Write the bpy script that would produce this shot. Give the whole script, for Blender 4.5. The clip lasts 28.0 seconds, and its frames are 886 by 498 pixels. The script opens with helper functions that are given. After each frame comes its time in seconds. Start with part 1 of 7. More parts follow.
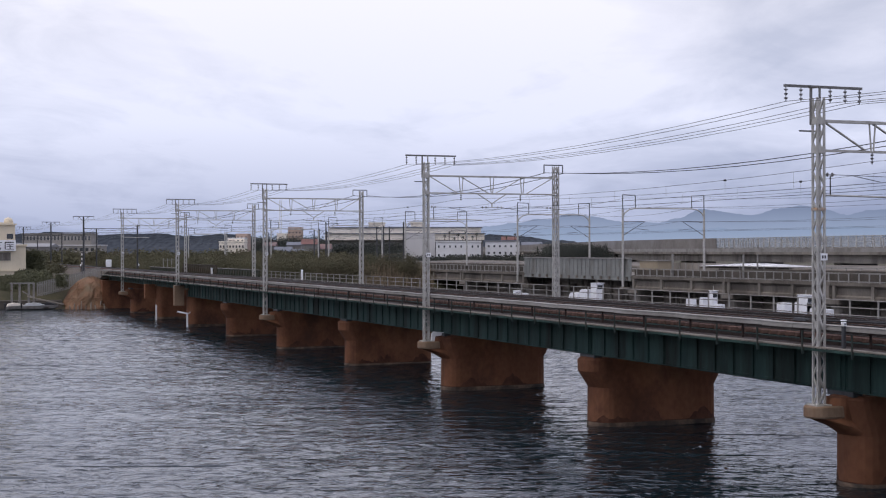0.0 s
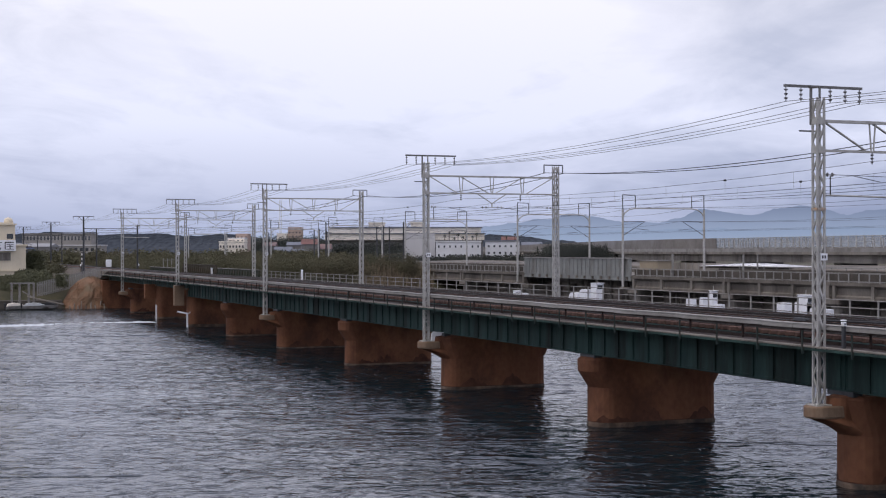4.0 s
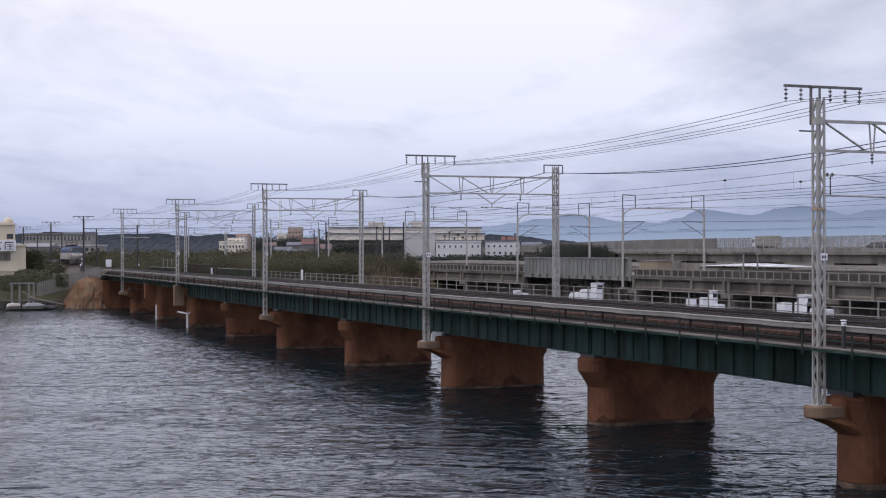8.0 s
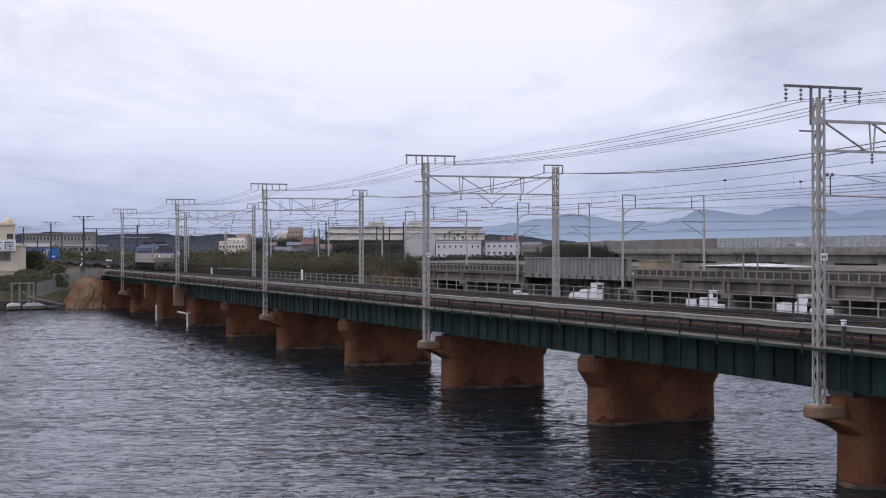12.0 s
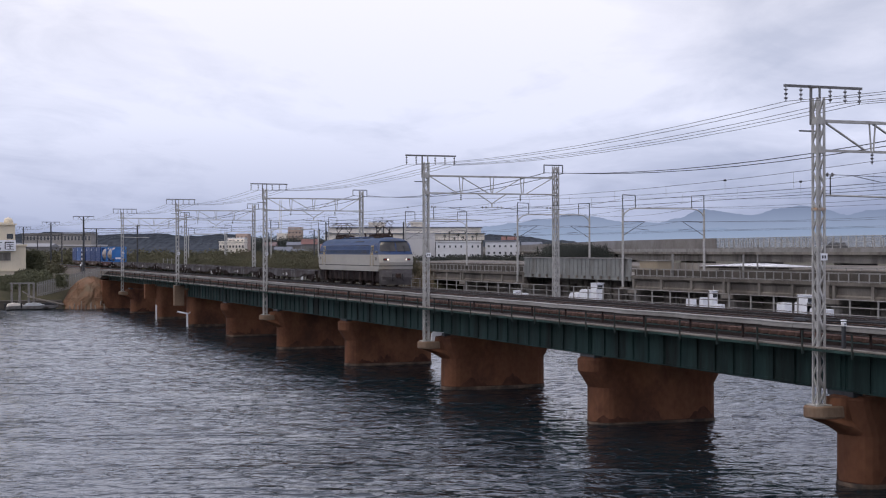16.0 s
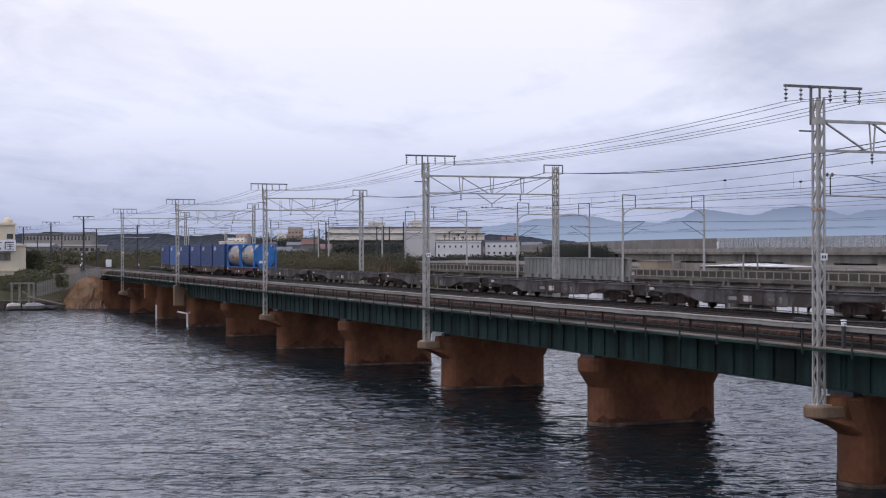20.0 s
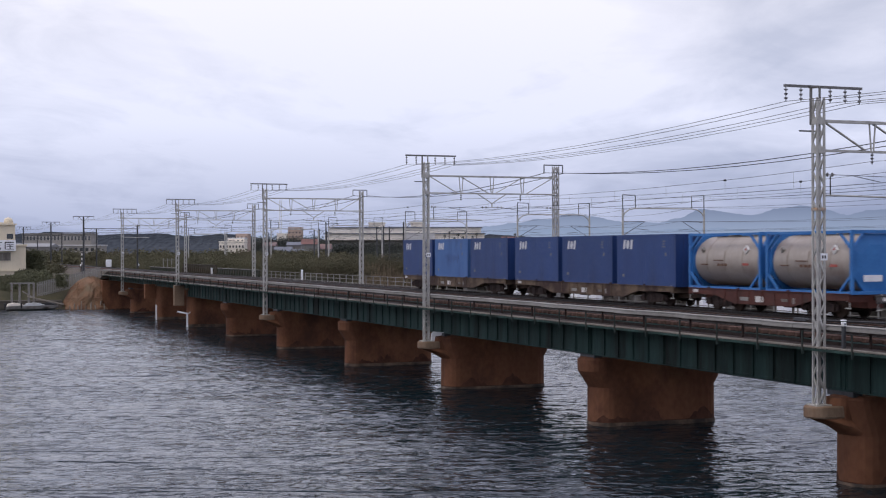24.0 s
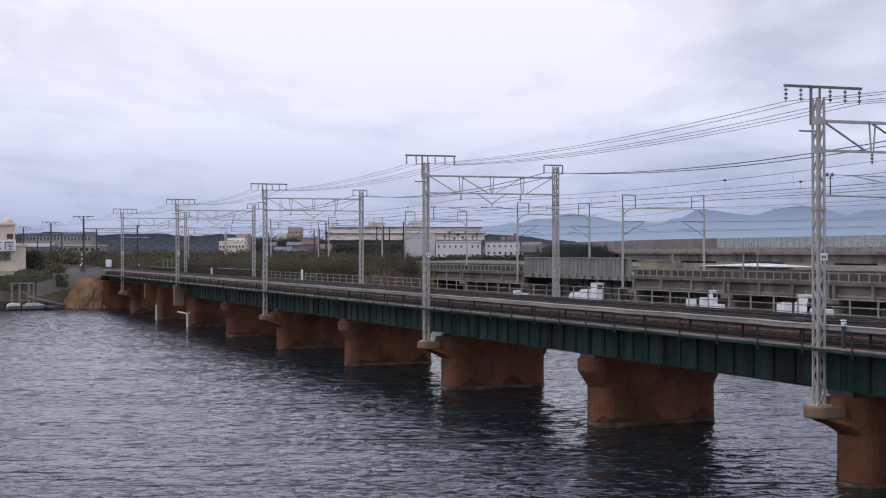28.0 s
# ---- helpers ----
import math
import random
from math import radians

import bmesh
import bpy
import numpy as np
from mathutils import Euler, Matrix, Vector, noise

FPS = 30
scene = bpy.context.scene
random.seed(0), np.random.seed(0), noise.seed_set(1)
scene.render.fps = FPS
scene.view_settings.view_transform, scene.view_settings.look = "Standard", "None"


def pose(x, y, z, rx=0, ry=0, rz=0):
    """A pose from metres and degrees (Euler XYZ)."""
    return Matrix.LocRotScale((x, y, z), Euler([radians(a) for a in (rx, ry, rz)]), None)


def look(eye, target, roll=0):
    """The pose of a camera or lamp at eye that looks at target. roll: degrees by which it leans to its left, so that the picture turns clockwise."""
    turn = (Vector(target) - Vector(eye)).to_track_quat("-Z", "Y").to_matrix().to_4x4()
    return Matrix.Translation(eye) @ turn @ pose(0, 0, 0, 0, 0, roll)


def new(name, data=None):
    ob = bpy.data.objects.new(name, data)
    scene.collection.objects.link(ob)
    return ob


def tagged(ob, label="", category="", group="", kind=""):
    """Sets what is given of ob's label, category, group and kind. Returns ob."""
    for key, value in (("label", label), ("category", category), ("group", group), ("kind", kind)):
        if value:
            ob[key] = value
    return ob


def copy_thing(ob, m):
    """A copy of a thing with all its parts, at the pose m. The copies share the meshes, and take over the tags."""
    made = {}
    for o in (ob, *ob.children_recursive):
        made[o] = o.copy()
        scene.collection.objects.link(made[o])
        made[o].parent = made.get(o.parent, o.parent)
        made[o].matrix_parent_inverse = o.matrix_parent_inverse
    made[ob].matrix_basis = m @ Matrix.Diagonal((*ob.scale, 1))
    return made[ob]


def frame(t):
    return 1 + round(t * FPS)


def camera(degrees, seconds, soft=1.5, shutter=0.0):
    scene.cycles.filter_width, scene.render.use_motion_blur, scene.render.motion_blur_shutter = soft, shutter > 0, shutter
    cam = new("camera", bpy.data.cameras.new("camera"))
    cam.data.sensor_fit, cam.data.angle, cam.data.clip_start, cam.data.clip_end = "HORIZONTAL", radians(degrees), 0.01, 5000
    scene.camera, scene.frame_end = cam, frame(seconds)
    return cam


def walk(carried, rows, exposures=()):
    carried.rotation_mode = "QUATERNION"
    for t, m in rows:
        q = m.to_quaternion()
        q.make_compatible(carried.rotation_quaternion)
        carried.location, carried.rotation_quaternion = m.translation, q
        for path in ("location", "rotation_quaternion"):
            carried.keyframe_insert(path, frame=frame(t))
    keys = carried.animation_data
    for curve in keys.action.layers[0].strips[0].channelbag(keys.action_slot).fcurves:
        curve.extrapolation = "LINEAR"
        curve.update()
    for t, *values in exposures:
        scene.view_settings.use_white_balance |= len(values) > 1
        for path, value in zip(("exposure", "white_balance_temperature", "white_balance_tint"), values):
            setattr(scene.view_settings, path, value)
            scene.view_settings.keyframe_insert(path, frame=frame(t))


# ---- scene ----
# Axes: x runs along the railway bridge towards the viewer, y away from the viewer, z up. The water is at z = 0.
cam = camera(33.69, 28.0, soft=1.15, shutter=0.2)
EYE = Vector((0, 0, 8.45))
AIM = EYE + Vector((-math.cos(0.3672), math.sin(0.3672), 0.0012)) * 100
walk(cam, [(0, look(EYE, AIM, -0.117)), (28, look(EYE, AIM, -0.117))], exposures=((0, 0.0), (28, 0.0)))

# ---- sky and light ----
world = bpy.data.worlds.new("sky")
scene.world = world
world.use_nodes = True
wn, wl = world.node_tree.nodes, world.node_tree.links
wn.clear()


def wnode(kind, **props):
    n = wn.new(kind)
    for k, v in props.items():
        if k == "inputs":
            for i, val in v.items():
                n.inputs[i].default_value = val
        elif k == "operation":
            n.operation = v
        elif k == "blend_type":
            n.blend_type = v
    return n


sky = wn.new("ShaderNodeTexSky")
sky.sky_type = "NISHITA"
sky.sun_disc = False
sky.sun_elevation = radians(38)
sky.sun_rotation = radians(200)
sky.dust_density = 3.0
sky_bg = wnode("ShaderNodeBackground", inputs={1: 0.05})
wl.new(sky.outputs[0], sky_bg.inputs[0])
# layered overcast: clouds lie on a flat sheet high above, so they draw together towards the horizon
sep = wn.new("ShaderNodeSeparateXYZ")
tc = wn.new("ShaderNodeTexCoord")
wl.new(tc.outputs["Generated"], sep.inputs[0])
up_z = wnode("ShaderNodeMath", operation="MAXIMUM", inputs={1: 0.0})
wl.new(sep.outputs[2], up_z.inputs[0])
den = wnode("ShaderNodeMath", operation="ADD", inputs={1: 0.09})
wl.new(up_z.outputs[0], den.inputs[0])
dx = wnode("ShaderNodeMath", operation="DIVIDE")
dy = wnode("ShaderNodeMath", operation="DIVIDE")
wl.new(sep.outputs[0], dx.inputs[0])
wl.new(den.outputs[0], dx.inputs[1])
wl.new(sep.outputs[1], dy.inputs[0])
wl.new(den.outputs[0], dy.inputs[1])
comb = wn.new("ShaderNodeCombineXYZ")
wl.new(dx.outputs[0], comb.inputs[0])
wl.new(dy.outputs[0], comb.inputs[1])
cl_map = wn.new("ShaderNodeMapping")
cl_map.vector_type = "TEXTURE"
cl_map.inputs["Rotation"].default_value = (0, 0, radians(-14))
cl_map.inputs["Scale"].default_value = (1.6, 0.75, 1)
cl_map.inputs["Location"].default_value = (6.22, 10.89, 0)
wl.new(comb.outputs[0], cl_map.inputs[0])
cl_noise = wnode("ShaderNodeTexNoise", inputs={"Scale": 0.62, "Detail": 8.0, "Roughness": 0.52, "Distortion": 0.5})
wl.new(cl_map.outputs[0], cl_noise.inputs["Vector"])
cl_ramp = wn.new("ShaderNodeValToRGB")
cl_ramp.color_ramp.elements[0].position = 0.27
cl_ramp.color_ramp.elements[0].color = (0.60, 0.63, 0.74, 1)
cl_ramp.color_ramp.elements[1].position = 0.57
cl_ramp.color_ramp.elements[1].color = (0.97, 0.965, 1.04, 1)
cl_fine = wn.new("ShaderNodeMapping")
cl_fine.vector_type = "TEXTURE"
cl_fine.inputs["Rotation"].default_value = (0, 0, radians(-32))
cl_fine.inputs["Scale"].default_value = (0.62, 0.34, 1)
cl_fine.inputs["Location"].default_value = (3.7, 9.1, 0)
wl.new(comb.outputs[0], cl_fine.inputs[0])
cl_wisp = wnode("ShaderNodeTexNoise", inputs={"Scale": 0.8, "Detail": 9.0, "Roughness": 0.58, "Distortion": 0.7})
wl.new(cl_fine.outputs[0], cl_wisp.inputs["Vector"])
cl_sum = wnode("ShaderNodeMath", operation="MULTIPLY_ADD", inputs={1: 0.34})
wl.new(cl_wisp.outputs[0], cl_sum.inputs[0])
cl_off = wnode("ShaderNodeMath", operation="SUBTRACT", inputs={1: 0.17})
wl.new(cl_noise.outputs[0], cl_off.inputs[0])
# the sheet is thicker over the lagoon (+y) than over the town
cl_side = wnode("ShaderNodeMath", operation="MULTIPLY_ADD", inputs={1: -0.2})
wl.new(sep.outputs[1], cl_side.inputs[0])
cl_base = wnode("ShaderNodeMath", operation="ADD", inputs={1: 0.07})
wl.new(cl_off.outputs[0], cl_base.inputs[0])
# broad cloud streets running along x
st_ph = wnode("ShaderNodeMath", operation="MULTIPLY_ADD", inputs={1: 9.0, 2: -2.7})
wl.new(sep.outputs[1], st_ph.inputs[0])
st_cos = wnode("ShaderNodeMath", operation="COSINE")
wl.new(st_ph.outputs[0], st_cos.inputs[0])
st_add = wnode("ShaderNodeMath", operation="MULTIPLY_ADD", inputs={1: 0.085})
wl.new(st_cos.outputs[0], st_add.inputs[0])
wl.new(cl_base.outputs[0], st_add.inputs[2])
wl.new(st_add.outputs[0], cl_side.inputs[2])
wl.new(cl_side.outputs[0], cl_sum.inputs[2])
wl.new(cl_sum.outputs[0], cl_ramp.inputs[0])
# towards the horizon the sheet thickens and turns blue-grey
hz_ramp = wn.new("ShaderNodeValToRGB")
hz_ramp.color_ramp.elements[0].position = 0.0
hz_ramp.color_ramp.elements[0].color = (0.375, 0.43, 0.58, 1)
hz_ramp.color_ramp.elements[1].position = 0.36
hz_ramp.color_ramp.elements[1].color = (0.80, 0.83, 0.99, 1)
e_top = hz_ramp.color_ramp.elements.new(0.17)
e_top.color = (0.915, 0.915, 0.965, 1)
e_high = hz_ramp.color_ramp.elements.new(0.25)
e_high.color = (1.06, 1.07, 1.19, 1)
e_mid = hz_ramp.color_ramp.elements.new(0.04)
e_mid.color = (0.56, 0.605, 0.742, 1)
e_up = hz_ramp.color_ramp.elements.new(0.085)
e_up.color = (0.79, 0.825, 0.94, 1)
wl.new(up_z.outputs[0], hz_ramp.inputs[0])
cl_mul = wn.new("ShaderNodeMix")
cl_mul.data_type, cl_mul.blend_type = "RGBA", "MULTIPLY"
cl_mul.inputs[0].default_value = 1.0
wl.new(cl_ramp.outputs[0], cl_mul.inputs[6])
wl.new(hz_ramp.outputs[0], cl_mul.inputs[7])
cl_bg = wnode("ShaderNodeBackground", inputs={1: 1.13})
wl.new(cl_mul.outputs[2], cl_bg.inputs[0])
mixs = wnode("ShaderNodeMixShader", inputs={0: 0.93})
wl.new(sky_bg.outputs[0], mixs.inputs[1])
wl.new(cl_bg.outputs[0], mixs.inputs[2])
wout = wn.new("ShaderNodeOutputWorld")
wl.new(mixs.outputs[0], wout.inputs[0])

sun_data = bpy.data.lights.new("sun", "SUN")
sun_data.energy = 1.35
sun_data.angle = radians(25)
sun_data.color = (1.0, 0.90, 0.77)
sun = new("sun", sun_data)
sun.matrix_world = look((0, 0, 300), (-60, 130, 0))


# ---- materials ----
def mat(name, a, b, scale=2.0, rough=0.7, metal=0.0, bump=0.0, fine=30.0, stain=None, stain_at=0.62, stretch=(1, 1, 1), spread=0.0, spec=0.35, vary=False):
    """Two-scale noise between colours a and b, fine grain, optional stain colour, optional spread of value from piece to piece; vary lays the pattern in the world, so that no two copies look alike."""
    m = bpy.data.materials.new(name)
    m.use_nodes = True
    nt = m.node_tree
    n, l = nt.nodes, nt.links
    bs = n["Principled BSDF"]
    co = n.new("ShaderNodeTexCoord")
    mp = n.new("ShaderNodeMapping")
    mp.inputs["Scale"].default_value = stretch
    l.new(co.outputs["Object"], mp.inputs[0])
    if vary:
        l.new(n.new("ShaderNodeNewGeometry").outputs["Position"], mp.inputs[0])
    n1 = n.new("ShaderNodeTexNoise")
    n1.inputs["Scale"].default_value, n1.inputs["Detail"].default_value = scale, 5
    l.new(mp.outputs[0], n1.inputs["Vector"])
    n2 = n.new("ShaderNodeTexNoise")
    n2.inputs["Scale"].default_value, n2.inputs["Detail"].default_value = fine, 3
    l.new(mp.outputs[0], n2.inputs["Vector"])
    avg = n.new("ShaderNodeMix")
    avg.inputs[0].default_value = 0.3
    l.new(n1.outputs[0], avg.inputs[2])
    l.new(n2.outputs[0], avg.inputs[3])
    rp = n.new("ShaderNodeValToRGB")
    rp.color_ramp.elements[0].position, rp.color_ramp.elements[1].position = 0.36, 0.66
    rp.color_ramp.elements[0].color, rp.color_ramp.elements[1].color = (*a, 1), (*b, 1)
    l.new(avg.outputs[0], rp.inputs[0])
    col = rp.outputs[0]
    if stain:
        n3 = n.new("ShaderNodeTexNoise")
        n3.inputs["Scale"].default_value, n3.inputs["Detail"].default_value = scale * 0.6, 7
        n3.inputs["Roughness"].default_value = 0.65
        off = n.new("ShaderNodeMapping")
        off.inputs["Location"].default_value = (7.3, 1.9, 4.4)
        l.new(mp.outputs[0], off.inputs[0])
        l.new(off.outputs[0], n3.inputs["Vector"])
        sr = n.new("ShaderNodeValToRGB")
        sr.color_ramp.elements[0].position, sr.color_ramp.elements[1].position = stain_at - 0.08, stain_at + 0.08
        sr.color_ramp.elements[0].color, sr.color_ramp.elements[1].color = (0, 0, 0, 1), (1, 1, 1, 1)
        l.new(n3.outputs[0], sr.inputs[0])
        mx = n.new("ShaderNodeMix")
        mx.data_type = "RGBA"
        mx.inputs[7].default_value = (*stain, 1)
        l.new(sr.outputs[0], mx.inputs[0])
        l.new(col, mx.inputs[6])
        col = mx.outputs[2]
    if spread:
        oi = n.new("ShaderNodeObjectInfo")
        mr = n.new("ShaderNodeMapRange")
        mr.inputs[3].default_value, mr.inputs[4].default_value = 1 - spread, 1 + spread
        l.new(oi.outputs["Random"], mr.inputs[0])
        hs = n.new("ShaderNodeHueSaturation")
        l.new(mr.outputs[0], hs.inputs["Value"])
        l.new(col, hs.inputs["Color"])
        col = hs.outputs[0]
    l.new(col, bs.inputs["Base Color"])
    bs.inputs["Roughness"].default_value, bs.inputs["Metallic"].default_value = rough, metal
    bs.inputs["Specular IOR Level"].default_value = spec
    if bump:
        bp = n.new("ShaderNodeBump")
        bp.inputs["Strength"].default_value, bp.inputs["Distance"].default_value = bump, 0.02
        l.new(n2.outputs[0], bp.inputs["Height"])
        l.new(bp.outputs[0], bs.inputs["Normal"])
    return m


def glow(name, color, strength):
    m = bpy.data.materials.new(name)
    m.use_nodes = True
    bs = m.node_tree.nodes["Principled BSDF"]
    bs.inputs["Base Color"].default_value = (*color, 1)
    bs.inputs["Emission Color"].default_value = (*color, 1)
    bs.inputs["Emission Strength"].default_value = strength
    return m


def glass(name, color=(0.02, 0.025, 0.03)):
    m = bpy.data.materials.new(name)
    m.use_nodes = True
    bs = m.node_tree.nodes["Principled BSDF"]
    bs.inputs["Base Color"].default_value = (*color, 1)
    bs.inputs["Roughness"].default_value = 0.06
    bs.inputs["Specular IOR Level"].default_value = 0.8
    return m


GALV = mat("galvanised_steel", (0.33, 0.32, 0.30), (0.47, 0.46, 0.435), 3, 0.5, 0.25, 0.05, stain=(0.30, 0.17, 0.09), stain_at=0.74)
DARKSTEEL = mat("dark_steel", (0.035, 0.037, 0.042), (0.07, 0.072, 0.075), 4, 0.55, 0.3)
WIRE = mat("wire_copper_dull", (0.065, 0.065, 0.072), (0.10, 0.10, 0.105), 5, 0.6, 0.4)
PORCELAIN = mat("grey_porcelain", (0.14, 0.135, 0.14), (0.23, 0.22, 0.225), 8, 0.3)
MIDSTEEL = mat("weathered_arm_steel", (0.115, 0.112, 0.113), (0.19, 0.185, 0.18), 4, 0.6, 0.2)
GREEN = mat("green_bridge_paint", (0.016, 0.035, 0.031), (0.035, 0.068, 0.060), 0.6, 0.65, 0.0, 0.05, 7, stain=(0.013, 0.018, 0.015), stain_at=0.56, stretch=(1.5, 1, 0.25), spec=0.12, vary=True)
GREEN_OLD = mat("weathered_green_paint", (0.025, 0.05, 0.042), (0.05, 0.08, 0.068), 1.2, 0.7, 0.0, 0.05, 12, stain=(0.05, 0.04, 0.025), stain_at=0.6, stretch=(1, 1, 0.3))
PIER = mat("rust_brown_brick_render", (0.098, 0.042, 0.023), (0.182, 0.083, 0.046), 0.4, 0.9, 0.0, 0.2, 4, stain=(0.062, 0.029, 0.020), stain_at=0.57, stretch=(1.1, 1.1, 0.8), spec=0.15, vary=True)
PIER_CAP = mat("weathered_concrete_brown", (0.16, 0.105, 0.068), (0.25, 0.18, 0.125), 0.8, 0.85, 0.0, 0.3, 10, stain=(0.15, 0.07, 0.035), stain_at=0.58, stretch=(1, 1, 0.5))
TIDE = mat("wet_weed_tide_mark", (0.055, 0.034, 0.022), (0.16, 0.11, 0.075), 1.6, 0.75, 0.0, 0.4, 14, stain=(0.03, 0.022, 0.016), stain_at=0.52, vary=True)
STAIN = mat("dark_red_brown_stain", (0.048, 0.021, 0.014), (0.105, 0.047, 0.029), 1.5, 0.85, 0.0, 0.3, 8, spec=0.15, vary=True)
CONC = mat("grey_concrete", (0.145, 0.130, 0.111), (0.24, 0.218, 0.188), 0.35, 0.85, 0.0, 0.15, 6, stain=(0.080, 0.070, 0.060), stain_at=0.58, stretch=(1, 1, 0.35), vary=True)
DARKCONC = mat("dark_brown_concrete", (0.052, 0.045, 0.037), (0.092, 0.079, 0.066), 0.4, 0.9, 0.0, 0.1, 6, stain=(0.03, 0.027, 0.024), stain_at=0.6)
SPANGREY = mat("green_grey_span_paint", (0.165, 0.171, 0.163), (0.235, 0.241, 0.230), 0.5, 0.75, 0.0, 0.1, 6, stain=(0.125, 0.118, 0.104), stain_at=0.6, stretch=(1, 1, 0.4), vary=True)
TROUGH = mat("weathered_trough_concrete", (0.20, 0.19, 0.176), (0.295, 0.282, 0.262), 0.8, 0.85, 0.0, 0.15, 9, stain=(0.15, 0.138, 0.12), stain_at=0.6, stretch=(0.4, 1, 1), vary=True)
POSTGREEN = mat("dark_green_post_paint", (0.010, 0.020, 0.018), (0.020, 0.034, 0.030), 2, 0.7, stain=(0.04, 0.03, 0.02), stain_at=0.62)
VIADUCT = mat("brown_grey_viaduct_concrete", (0.108, 0.094, 0.078), (0.185, 0.163, 0.137), 0.35, 0.85, 0.0, 0.15, 6, stain=(0.066, 0.056, 0.046), stain_at=0.56, stretch=(1, 1, 0.35), vary=True)
CONC_PALE = mat("pale_concrete", (0.19, 0.183, 0.172), (0.275, 0.266, 0.25), 0.6, 0.85, 0.0, 0.15, 9, stain=(0.13, 0.118, 0.104), stain_at=0.58)
SLEEPER = mat("creosoted_sleeper", (0.066, 0.035, 0.027), (0.135, 0.080, 0.062), 5, 0.85, 0.0, 0.4, 40, stretch=(1, 0.15, 1), spread=0.25)
RUST = mat("rusty_steel", (0.026, 0.017, 0.014), (0.055, 0.034, 0.026), 3, 0.75, 0.2, 0.1)
RAILTOP = mat("rail_steel", (0.030, 0.024, 0.021), (0.066, 0.060, 0.057), 3, 0.4, 0.6)
BALLAST = mat("brown_ballast", (0.05, 0.041, 0.033), (0.14, 0.118, 0.095), 9, 0.95, 0.0, 0.8, 40)
WHITE = mat("white_paint", (0.66, 0.67, 0.70), (0.80, 0.81, 0.83), 1.5, 0.5, 0.0, 0.02, 20, stain=(0.55, 0.53, 0.48), stain_at=0.70)
BLACK = mat("black_paint", (0.015, 0.015, 0.017), (0.03, 0.03, 0.032), 4, 0.6)
GLASS = glass("dark_window_glass", (0.05, 0.055, 0.06))
CAB_GLASS = mat("tinted_cab_glass", (0.030, 0.030, 0.031), (0.085, 0.078, 0.070), 0.9, 0.22, spec=0.35)
CAR_GREY = mat("wagon_grey", (0.060, 0.056, 0.058), (0.135, 0.127, 0.130), 1.0, 0.75, 0.05, 0.1, 9, stain=(0.046, 0.034, 0.031), stain_at=0.50)
CAR_BROWN = mat("wagon_brown_grime", (0.060, 0.036, 0.025), (0.175, 0.125, 0.080), 0.8, 0.75, 0.0, 0.1, 12, stain=(0.040, 0.020, 0.015), stain_at=0.52)
CAR_RED = mat("wagon_red_brown", (0.056, 0.017, 0.012), (0.099, 0.031, 0.022), 1.4, 0.7, 0.0, 0.1, 12, stain=(0.05, 0.025, 0.02), stain_at=0.58)
BOGIE = mat("grimy_bogie", (0.020, 0.012, 0.010), (0.054, 0.034, 0.027), 3, 0.85, 0.1, 0.1)
BLUE_BOX = mat("container_blue", (0.013, 0.036, 0.130), (0.019, 0.051, 0.170), 0.7, 0.45, 0.0, 0.03, 9, stain=(0.014, 0.030, 0.098), stain_at=0.62, stretch=(1, 1, 0.3), spread=0.10)
BLUE_PALE = mat("container_faded_blue", (0.042, 0.105, 0.27), (0.065, 0.145, 0.34), 0.9, 0.55, 0.0, 0.03, 9, stain=(0.032, 0.080, 0.22), stain_at=0.6, stretch=(1, 1, 0.3))
BLUE_TANK = mat("tank_frame_blue", (0.026, 0.13, 0.36), (0.042, 0.18, 0.45), 1.0, 0.5, 0.0, 0.02, 9, stain=(0.05, 0.18, 0.5), stain_at=0.68)
TANK = mat("tank_cladding_beige", (0.29, 0.25, 0.215), (0.38, 0.33, 0.29), 0.6, 0.45, 0.25, 0.03, 6, stain=(0.27, 0.21, 0.18), stain_at=0.62)
LOCO_BLUE = mat("loco_blue", (0.017, 0.040, 0.112), (0.026, 0.060, 0.155), 0.7, 0.5, 0.0, 0.03, 8, stain=(0.026, 0.045, 0.092), stain_at=0.60, stretch=(0.4, 1, 1))
LOCO_ROOF = mat("loco_roof_blue_grey", (0.027, 0.050, 0.105), (0.046, 0.074, 0.140), 0.9, 0.7, 0.0, 0.05, 8, stain=(0.07, 0.065, 0.06), stain_at=0.58)
LOCO_CREAM = mat("loco_pale_grey", (0.30, 0.284, 0.252), (0.39, 0.370, 0.332), 0.7, 0.5, 0.0, 0.03, 8, stain=(0.36, 0.32, 0.25), stain_at=0.64, stretch=(0.5, 1, 0.6))
LOCO_SKIRT = mat("loco_grey_skirt", (0.20, 0.185, 0.17), (0.29, 0.27, 0.25), 1.2, 0.7, 0.0, 0.1, 9, stain=(0.10, 0.085, 0.07), stain_at=0.56)
LOCO_GRILLE = mat("loco_grey_grille", (0.024, 0.034, 0.055), (0.042, 0.055, 0.080), 2, 0.7)
UNDER = mat("brown_black_underframe", (0.009, 0.007, 0.007), (0.024, 0.016, 0.015), 1.6, 0.9, 0.0, 0.1, 14, stain=(0.044, 0.032, 0.028), stain_at=0.6, spec=0.15)
OCHRE = mat("grab_rail_ochre", (0.27, 0.21, 0.11), (0.36, 0.28, 0.16), 3, 0.6)
LAMP_ON = glow("headlamp_lit", (1.0, 0.84, 0.70), 3.2)
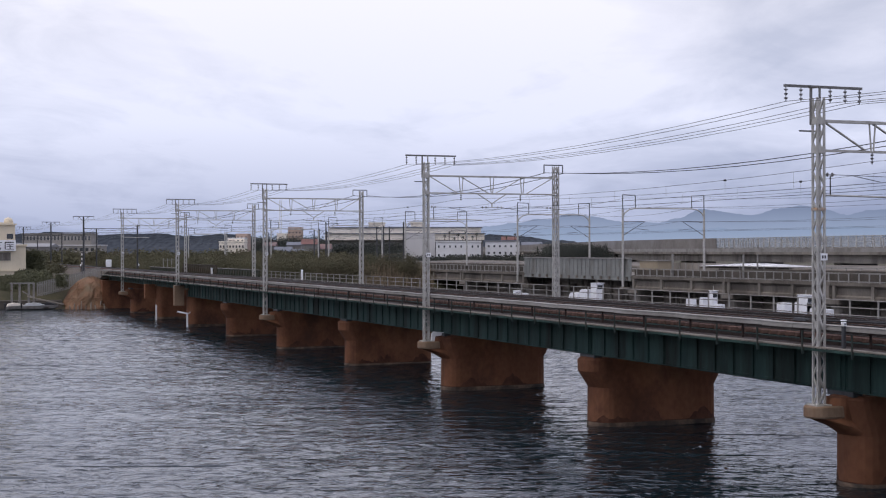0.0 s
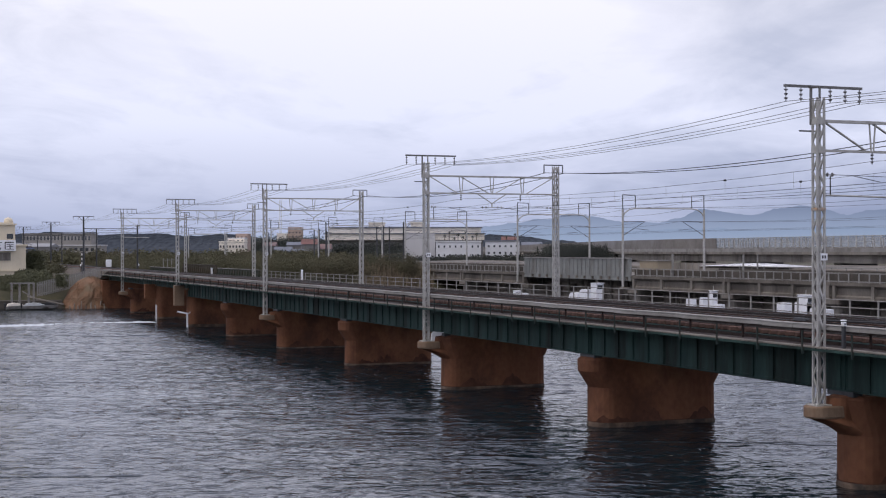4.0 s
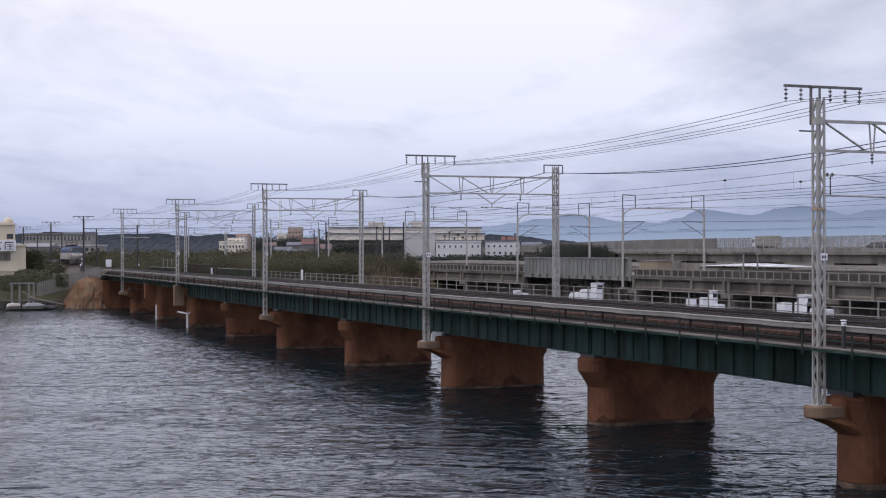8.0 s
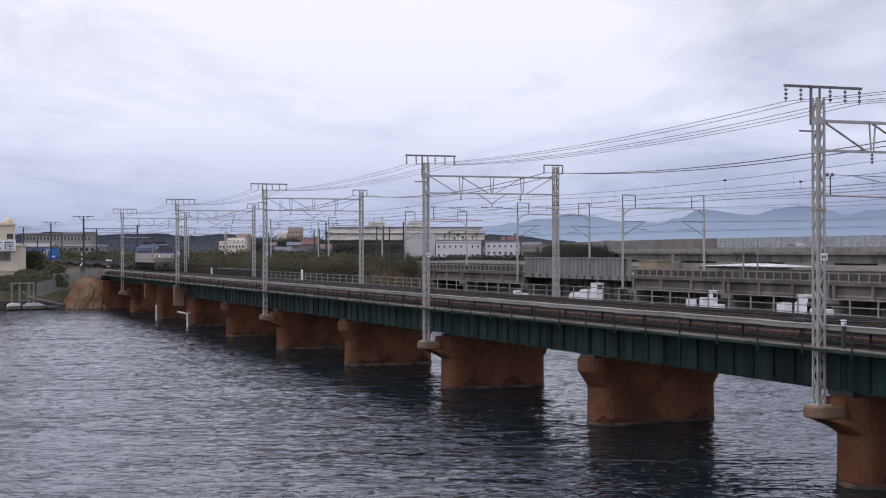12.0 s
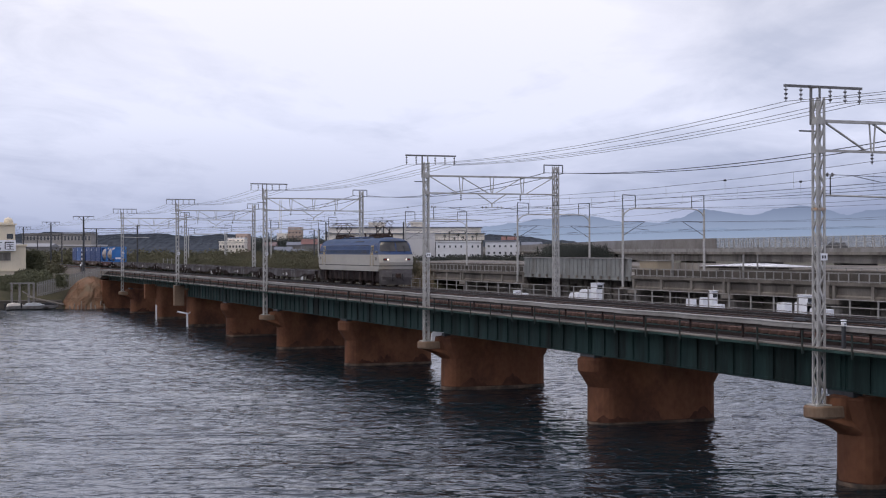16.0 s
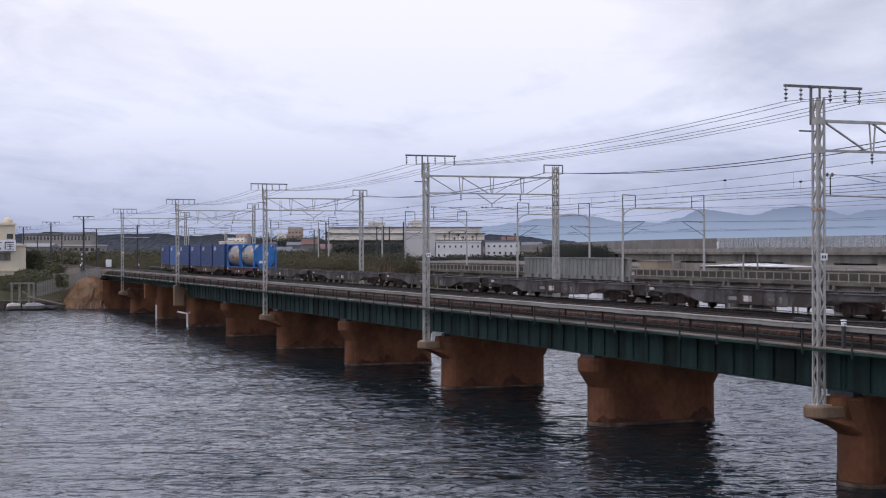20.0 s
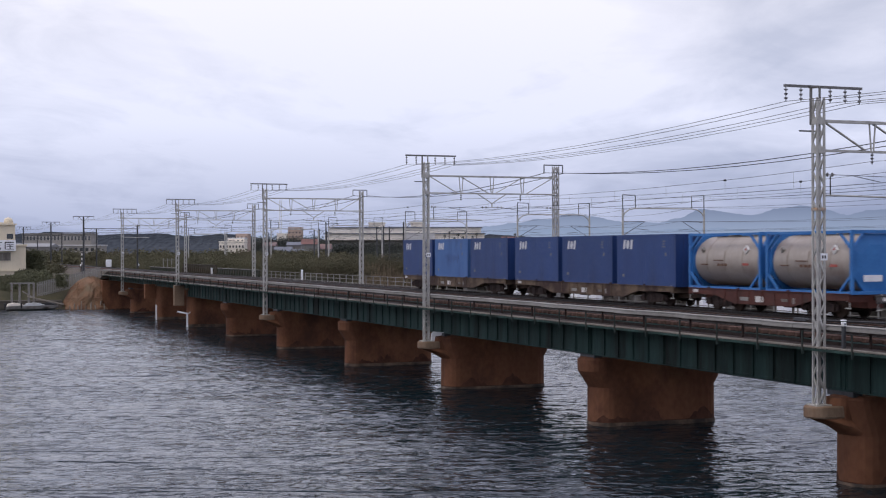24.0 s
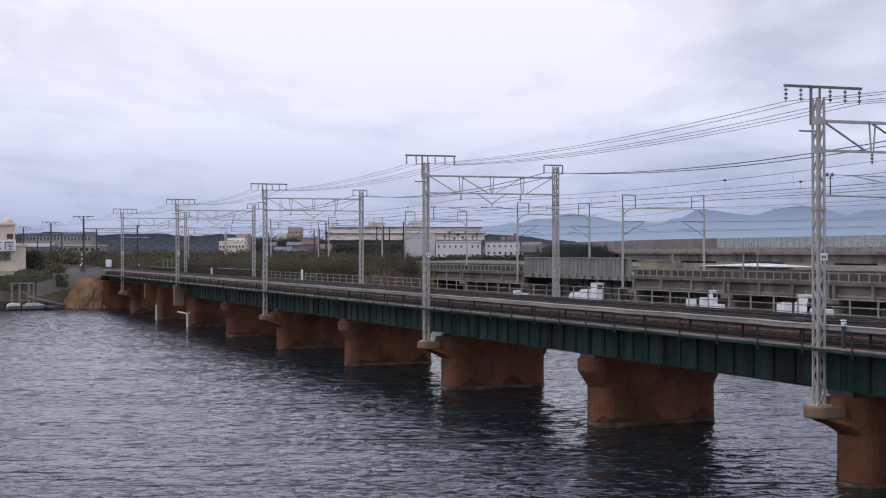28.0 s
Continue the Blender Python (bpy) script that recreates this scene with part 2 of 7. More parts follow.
SKIRT_FRONT = mat("dusty_front_skirt", (0.165, 0.148, 0.145), (0.255, 0.235, 0.23), 1.2, 0.8, 0.0, 0.1, 9, stain=(0.14, 0.125, 0.115), stain_at=0.58)
DUSTY = mat("dusty_running_gear", (0.015, 0.010, 0.010), (0.040, 0.028, 0.027), 1.5, 0.9, 0.0, 0.1, 12, stain=(0.018, 0.013, 0.012), stain_at=0.55, spec=0.15)
EARTH = mat("red_brown_rock", (0.125, 0.066, 0.038), (0.225, 0.130, 0.078), 0.9, 0.95, 0.0, 1.0, 9, stain=(0.135, 0.098, 0.062), stain_at=0.55, stretch=(1, 1, 0.45))
GRASS = mat("dry_winter_grass", (0.05, 0.045, 0.026), (0.10, 0.085, 0.05), 0.25, 0.95, 0.0, 0.6, 6, stain=(0.038, 0.038, 0.02), stain_at=0.52)
LEAF = mat("dark_evergreen_leaf", (0.050, 0.054, 0.028), (0.105, 0.105, 0.058), 0.5, 0.8, 0.0, 0.0, 5, spread=0.2)
LEAF_DRY = mat("brown_green_brush", (0.060, 0.060, 0.033), (0.108, 0.100, 0.056), 0.12, 0.9, 0.0, 0.0, 2.5, stain=(0.088, 0.074, 0.045), stain_at=0.57)
BEIGE_DULL = mat("weathered_beige_wall", (0.25, 0.235, 0.215), (0.34, 0.32, 0.295), 0.15, 0.85, 0.0, 0.0, 3, stain=(0.19, 0.18, 0.17), stain_at=0.6)
BARK = mat("bark", (0.05, 0.035, 0.025), (0.10, 0.075, 0.05), 4, 0.9)
CREAM_WALL = mat("cream_render", (0.56, 0.49, 0.37), (0.66, 0.585, 0.45), 0.5, 0.85, 0.0, 0.1, 6, stain=(0.42, 0.37, 0.30), stain_at=0.66, stretch=(1, 1, 0.3))


# ---- mesh helpers ----
def box(bm, x0, x1, y0, y1, z0, z1, bevel=0.0):
    vs = [bm.verts.new((x, y, z)) for z in (z0, z1) for y in (y0, y1) for x in (x0, x1)]
    fs = [bm.faces.new([vs[i] for i in f]) for f in ((0, 2, 3, 1), (4, 5, 7, 6), (0, 1, 5, 4), (2, 6, 7, 3), (0, 4, 6, 2), (1, 3, 7, 5))]
    if bevel:
        bmesh.ops.bevel(bm, geom=list({e for f in fs for e in f.edges}), offset=bevel, segments=1, affect="EDGES")
    return bm


def tube(bm, a, b, r, n=6, r2=None):
    a, b = Vector(a), Vector(b)
    d = (b - a).normalized()
    s = d.orthogonal().normalized()
    t = d.cross(s)
    r2 = r if r2 is None else r2
    ra = [bm.verts.new(a + (s * math.cos(i * math.tau / n) + t * math.sin(i * math.tau / n)) * r) for i in range(n)]
    rb = [bm.verts.new(b + (s * math.cos(i * math.tau / n) + t * math.sin(i * math.tau / n)) * r2) for i in range(n)]
    for i in range(n):
        bm.faces.new((ra[i], ra[(i + 1) % n], rb[(i + 1) % n], rb[i]))
    bm.faces.new(ra[::-1])
    bm.faces.new(rb)
    return bm


def bar(bm, a, b, w, h=None):
    """A square bar between two points, w wide, h high (upwards as far as possible)."""
    a, b = Vector(a), Vector(b)
    h = w if h is None else h
    d = (b - a).normalized()
    upv = Vector((0, 0, 1)) if abs(d.z) < 0.95 else Vector((1, 0, 0))
    s = d.cross(upv).normalized()
    t = s.cross(d)
    vs = [bm.verts.new(p + s * i * w / 2 + t * j * h / 2) for p in (a, b) for i, j in ((-1, -1), (1, -1), (1, 1), (-1, 1))]
    for f in ((3, 2, 1, 0), (4, 5, 6, 7), (0, 1, 5, 4), (1, 2, 6, 5), (2, 3, 7, 6), (3, 0, 4, 7)):
        bm.faces.new([vs[i] for i in f])
    return bm


def prism(bm, outline, axis, lo, hi):
    """Extrudes a closed outline. axis 'x': outline in (y, z); 'y': in (x, z); 'z': in (x, y)."""
    def at(p, v):
        return {"x": (v, p[0], p[1]), "y": (p[0], v, p[1]), "z": (p[0], p[1], v)}[axis]
    a = [bm.verts.new(at(p, lo)) for p in outline]
    b = [bm.verts.new(at(p, hi)) for p in outline]
    k = len(outline)
    for i in range(k):
        bm.faces.new((a[i], a[(i + 1) % k], b[(i + 1) % k], b[i]))
    bm.faces.new(a[::-1])
    bm.faces.new(b)
    return bm


def loft(bm, rings, cap=True):
    rows = [[bm.verts.new(p) for p in r] for r in rings]
    k = len(rows[0])
    for r0, r1 in zip(rows, rows[1:]):
        for i in range(k):
            bm.faces.new((r0[i], r0[(i + 1) % k], r1[(i + 1) % k], r1[i]))
    if cap:
        bm.faces.new(rows[0][::-1])
        bm.faces.new(rows[-1])
    return bm


def mesh_of(name, bm, material, smooth=False):
    bmesh.ops.recalc_face_normals(bm, faces=bm.faces)
    me = bpy.data.meshes.new(name)
    bm.to_mesh(me)
    bm.free()
    me.materials.append(material)
    if smooth:
        me.polygons.foreach_set("use_smooth", [True] * len(me.polygons))
    return me


def part(name, bm, material, parent, label="", smooth=False, at=None):
    ob = new(name, mesh_of(name, bm, material, smooth) if isinstance(bm, bmesh.types.BMesh) else bm)
    ob.parent = parent
    if at is not None:
        ob.matrix_basis = at
    if label:
        ob["label"] = label
    return ob


def thing(name, label, category, group="", kind="", at=None):
    ob = new(name)
    ob.empty_display_size = 0.3
    if at is not None:
        ob.matrix_basis = at
    return tagged(ob, label, category, group, kind)


def single(name, bm, material, label, category, group="", kind="", smooth=False, at=None):
    ob = new(name, mesh_of(name, bm, material, smooth))
    if at is not None:
        ob.matrix_basis = at
    return tagged(ob, label, category, group, kind)


def B():
    return bmesh.new()


# ---- water ----
def water_material():
    m = bpy.data.materials.new("tidal_water")
    m.use_nodes = True
    n, l = m.node_tree.nodes, m.node_tree.links
    bs = n["Principled BSDF"]
    bs.inputs["Base Color"].default_value = (0.006, 0.012, 0.016, 1)
    bs.inputs["Roughness"].default_value = 0.085
    bs.inputs["IOR"].default_value = 1.333
    co = n.new("ShaderNodeTexCoord")
    mp = n.new("ShaderNodeMapping")
    mp.vector_type = "TEXTURE"
    mp.inputs["Rotation"].default_value = (0, 0, radians(-21))
    mp.inputs["Scale"].default_value = (0.85, 1.25, 1.0)
    l.new(co.outputs["Object"], mp.inputs[0])
    # gusts: long lazy bands in which the ripples stand higher
    gm = n.new("ShaderNodeMapping")
    gm.vector_type = "TEXTURE"
    gm.inputs["Rotation"].default_value = (0, 0, radians(-24))
    gm.inputs["Scale"].default_value = (9.0, 40.0, 1.0)
    l.new(co.outputs["Object"], gm.inputs[0])
    gn = n.new("ShaderNodeTexNoise")
    gn.inputs["Scale"].default_value, gn.inputs["Detail"].default_value = 1.0, 4
    l.new(gm.outputs[0], gn.inputs["Vector"])
    gust = n.new("ShaderNodeMapRange")
    gust.inputs[1].default_value, gust.inputs[2].default_value = 0.38, 0.62
    gust.inputs[3].default_value, gust.inputs[4].default_value = 0.72, 1.18
    l.new(gn.outputs[0], gust.inputs[0])
    # long-crested wavelets, stretched along the crests
    lm = n.new("ShaderNodeMapping")
    lm.vector_type = "TEXTURE"
    lm.inputs["Rotation"].default_value = (0, 0, radians(-21))
    lm.inputs["Scale"].default_value = (1.0, 6.5, 1.0)
    l.new(co.outputs["Object"], lm.inputs[0])
    prev = None
    # scale, height, detail, floor and top of the part that stands out of the calm water
    for src, scale, dist, detail, lo, hi in ((mp, 0.7, 0.095, 2, 0.34, 0.80), (lm, 0.5, 0.16, 1, 0.58, 0.78), (mp, 1.5, 0.075, 1, 0.55, 0.78), (mp, 5.0, 0.006, 1, 0.35, 0.75)):
        t = n.new("ShaderNodeTexNoise")
        t.inputs["Scale"].default_value, t.inputs["Detail"].default_value = scale, detail
        t.inputs["Distortion"].default_value = 0.9
        l.new(src.outputs[0], t.inputs["Vector"])
        # calm between the crests
        st = n.new("ShaderNodeMapRange")
        st.interpolation_type = "SMOOTHSTEP"
        st.inputs[1].default_value, st.inputs[2].default_value = lo, hi
        l.new(t.outputs[0], st.inputs[0])
        mu = n.new("ShaderNodeMath")
        mu.operation = "MULTIPLY"
        l.new(st.outputs[0], mu.inputs[0])
        l.new(gust.outputs[0], mu.inputs[1])
        bp = n.new("ShaderNodeBump")
        bp.inputs["Strength"].default_value, bp.inputs["Distance"].default_value = 1.0, dist
        l.new(mu.outputs[0], bp.inputs["Height"])
        if prev:
            l.new(prev.outputs[0], bp.inputs["Normal"])
        prev = bp
    l.new(prev.outputs[0], bs.inputs["Normal"])
    return m


def grid_line(lo, hi, step, reach, grow=1.28):
    """Even steps from lo to hi, widening outside of that out to reach."""
    mid = list(np.arange(lo, hi + 0.01, step))
    left, s = [lo], step
    while left[-1] > -reach:
        s *= grow
        left.append(left[-1] - s)
    right, s = [mid[-1]], step
    while right[-1] < reach:
        s *= grow
        right.append(right[-1] + s)
    return np.array(left[:0:-1] + mid + right[1:])


def build_water():
    gx, gy = grid_line(-232, -36, 0.15, 4600), grid_line(-30, 78, 0.3, 4600)
    xx, yy = np.meshgrid(gx, gy)
    rng = np.random.default_rng(5)
    zz = np.zeros_like(xx)
    # low long swell that draws faint bands over the far water
    for k in range(14):
        wl_ = 4.0 * (4.0 ** rng.random())
        ang = radians(-21) + rng.normal(0, 0.35)
        ph = (xx * math.cos(ang) + yy * math.sin(ang)) * math.tau / wl_ + rng.random() * 6.28
        zz += 0.0016 * wl_ * np.sin(ph)
    for k in range(64):
        wl_ = 0.5 * (6.0 ** (rng.random() ** 1.3))
        ang = radians(-21) + rng.normal(0, 0.85)
        amp = 0.0012 * wl_ ** 0.9
        ph = (xx * math.cos(ang) + yy * math.sin(ang)) * math.tau / wl_ + rng.random() * 6.28
        zz += amp * (np.sin(ph) + 0.25 * np.sin(2 * ph))
    # short steep wavelets in patches, their front faces leaning with the wind
    for k in range(30):
        wl_ = 0.5 * (2.6 ** rng.random())
        ang = radians(-21) + rng.normal(0, 0.4)
        c, s = math.cos(ang), math.sin(ang)
        along, across = xx * c + yy * s, yy * c - xx * s
        ph = along * math.tau / wl_ + rng.random() * 6.28
        ph += 1.9 * np.sin(across * math.tau / (wl_ * (2.5 + 3 * rng.random())) + rng.random() * 6.28)
        ph += 1.4 * np.sin(across * math.tau / (wl_ * (7 + 5 * rng.random())) + along * 0.3)
        f1, f2, f3, f4 = (0.25 + 0.75 * rng.random(4)) * 2.0
        patch = np.sin(along * f1 + 2 * np.sin(across * f2 * 0.4) + k) * np.sin(across * f3 + 2 * np.sin(along * f4 * 0.4) + 2.3 * k)
        patch = np.clip(patch * 2.2 - 0.95, 0, 1)
        saw = np.sin(ph) + 0.5 * np.sin(2 * ph) + 0.3 * np.sin(3 * ph)
        zz -= 0.010 * wl_ * patch * saw
    fade = np.clip((260 - np.abs(xx + 120)) / 100, 0, 1) * np.clip((130 - np.abs(yy)) / 60, 0, 1)
    gust = 0.68 + 0.36 * np.sin(xx * 0.047 + 1.3 + 1.1 * np.sin(yy * 0.031)) * np.sin(yy * 0.083 + 0.6 * np.sin(xx * 0.05))
    zz *= fade * gust
    h, w = xx.shape
    verts = np.stack([xx, yy, zz], 2).reshape(-1, 3)
    idx = np.arange(h * w).reshape(h, w)
    quads = np.stack([idx[:-1, :-1], idx[:-1, 1:], idx[1:, 1:], idx[1:, :-1]], 2).reshape(-1, 4)
    me = bpy.data.meshes.new("water")
    me.vertices.add(len(verts))
    me.vertices.foreach_set("co", verts.ravel().astype(np.float32))
    me.loops.add(quads.size)
    me.loops.foreach_set("vertex_index", quads.ravel().astype(np.int32))
    me.polygons.add(len(quads))
    me.polygons.foreach_set("loop_start", np.arange(0, quads.size, 4, dtype=np.int32))
    me.polygons.foreach_set("use_smooth", np.ones(len(quads), dtype=bool))
    me.update(calc_edges=True)
    me.materials.append(water_material())
    ob = new("water", me)
    return tagged(ob, "choppy grey-blue tidal water of a wide channel", "water", "", "structure")


water = build_water()
# ---- land ----
def build_ground():
    bm = B()
    # far shore beyond x = -222, near shore behind the viewer beyond x = 150
    for sign, edge in ((-1, -221.0), (1, 150.0)):
        xs = [edge, edge + sign * 3, edge + sign * 8, edge + sign * 40, edge + sign * 120, edge + sign * 350, edge + sign * 900, edge + sign * 2000, sign * 4600]
        zs = [-1.5, 2.4, 4.55, 4.6, 4.6, 4.5, 4.2, 4, 4]
        ys = [-4600, -2000, -600, -150, -40, 0, 10, 20, 26, 32, 40, 46, 60, 80, 100, 130, 180, 300, 700, 2000, 4600]
        rows = []
        for j, (x, z) in enumerate(zip(xs, zs)):
            rows.append([bm.verts.new((x + (noise.noise((x * 0.05, y * 0.07, 1)) * 2.5 if 0 < j < 5 else 0), y, z + noise.noise((x * 0.1, y * 0.1, 5)) * (0.3 if j > 1 else 0))) for y in ys])
        for a, b in zip(rows, rows[1:]):
            for k in range(len(ys) - 1):
                bm.faces.new((a[k], a[k + 1], b[k + 1], b[k]))
    return single("ground", bm, GRASS, "dry grass and scrub on a low shore", "ground", "", "structure", smooth=True)


build_ground()

# ---- railway bridge ----
RZ = 5.66            # top of rail
RZ_NEAR = 5.50       # the near track lies a little lower
PITCH = 20.0134      # pier to pier
Y_NEAR, Y_FAR = 33.5, 37.3


def pier_x(i):
    return -43.70 - PITCH * i


def stadium(y0, y1, half, n=11, z=0.0):
    """Plan of a pier with rounded noses."""
    pts = []
    r = min(half, 0.75)
    for cy, s in ((y0 + r, -1), (y1 - r, 1)):
        for k in range(n):
            a = math.pi * k / (n - 1)
            pts.append((-s * half * math.cos(a), cy + s * r * math.sin(a), z))
    return pts


def build_pier(with_bracket):
    t = thing("bridge_pier", "rust-brown rendered bridge pier standing in the water", "bridge pier", "railway bridge piers")
    bm = B()
    loft(bm, [stadium(32.13, 38.87, 1.03, z=-3.0), stadium(32.15, 38.85, 1.0, z=1.83)])
    part("shaft", bm, PIER, t)
    bm = B()
    if with_bracket:
        loft(bm, [stadium(32.15, 38.85, 1.0, z=1.832), stadium(31.9, 39.3, 0.995, z=2.6), stadium(31.75, 39.35, 0.99, z=3.12), stadium(31.9, 39.2, 0.93, z=3.28)])
    else:
        loft(bm, [stadium(32.15, 38.85, 1.0, z=1.832), stadium(31.62, 39.33, 0.995, z=2.62), stadium(31.60, 39.35, 0.99, z=3.16), stadium(31.75, 39.2, 0.93, z=3.30)])
    part("cap", bm, PIER, t)
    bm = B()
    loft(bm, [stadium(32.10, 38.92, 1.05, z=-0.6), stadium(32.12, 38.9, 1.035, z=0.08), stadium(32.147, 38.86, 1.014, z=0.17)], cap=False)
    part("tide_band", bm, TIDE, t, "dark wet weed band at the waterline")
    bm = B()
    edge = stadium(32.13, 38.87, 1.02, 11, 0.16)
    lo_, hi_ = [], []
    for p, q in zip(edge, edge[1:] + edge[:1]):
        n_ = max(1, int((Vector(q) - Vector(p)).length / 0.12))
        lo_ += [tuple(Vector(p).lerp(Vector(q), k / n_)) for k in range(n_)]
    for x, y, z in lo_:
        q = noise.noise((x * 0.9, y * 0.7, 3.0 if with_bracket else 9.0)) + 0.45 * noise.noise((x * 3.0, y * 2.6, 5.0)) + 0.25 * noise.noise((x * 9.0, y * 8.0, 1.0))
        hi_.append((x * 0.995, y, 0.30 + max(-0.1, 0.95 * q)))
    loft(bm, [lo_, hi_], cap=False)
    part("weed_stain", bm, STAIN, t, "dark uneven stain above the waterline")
    if with_bracket:
        bm = B()
        loft(bm, [stadium(30.60, 33.2, 0.50, z=2.50), stadium(30.56, 33.2, 0.52, z=2.56), stadium(30.56, 33.2, 0.52, z=2.88), stadium(30.60, 33.2, 0.50, z=2.93)])
        br = part("bracket", bm, PIER_CAP, t, "cantilevered concrete bracket carrying a mast")
        bm = B()
        loft(bm, [stadium(32.12, 34.2, 0.9, z=1.86), stadium(31.55, 34.2, 0.72, z=2.18), stadium(30.70, 34.2, 0.47, z=2.497)])
        part("haunch", bm, PIER, br, "brown rendered haunch under the bracket")
        bm = B()
        loft(bm, [stadium(31.46, 34.0, 0.56, z=2.45), stadium(31.42, 34.0, 0.58, z=2.95), stadium(31.5, 34.0, 0.55, z=3.2)])
        part("collar", bm, PIER, br)
    # bearing seats under the four girders
    for y in (32.2, 34.8, 36.0, 38.6):
        bm = B()
        box(bm, -0.75, 0.75, y - 0.22, y + 0.22, 3.24, 3.42, 0.02)
        part("bearing", bm, DARKSTEEL, t)
    return t


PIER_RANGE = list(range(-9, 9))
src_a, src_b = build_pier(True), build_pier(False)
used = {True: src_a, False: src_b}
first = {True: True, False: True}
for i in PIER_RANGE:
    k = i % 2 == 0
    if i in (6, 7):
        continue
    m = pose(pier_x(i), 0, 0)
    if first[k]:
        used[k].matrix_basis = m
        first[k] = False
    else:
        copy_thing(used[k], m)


def build_block_pier(i, y0, z0, z1, half, y1=32.5, block=PIER_CAP):
    """The two old piers near the shore, with a square concrete block on the nose."""
    t = thing("bridge_pier", "old rust-brown pier with a square concrete block on its nose", "bridge pier", "railway bridge piers", at=pose(pier_x(i), 0, 0))
    bm = B()
    loft(bm, [stadium(32.12, 38.9, 1.3, z=-3.0), stadium(32.15, 38.85, 1.25, z=4.1)])
    part("shaft", bm, PIER, t)
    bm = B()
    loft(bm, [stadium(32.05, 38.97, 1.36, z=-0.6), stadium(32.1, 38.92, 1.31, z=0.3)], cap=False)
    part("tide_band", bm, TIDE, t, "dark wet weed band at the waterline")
    bm = B()
    box(bm, -half, half, y0, y1, z0, z1, 0.04)
    part("mast_block", bm, block, t, "square weathered concrete block")
    bm = B()
    box(bm, -1.3, 1.3, 32.0, 39.0, 4.1, 4.3, 0.03)
    part("cap", bm, PIER_CAP, t)


build_block_pier(6, 30.68, 2.35, 4.62, 0.36, 31.8)
build_block_pier(7, 30.75, 2.6, 4.35, 0.40, 32.5, PIER)


def build_girder(depth, mat_, pale=False):
    """One plate girder, 19.9 m long, its near end at x = 0, running to -x."""
    t = thing("plate_girder", "dark green riveted steel plate girder with web stiffeners", "girder", "railway bridge girders")
    top, bot = 5.14, 5.14 - depth
    L = 19.99
    bm = B()
    box(bm, -L, 0, -0.012, 0.012, bot, top)
    part("web", bm, mat_, t)
    for nm, z0, z1 in (("top_flange", top, top + 0.03), ("bottom_flange", bot - 0.03, bot)):
        bm = B()
        box(bm, -L, 0, -0.19, 0.19, z0, z1)
        # angle irons along the flange
        za = z0 - 0.10 if nm == "top_flange" else z1
        box(bm, -L, 0, -0.028, 0.028, za, za + 0.10)
        part(nm, bm, mat_, t)
    bm = B()
    box(bm, -0.012, 0.012, -0.075, 0.075, bot + 0.002, top - 0.002)
    box(bm, 0.012, 0.07, -0.024, -0.0125, bot + 0.05, top - 0.05)
    me = mesh_of("stiffener", bm, mat_)
    for k in range(15):
        part("stiffener", me, mat_, t, at=pose(-0.12 - k * (L - 0.24) / 14, 0, 0))
    return t


g_main = build_girder(1.70, GREEN)
g_shallow = build_girder(0.95, GREEN_OLD)
placed = {id(g_main): False, id(g_shallow): False}
for i in range(-9, 9):
    g = g_shallow if i >= 6 else g_main
    for y in (32.2, 34.8, 36.0, 38.6):
        m = pose(pier_x(i) - 0.05, y, 0)
        if not placed[id(g)]:
            g.matrix_basis, placed[id(g)] = m, True
        else:
            copy_thing(g, m)


def build_walkway():
    """Walkway, cable trough and posts on the water side of one span, near end at x = 0."""
    t = thing("walkway", "steel maintenance walkway with green posts along the girder", "walkway", "bridge walkways")
    L = PITCH
    for k in range(4):
        bm = B()
        y0 = 30.86 + k * 0.33
        box(bm, -L + 0.01, -0.01, y0, y0 + 0.31, 4.98, 5.03)
        part("deck_board", bm, CONC if k < 1 else RUST, t, "grey walkway board" if k < 1 else "rusty walkway board")
    bm = B()
    box(bm, -L, 0, 30.74, 30.80, 4.89, 4.97)
    part("edge_beam", bm, GREEN, t)
    bm = B()
    box(bm, -0.027, 0.027, -0.027, 0.027, 0, 0.84)
    box(bm, -0.05, 0.05, 0.028, 0.053, 0, 0.24)
    post = mesh_of("post", bm, POSTGREEN)
    bm = B()
    bar(bm, (0, 0, 4.93), (0, 1.42, 4.93), 0.07, 0.09)
    brk = mesh_of("bracket", bm, GREEN)
    for k in range(7):
        x = -0.43 - k * L / 7
        part("post", post, POSTGREEN, t, at=pose(x, 30.70, 4.74))
        part("bracket", brk, GREEN, t, at=pose(x, 30.76, 0))
    return t


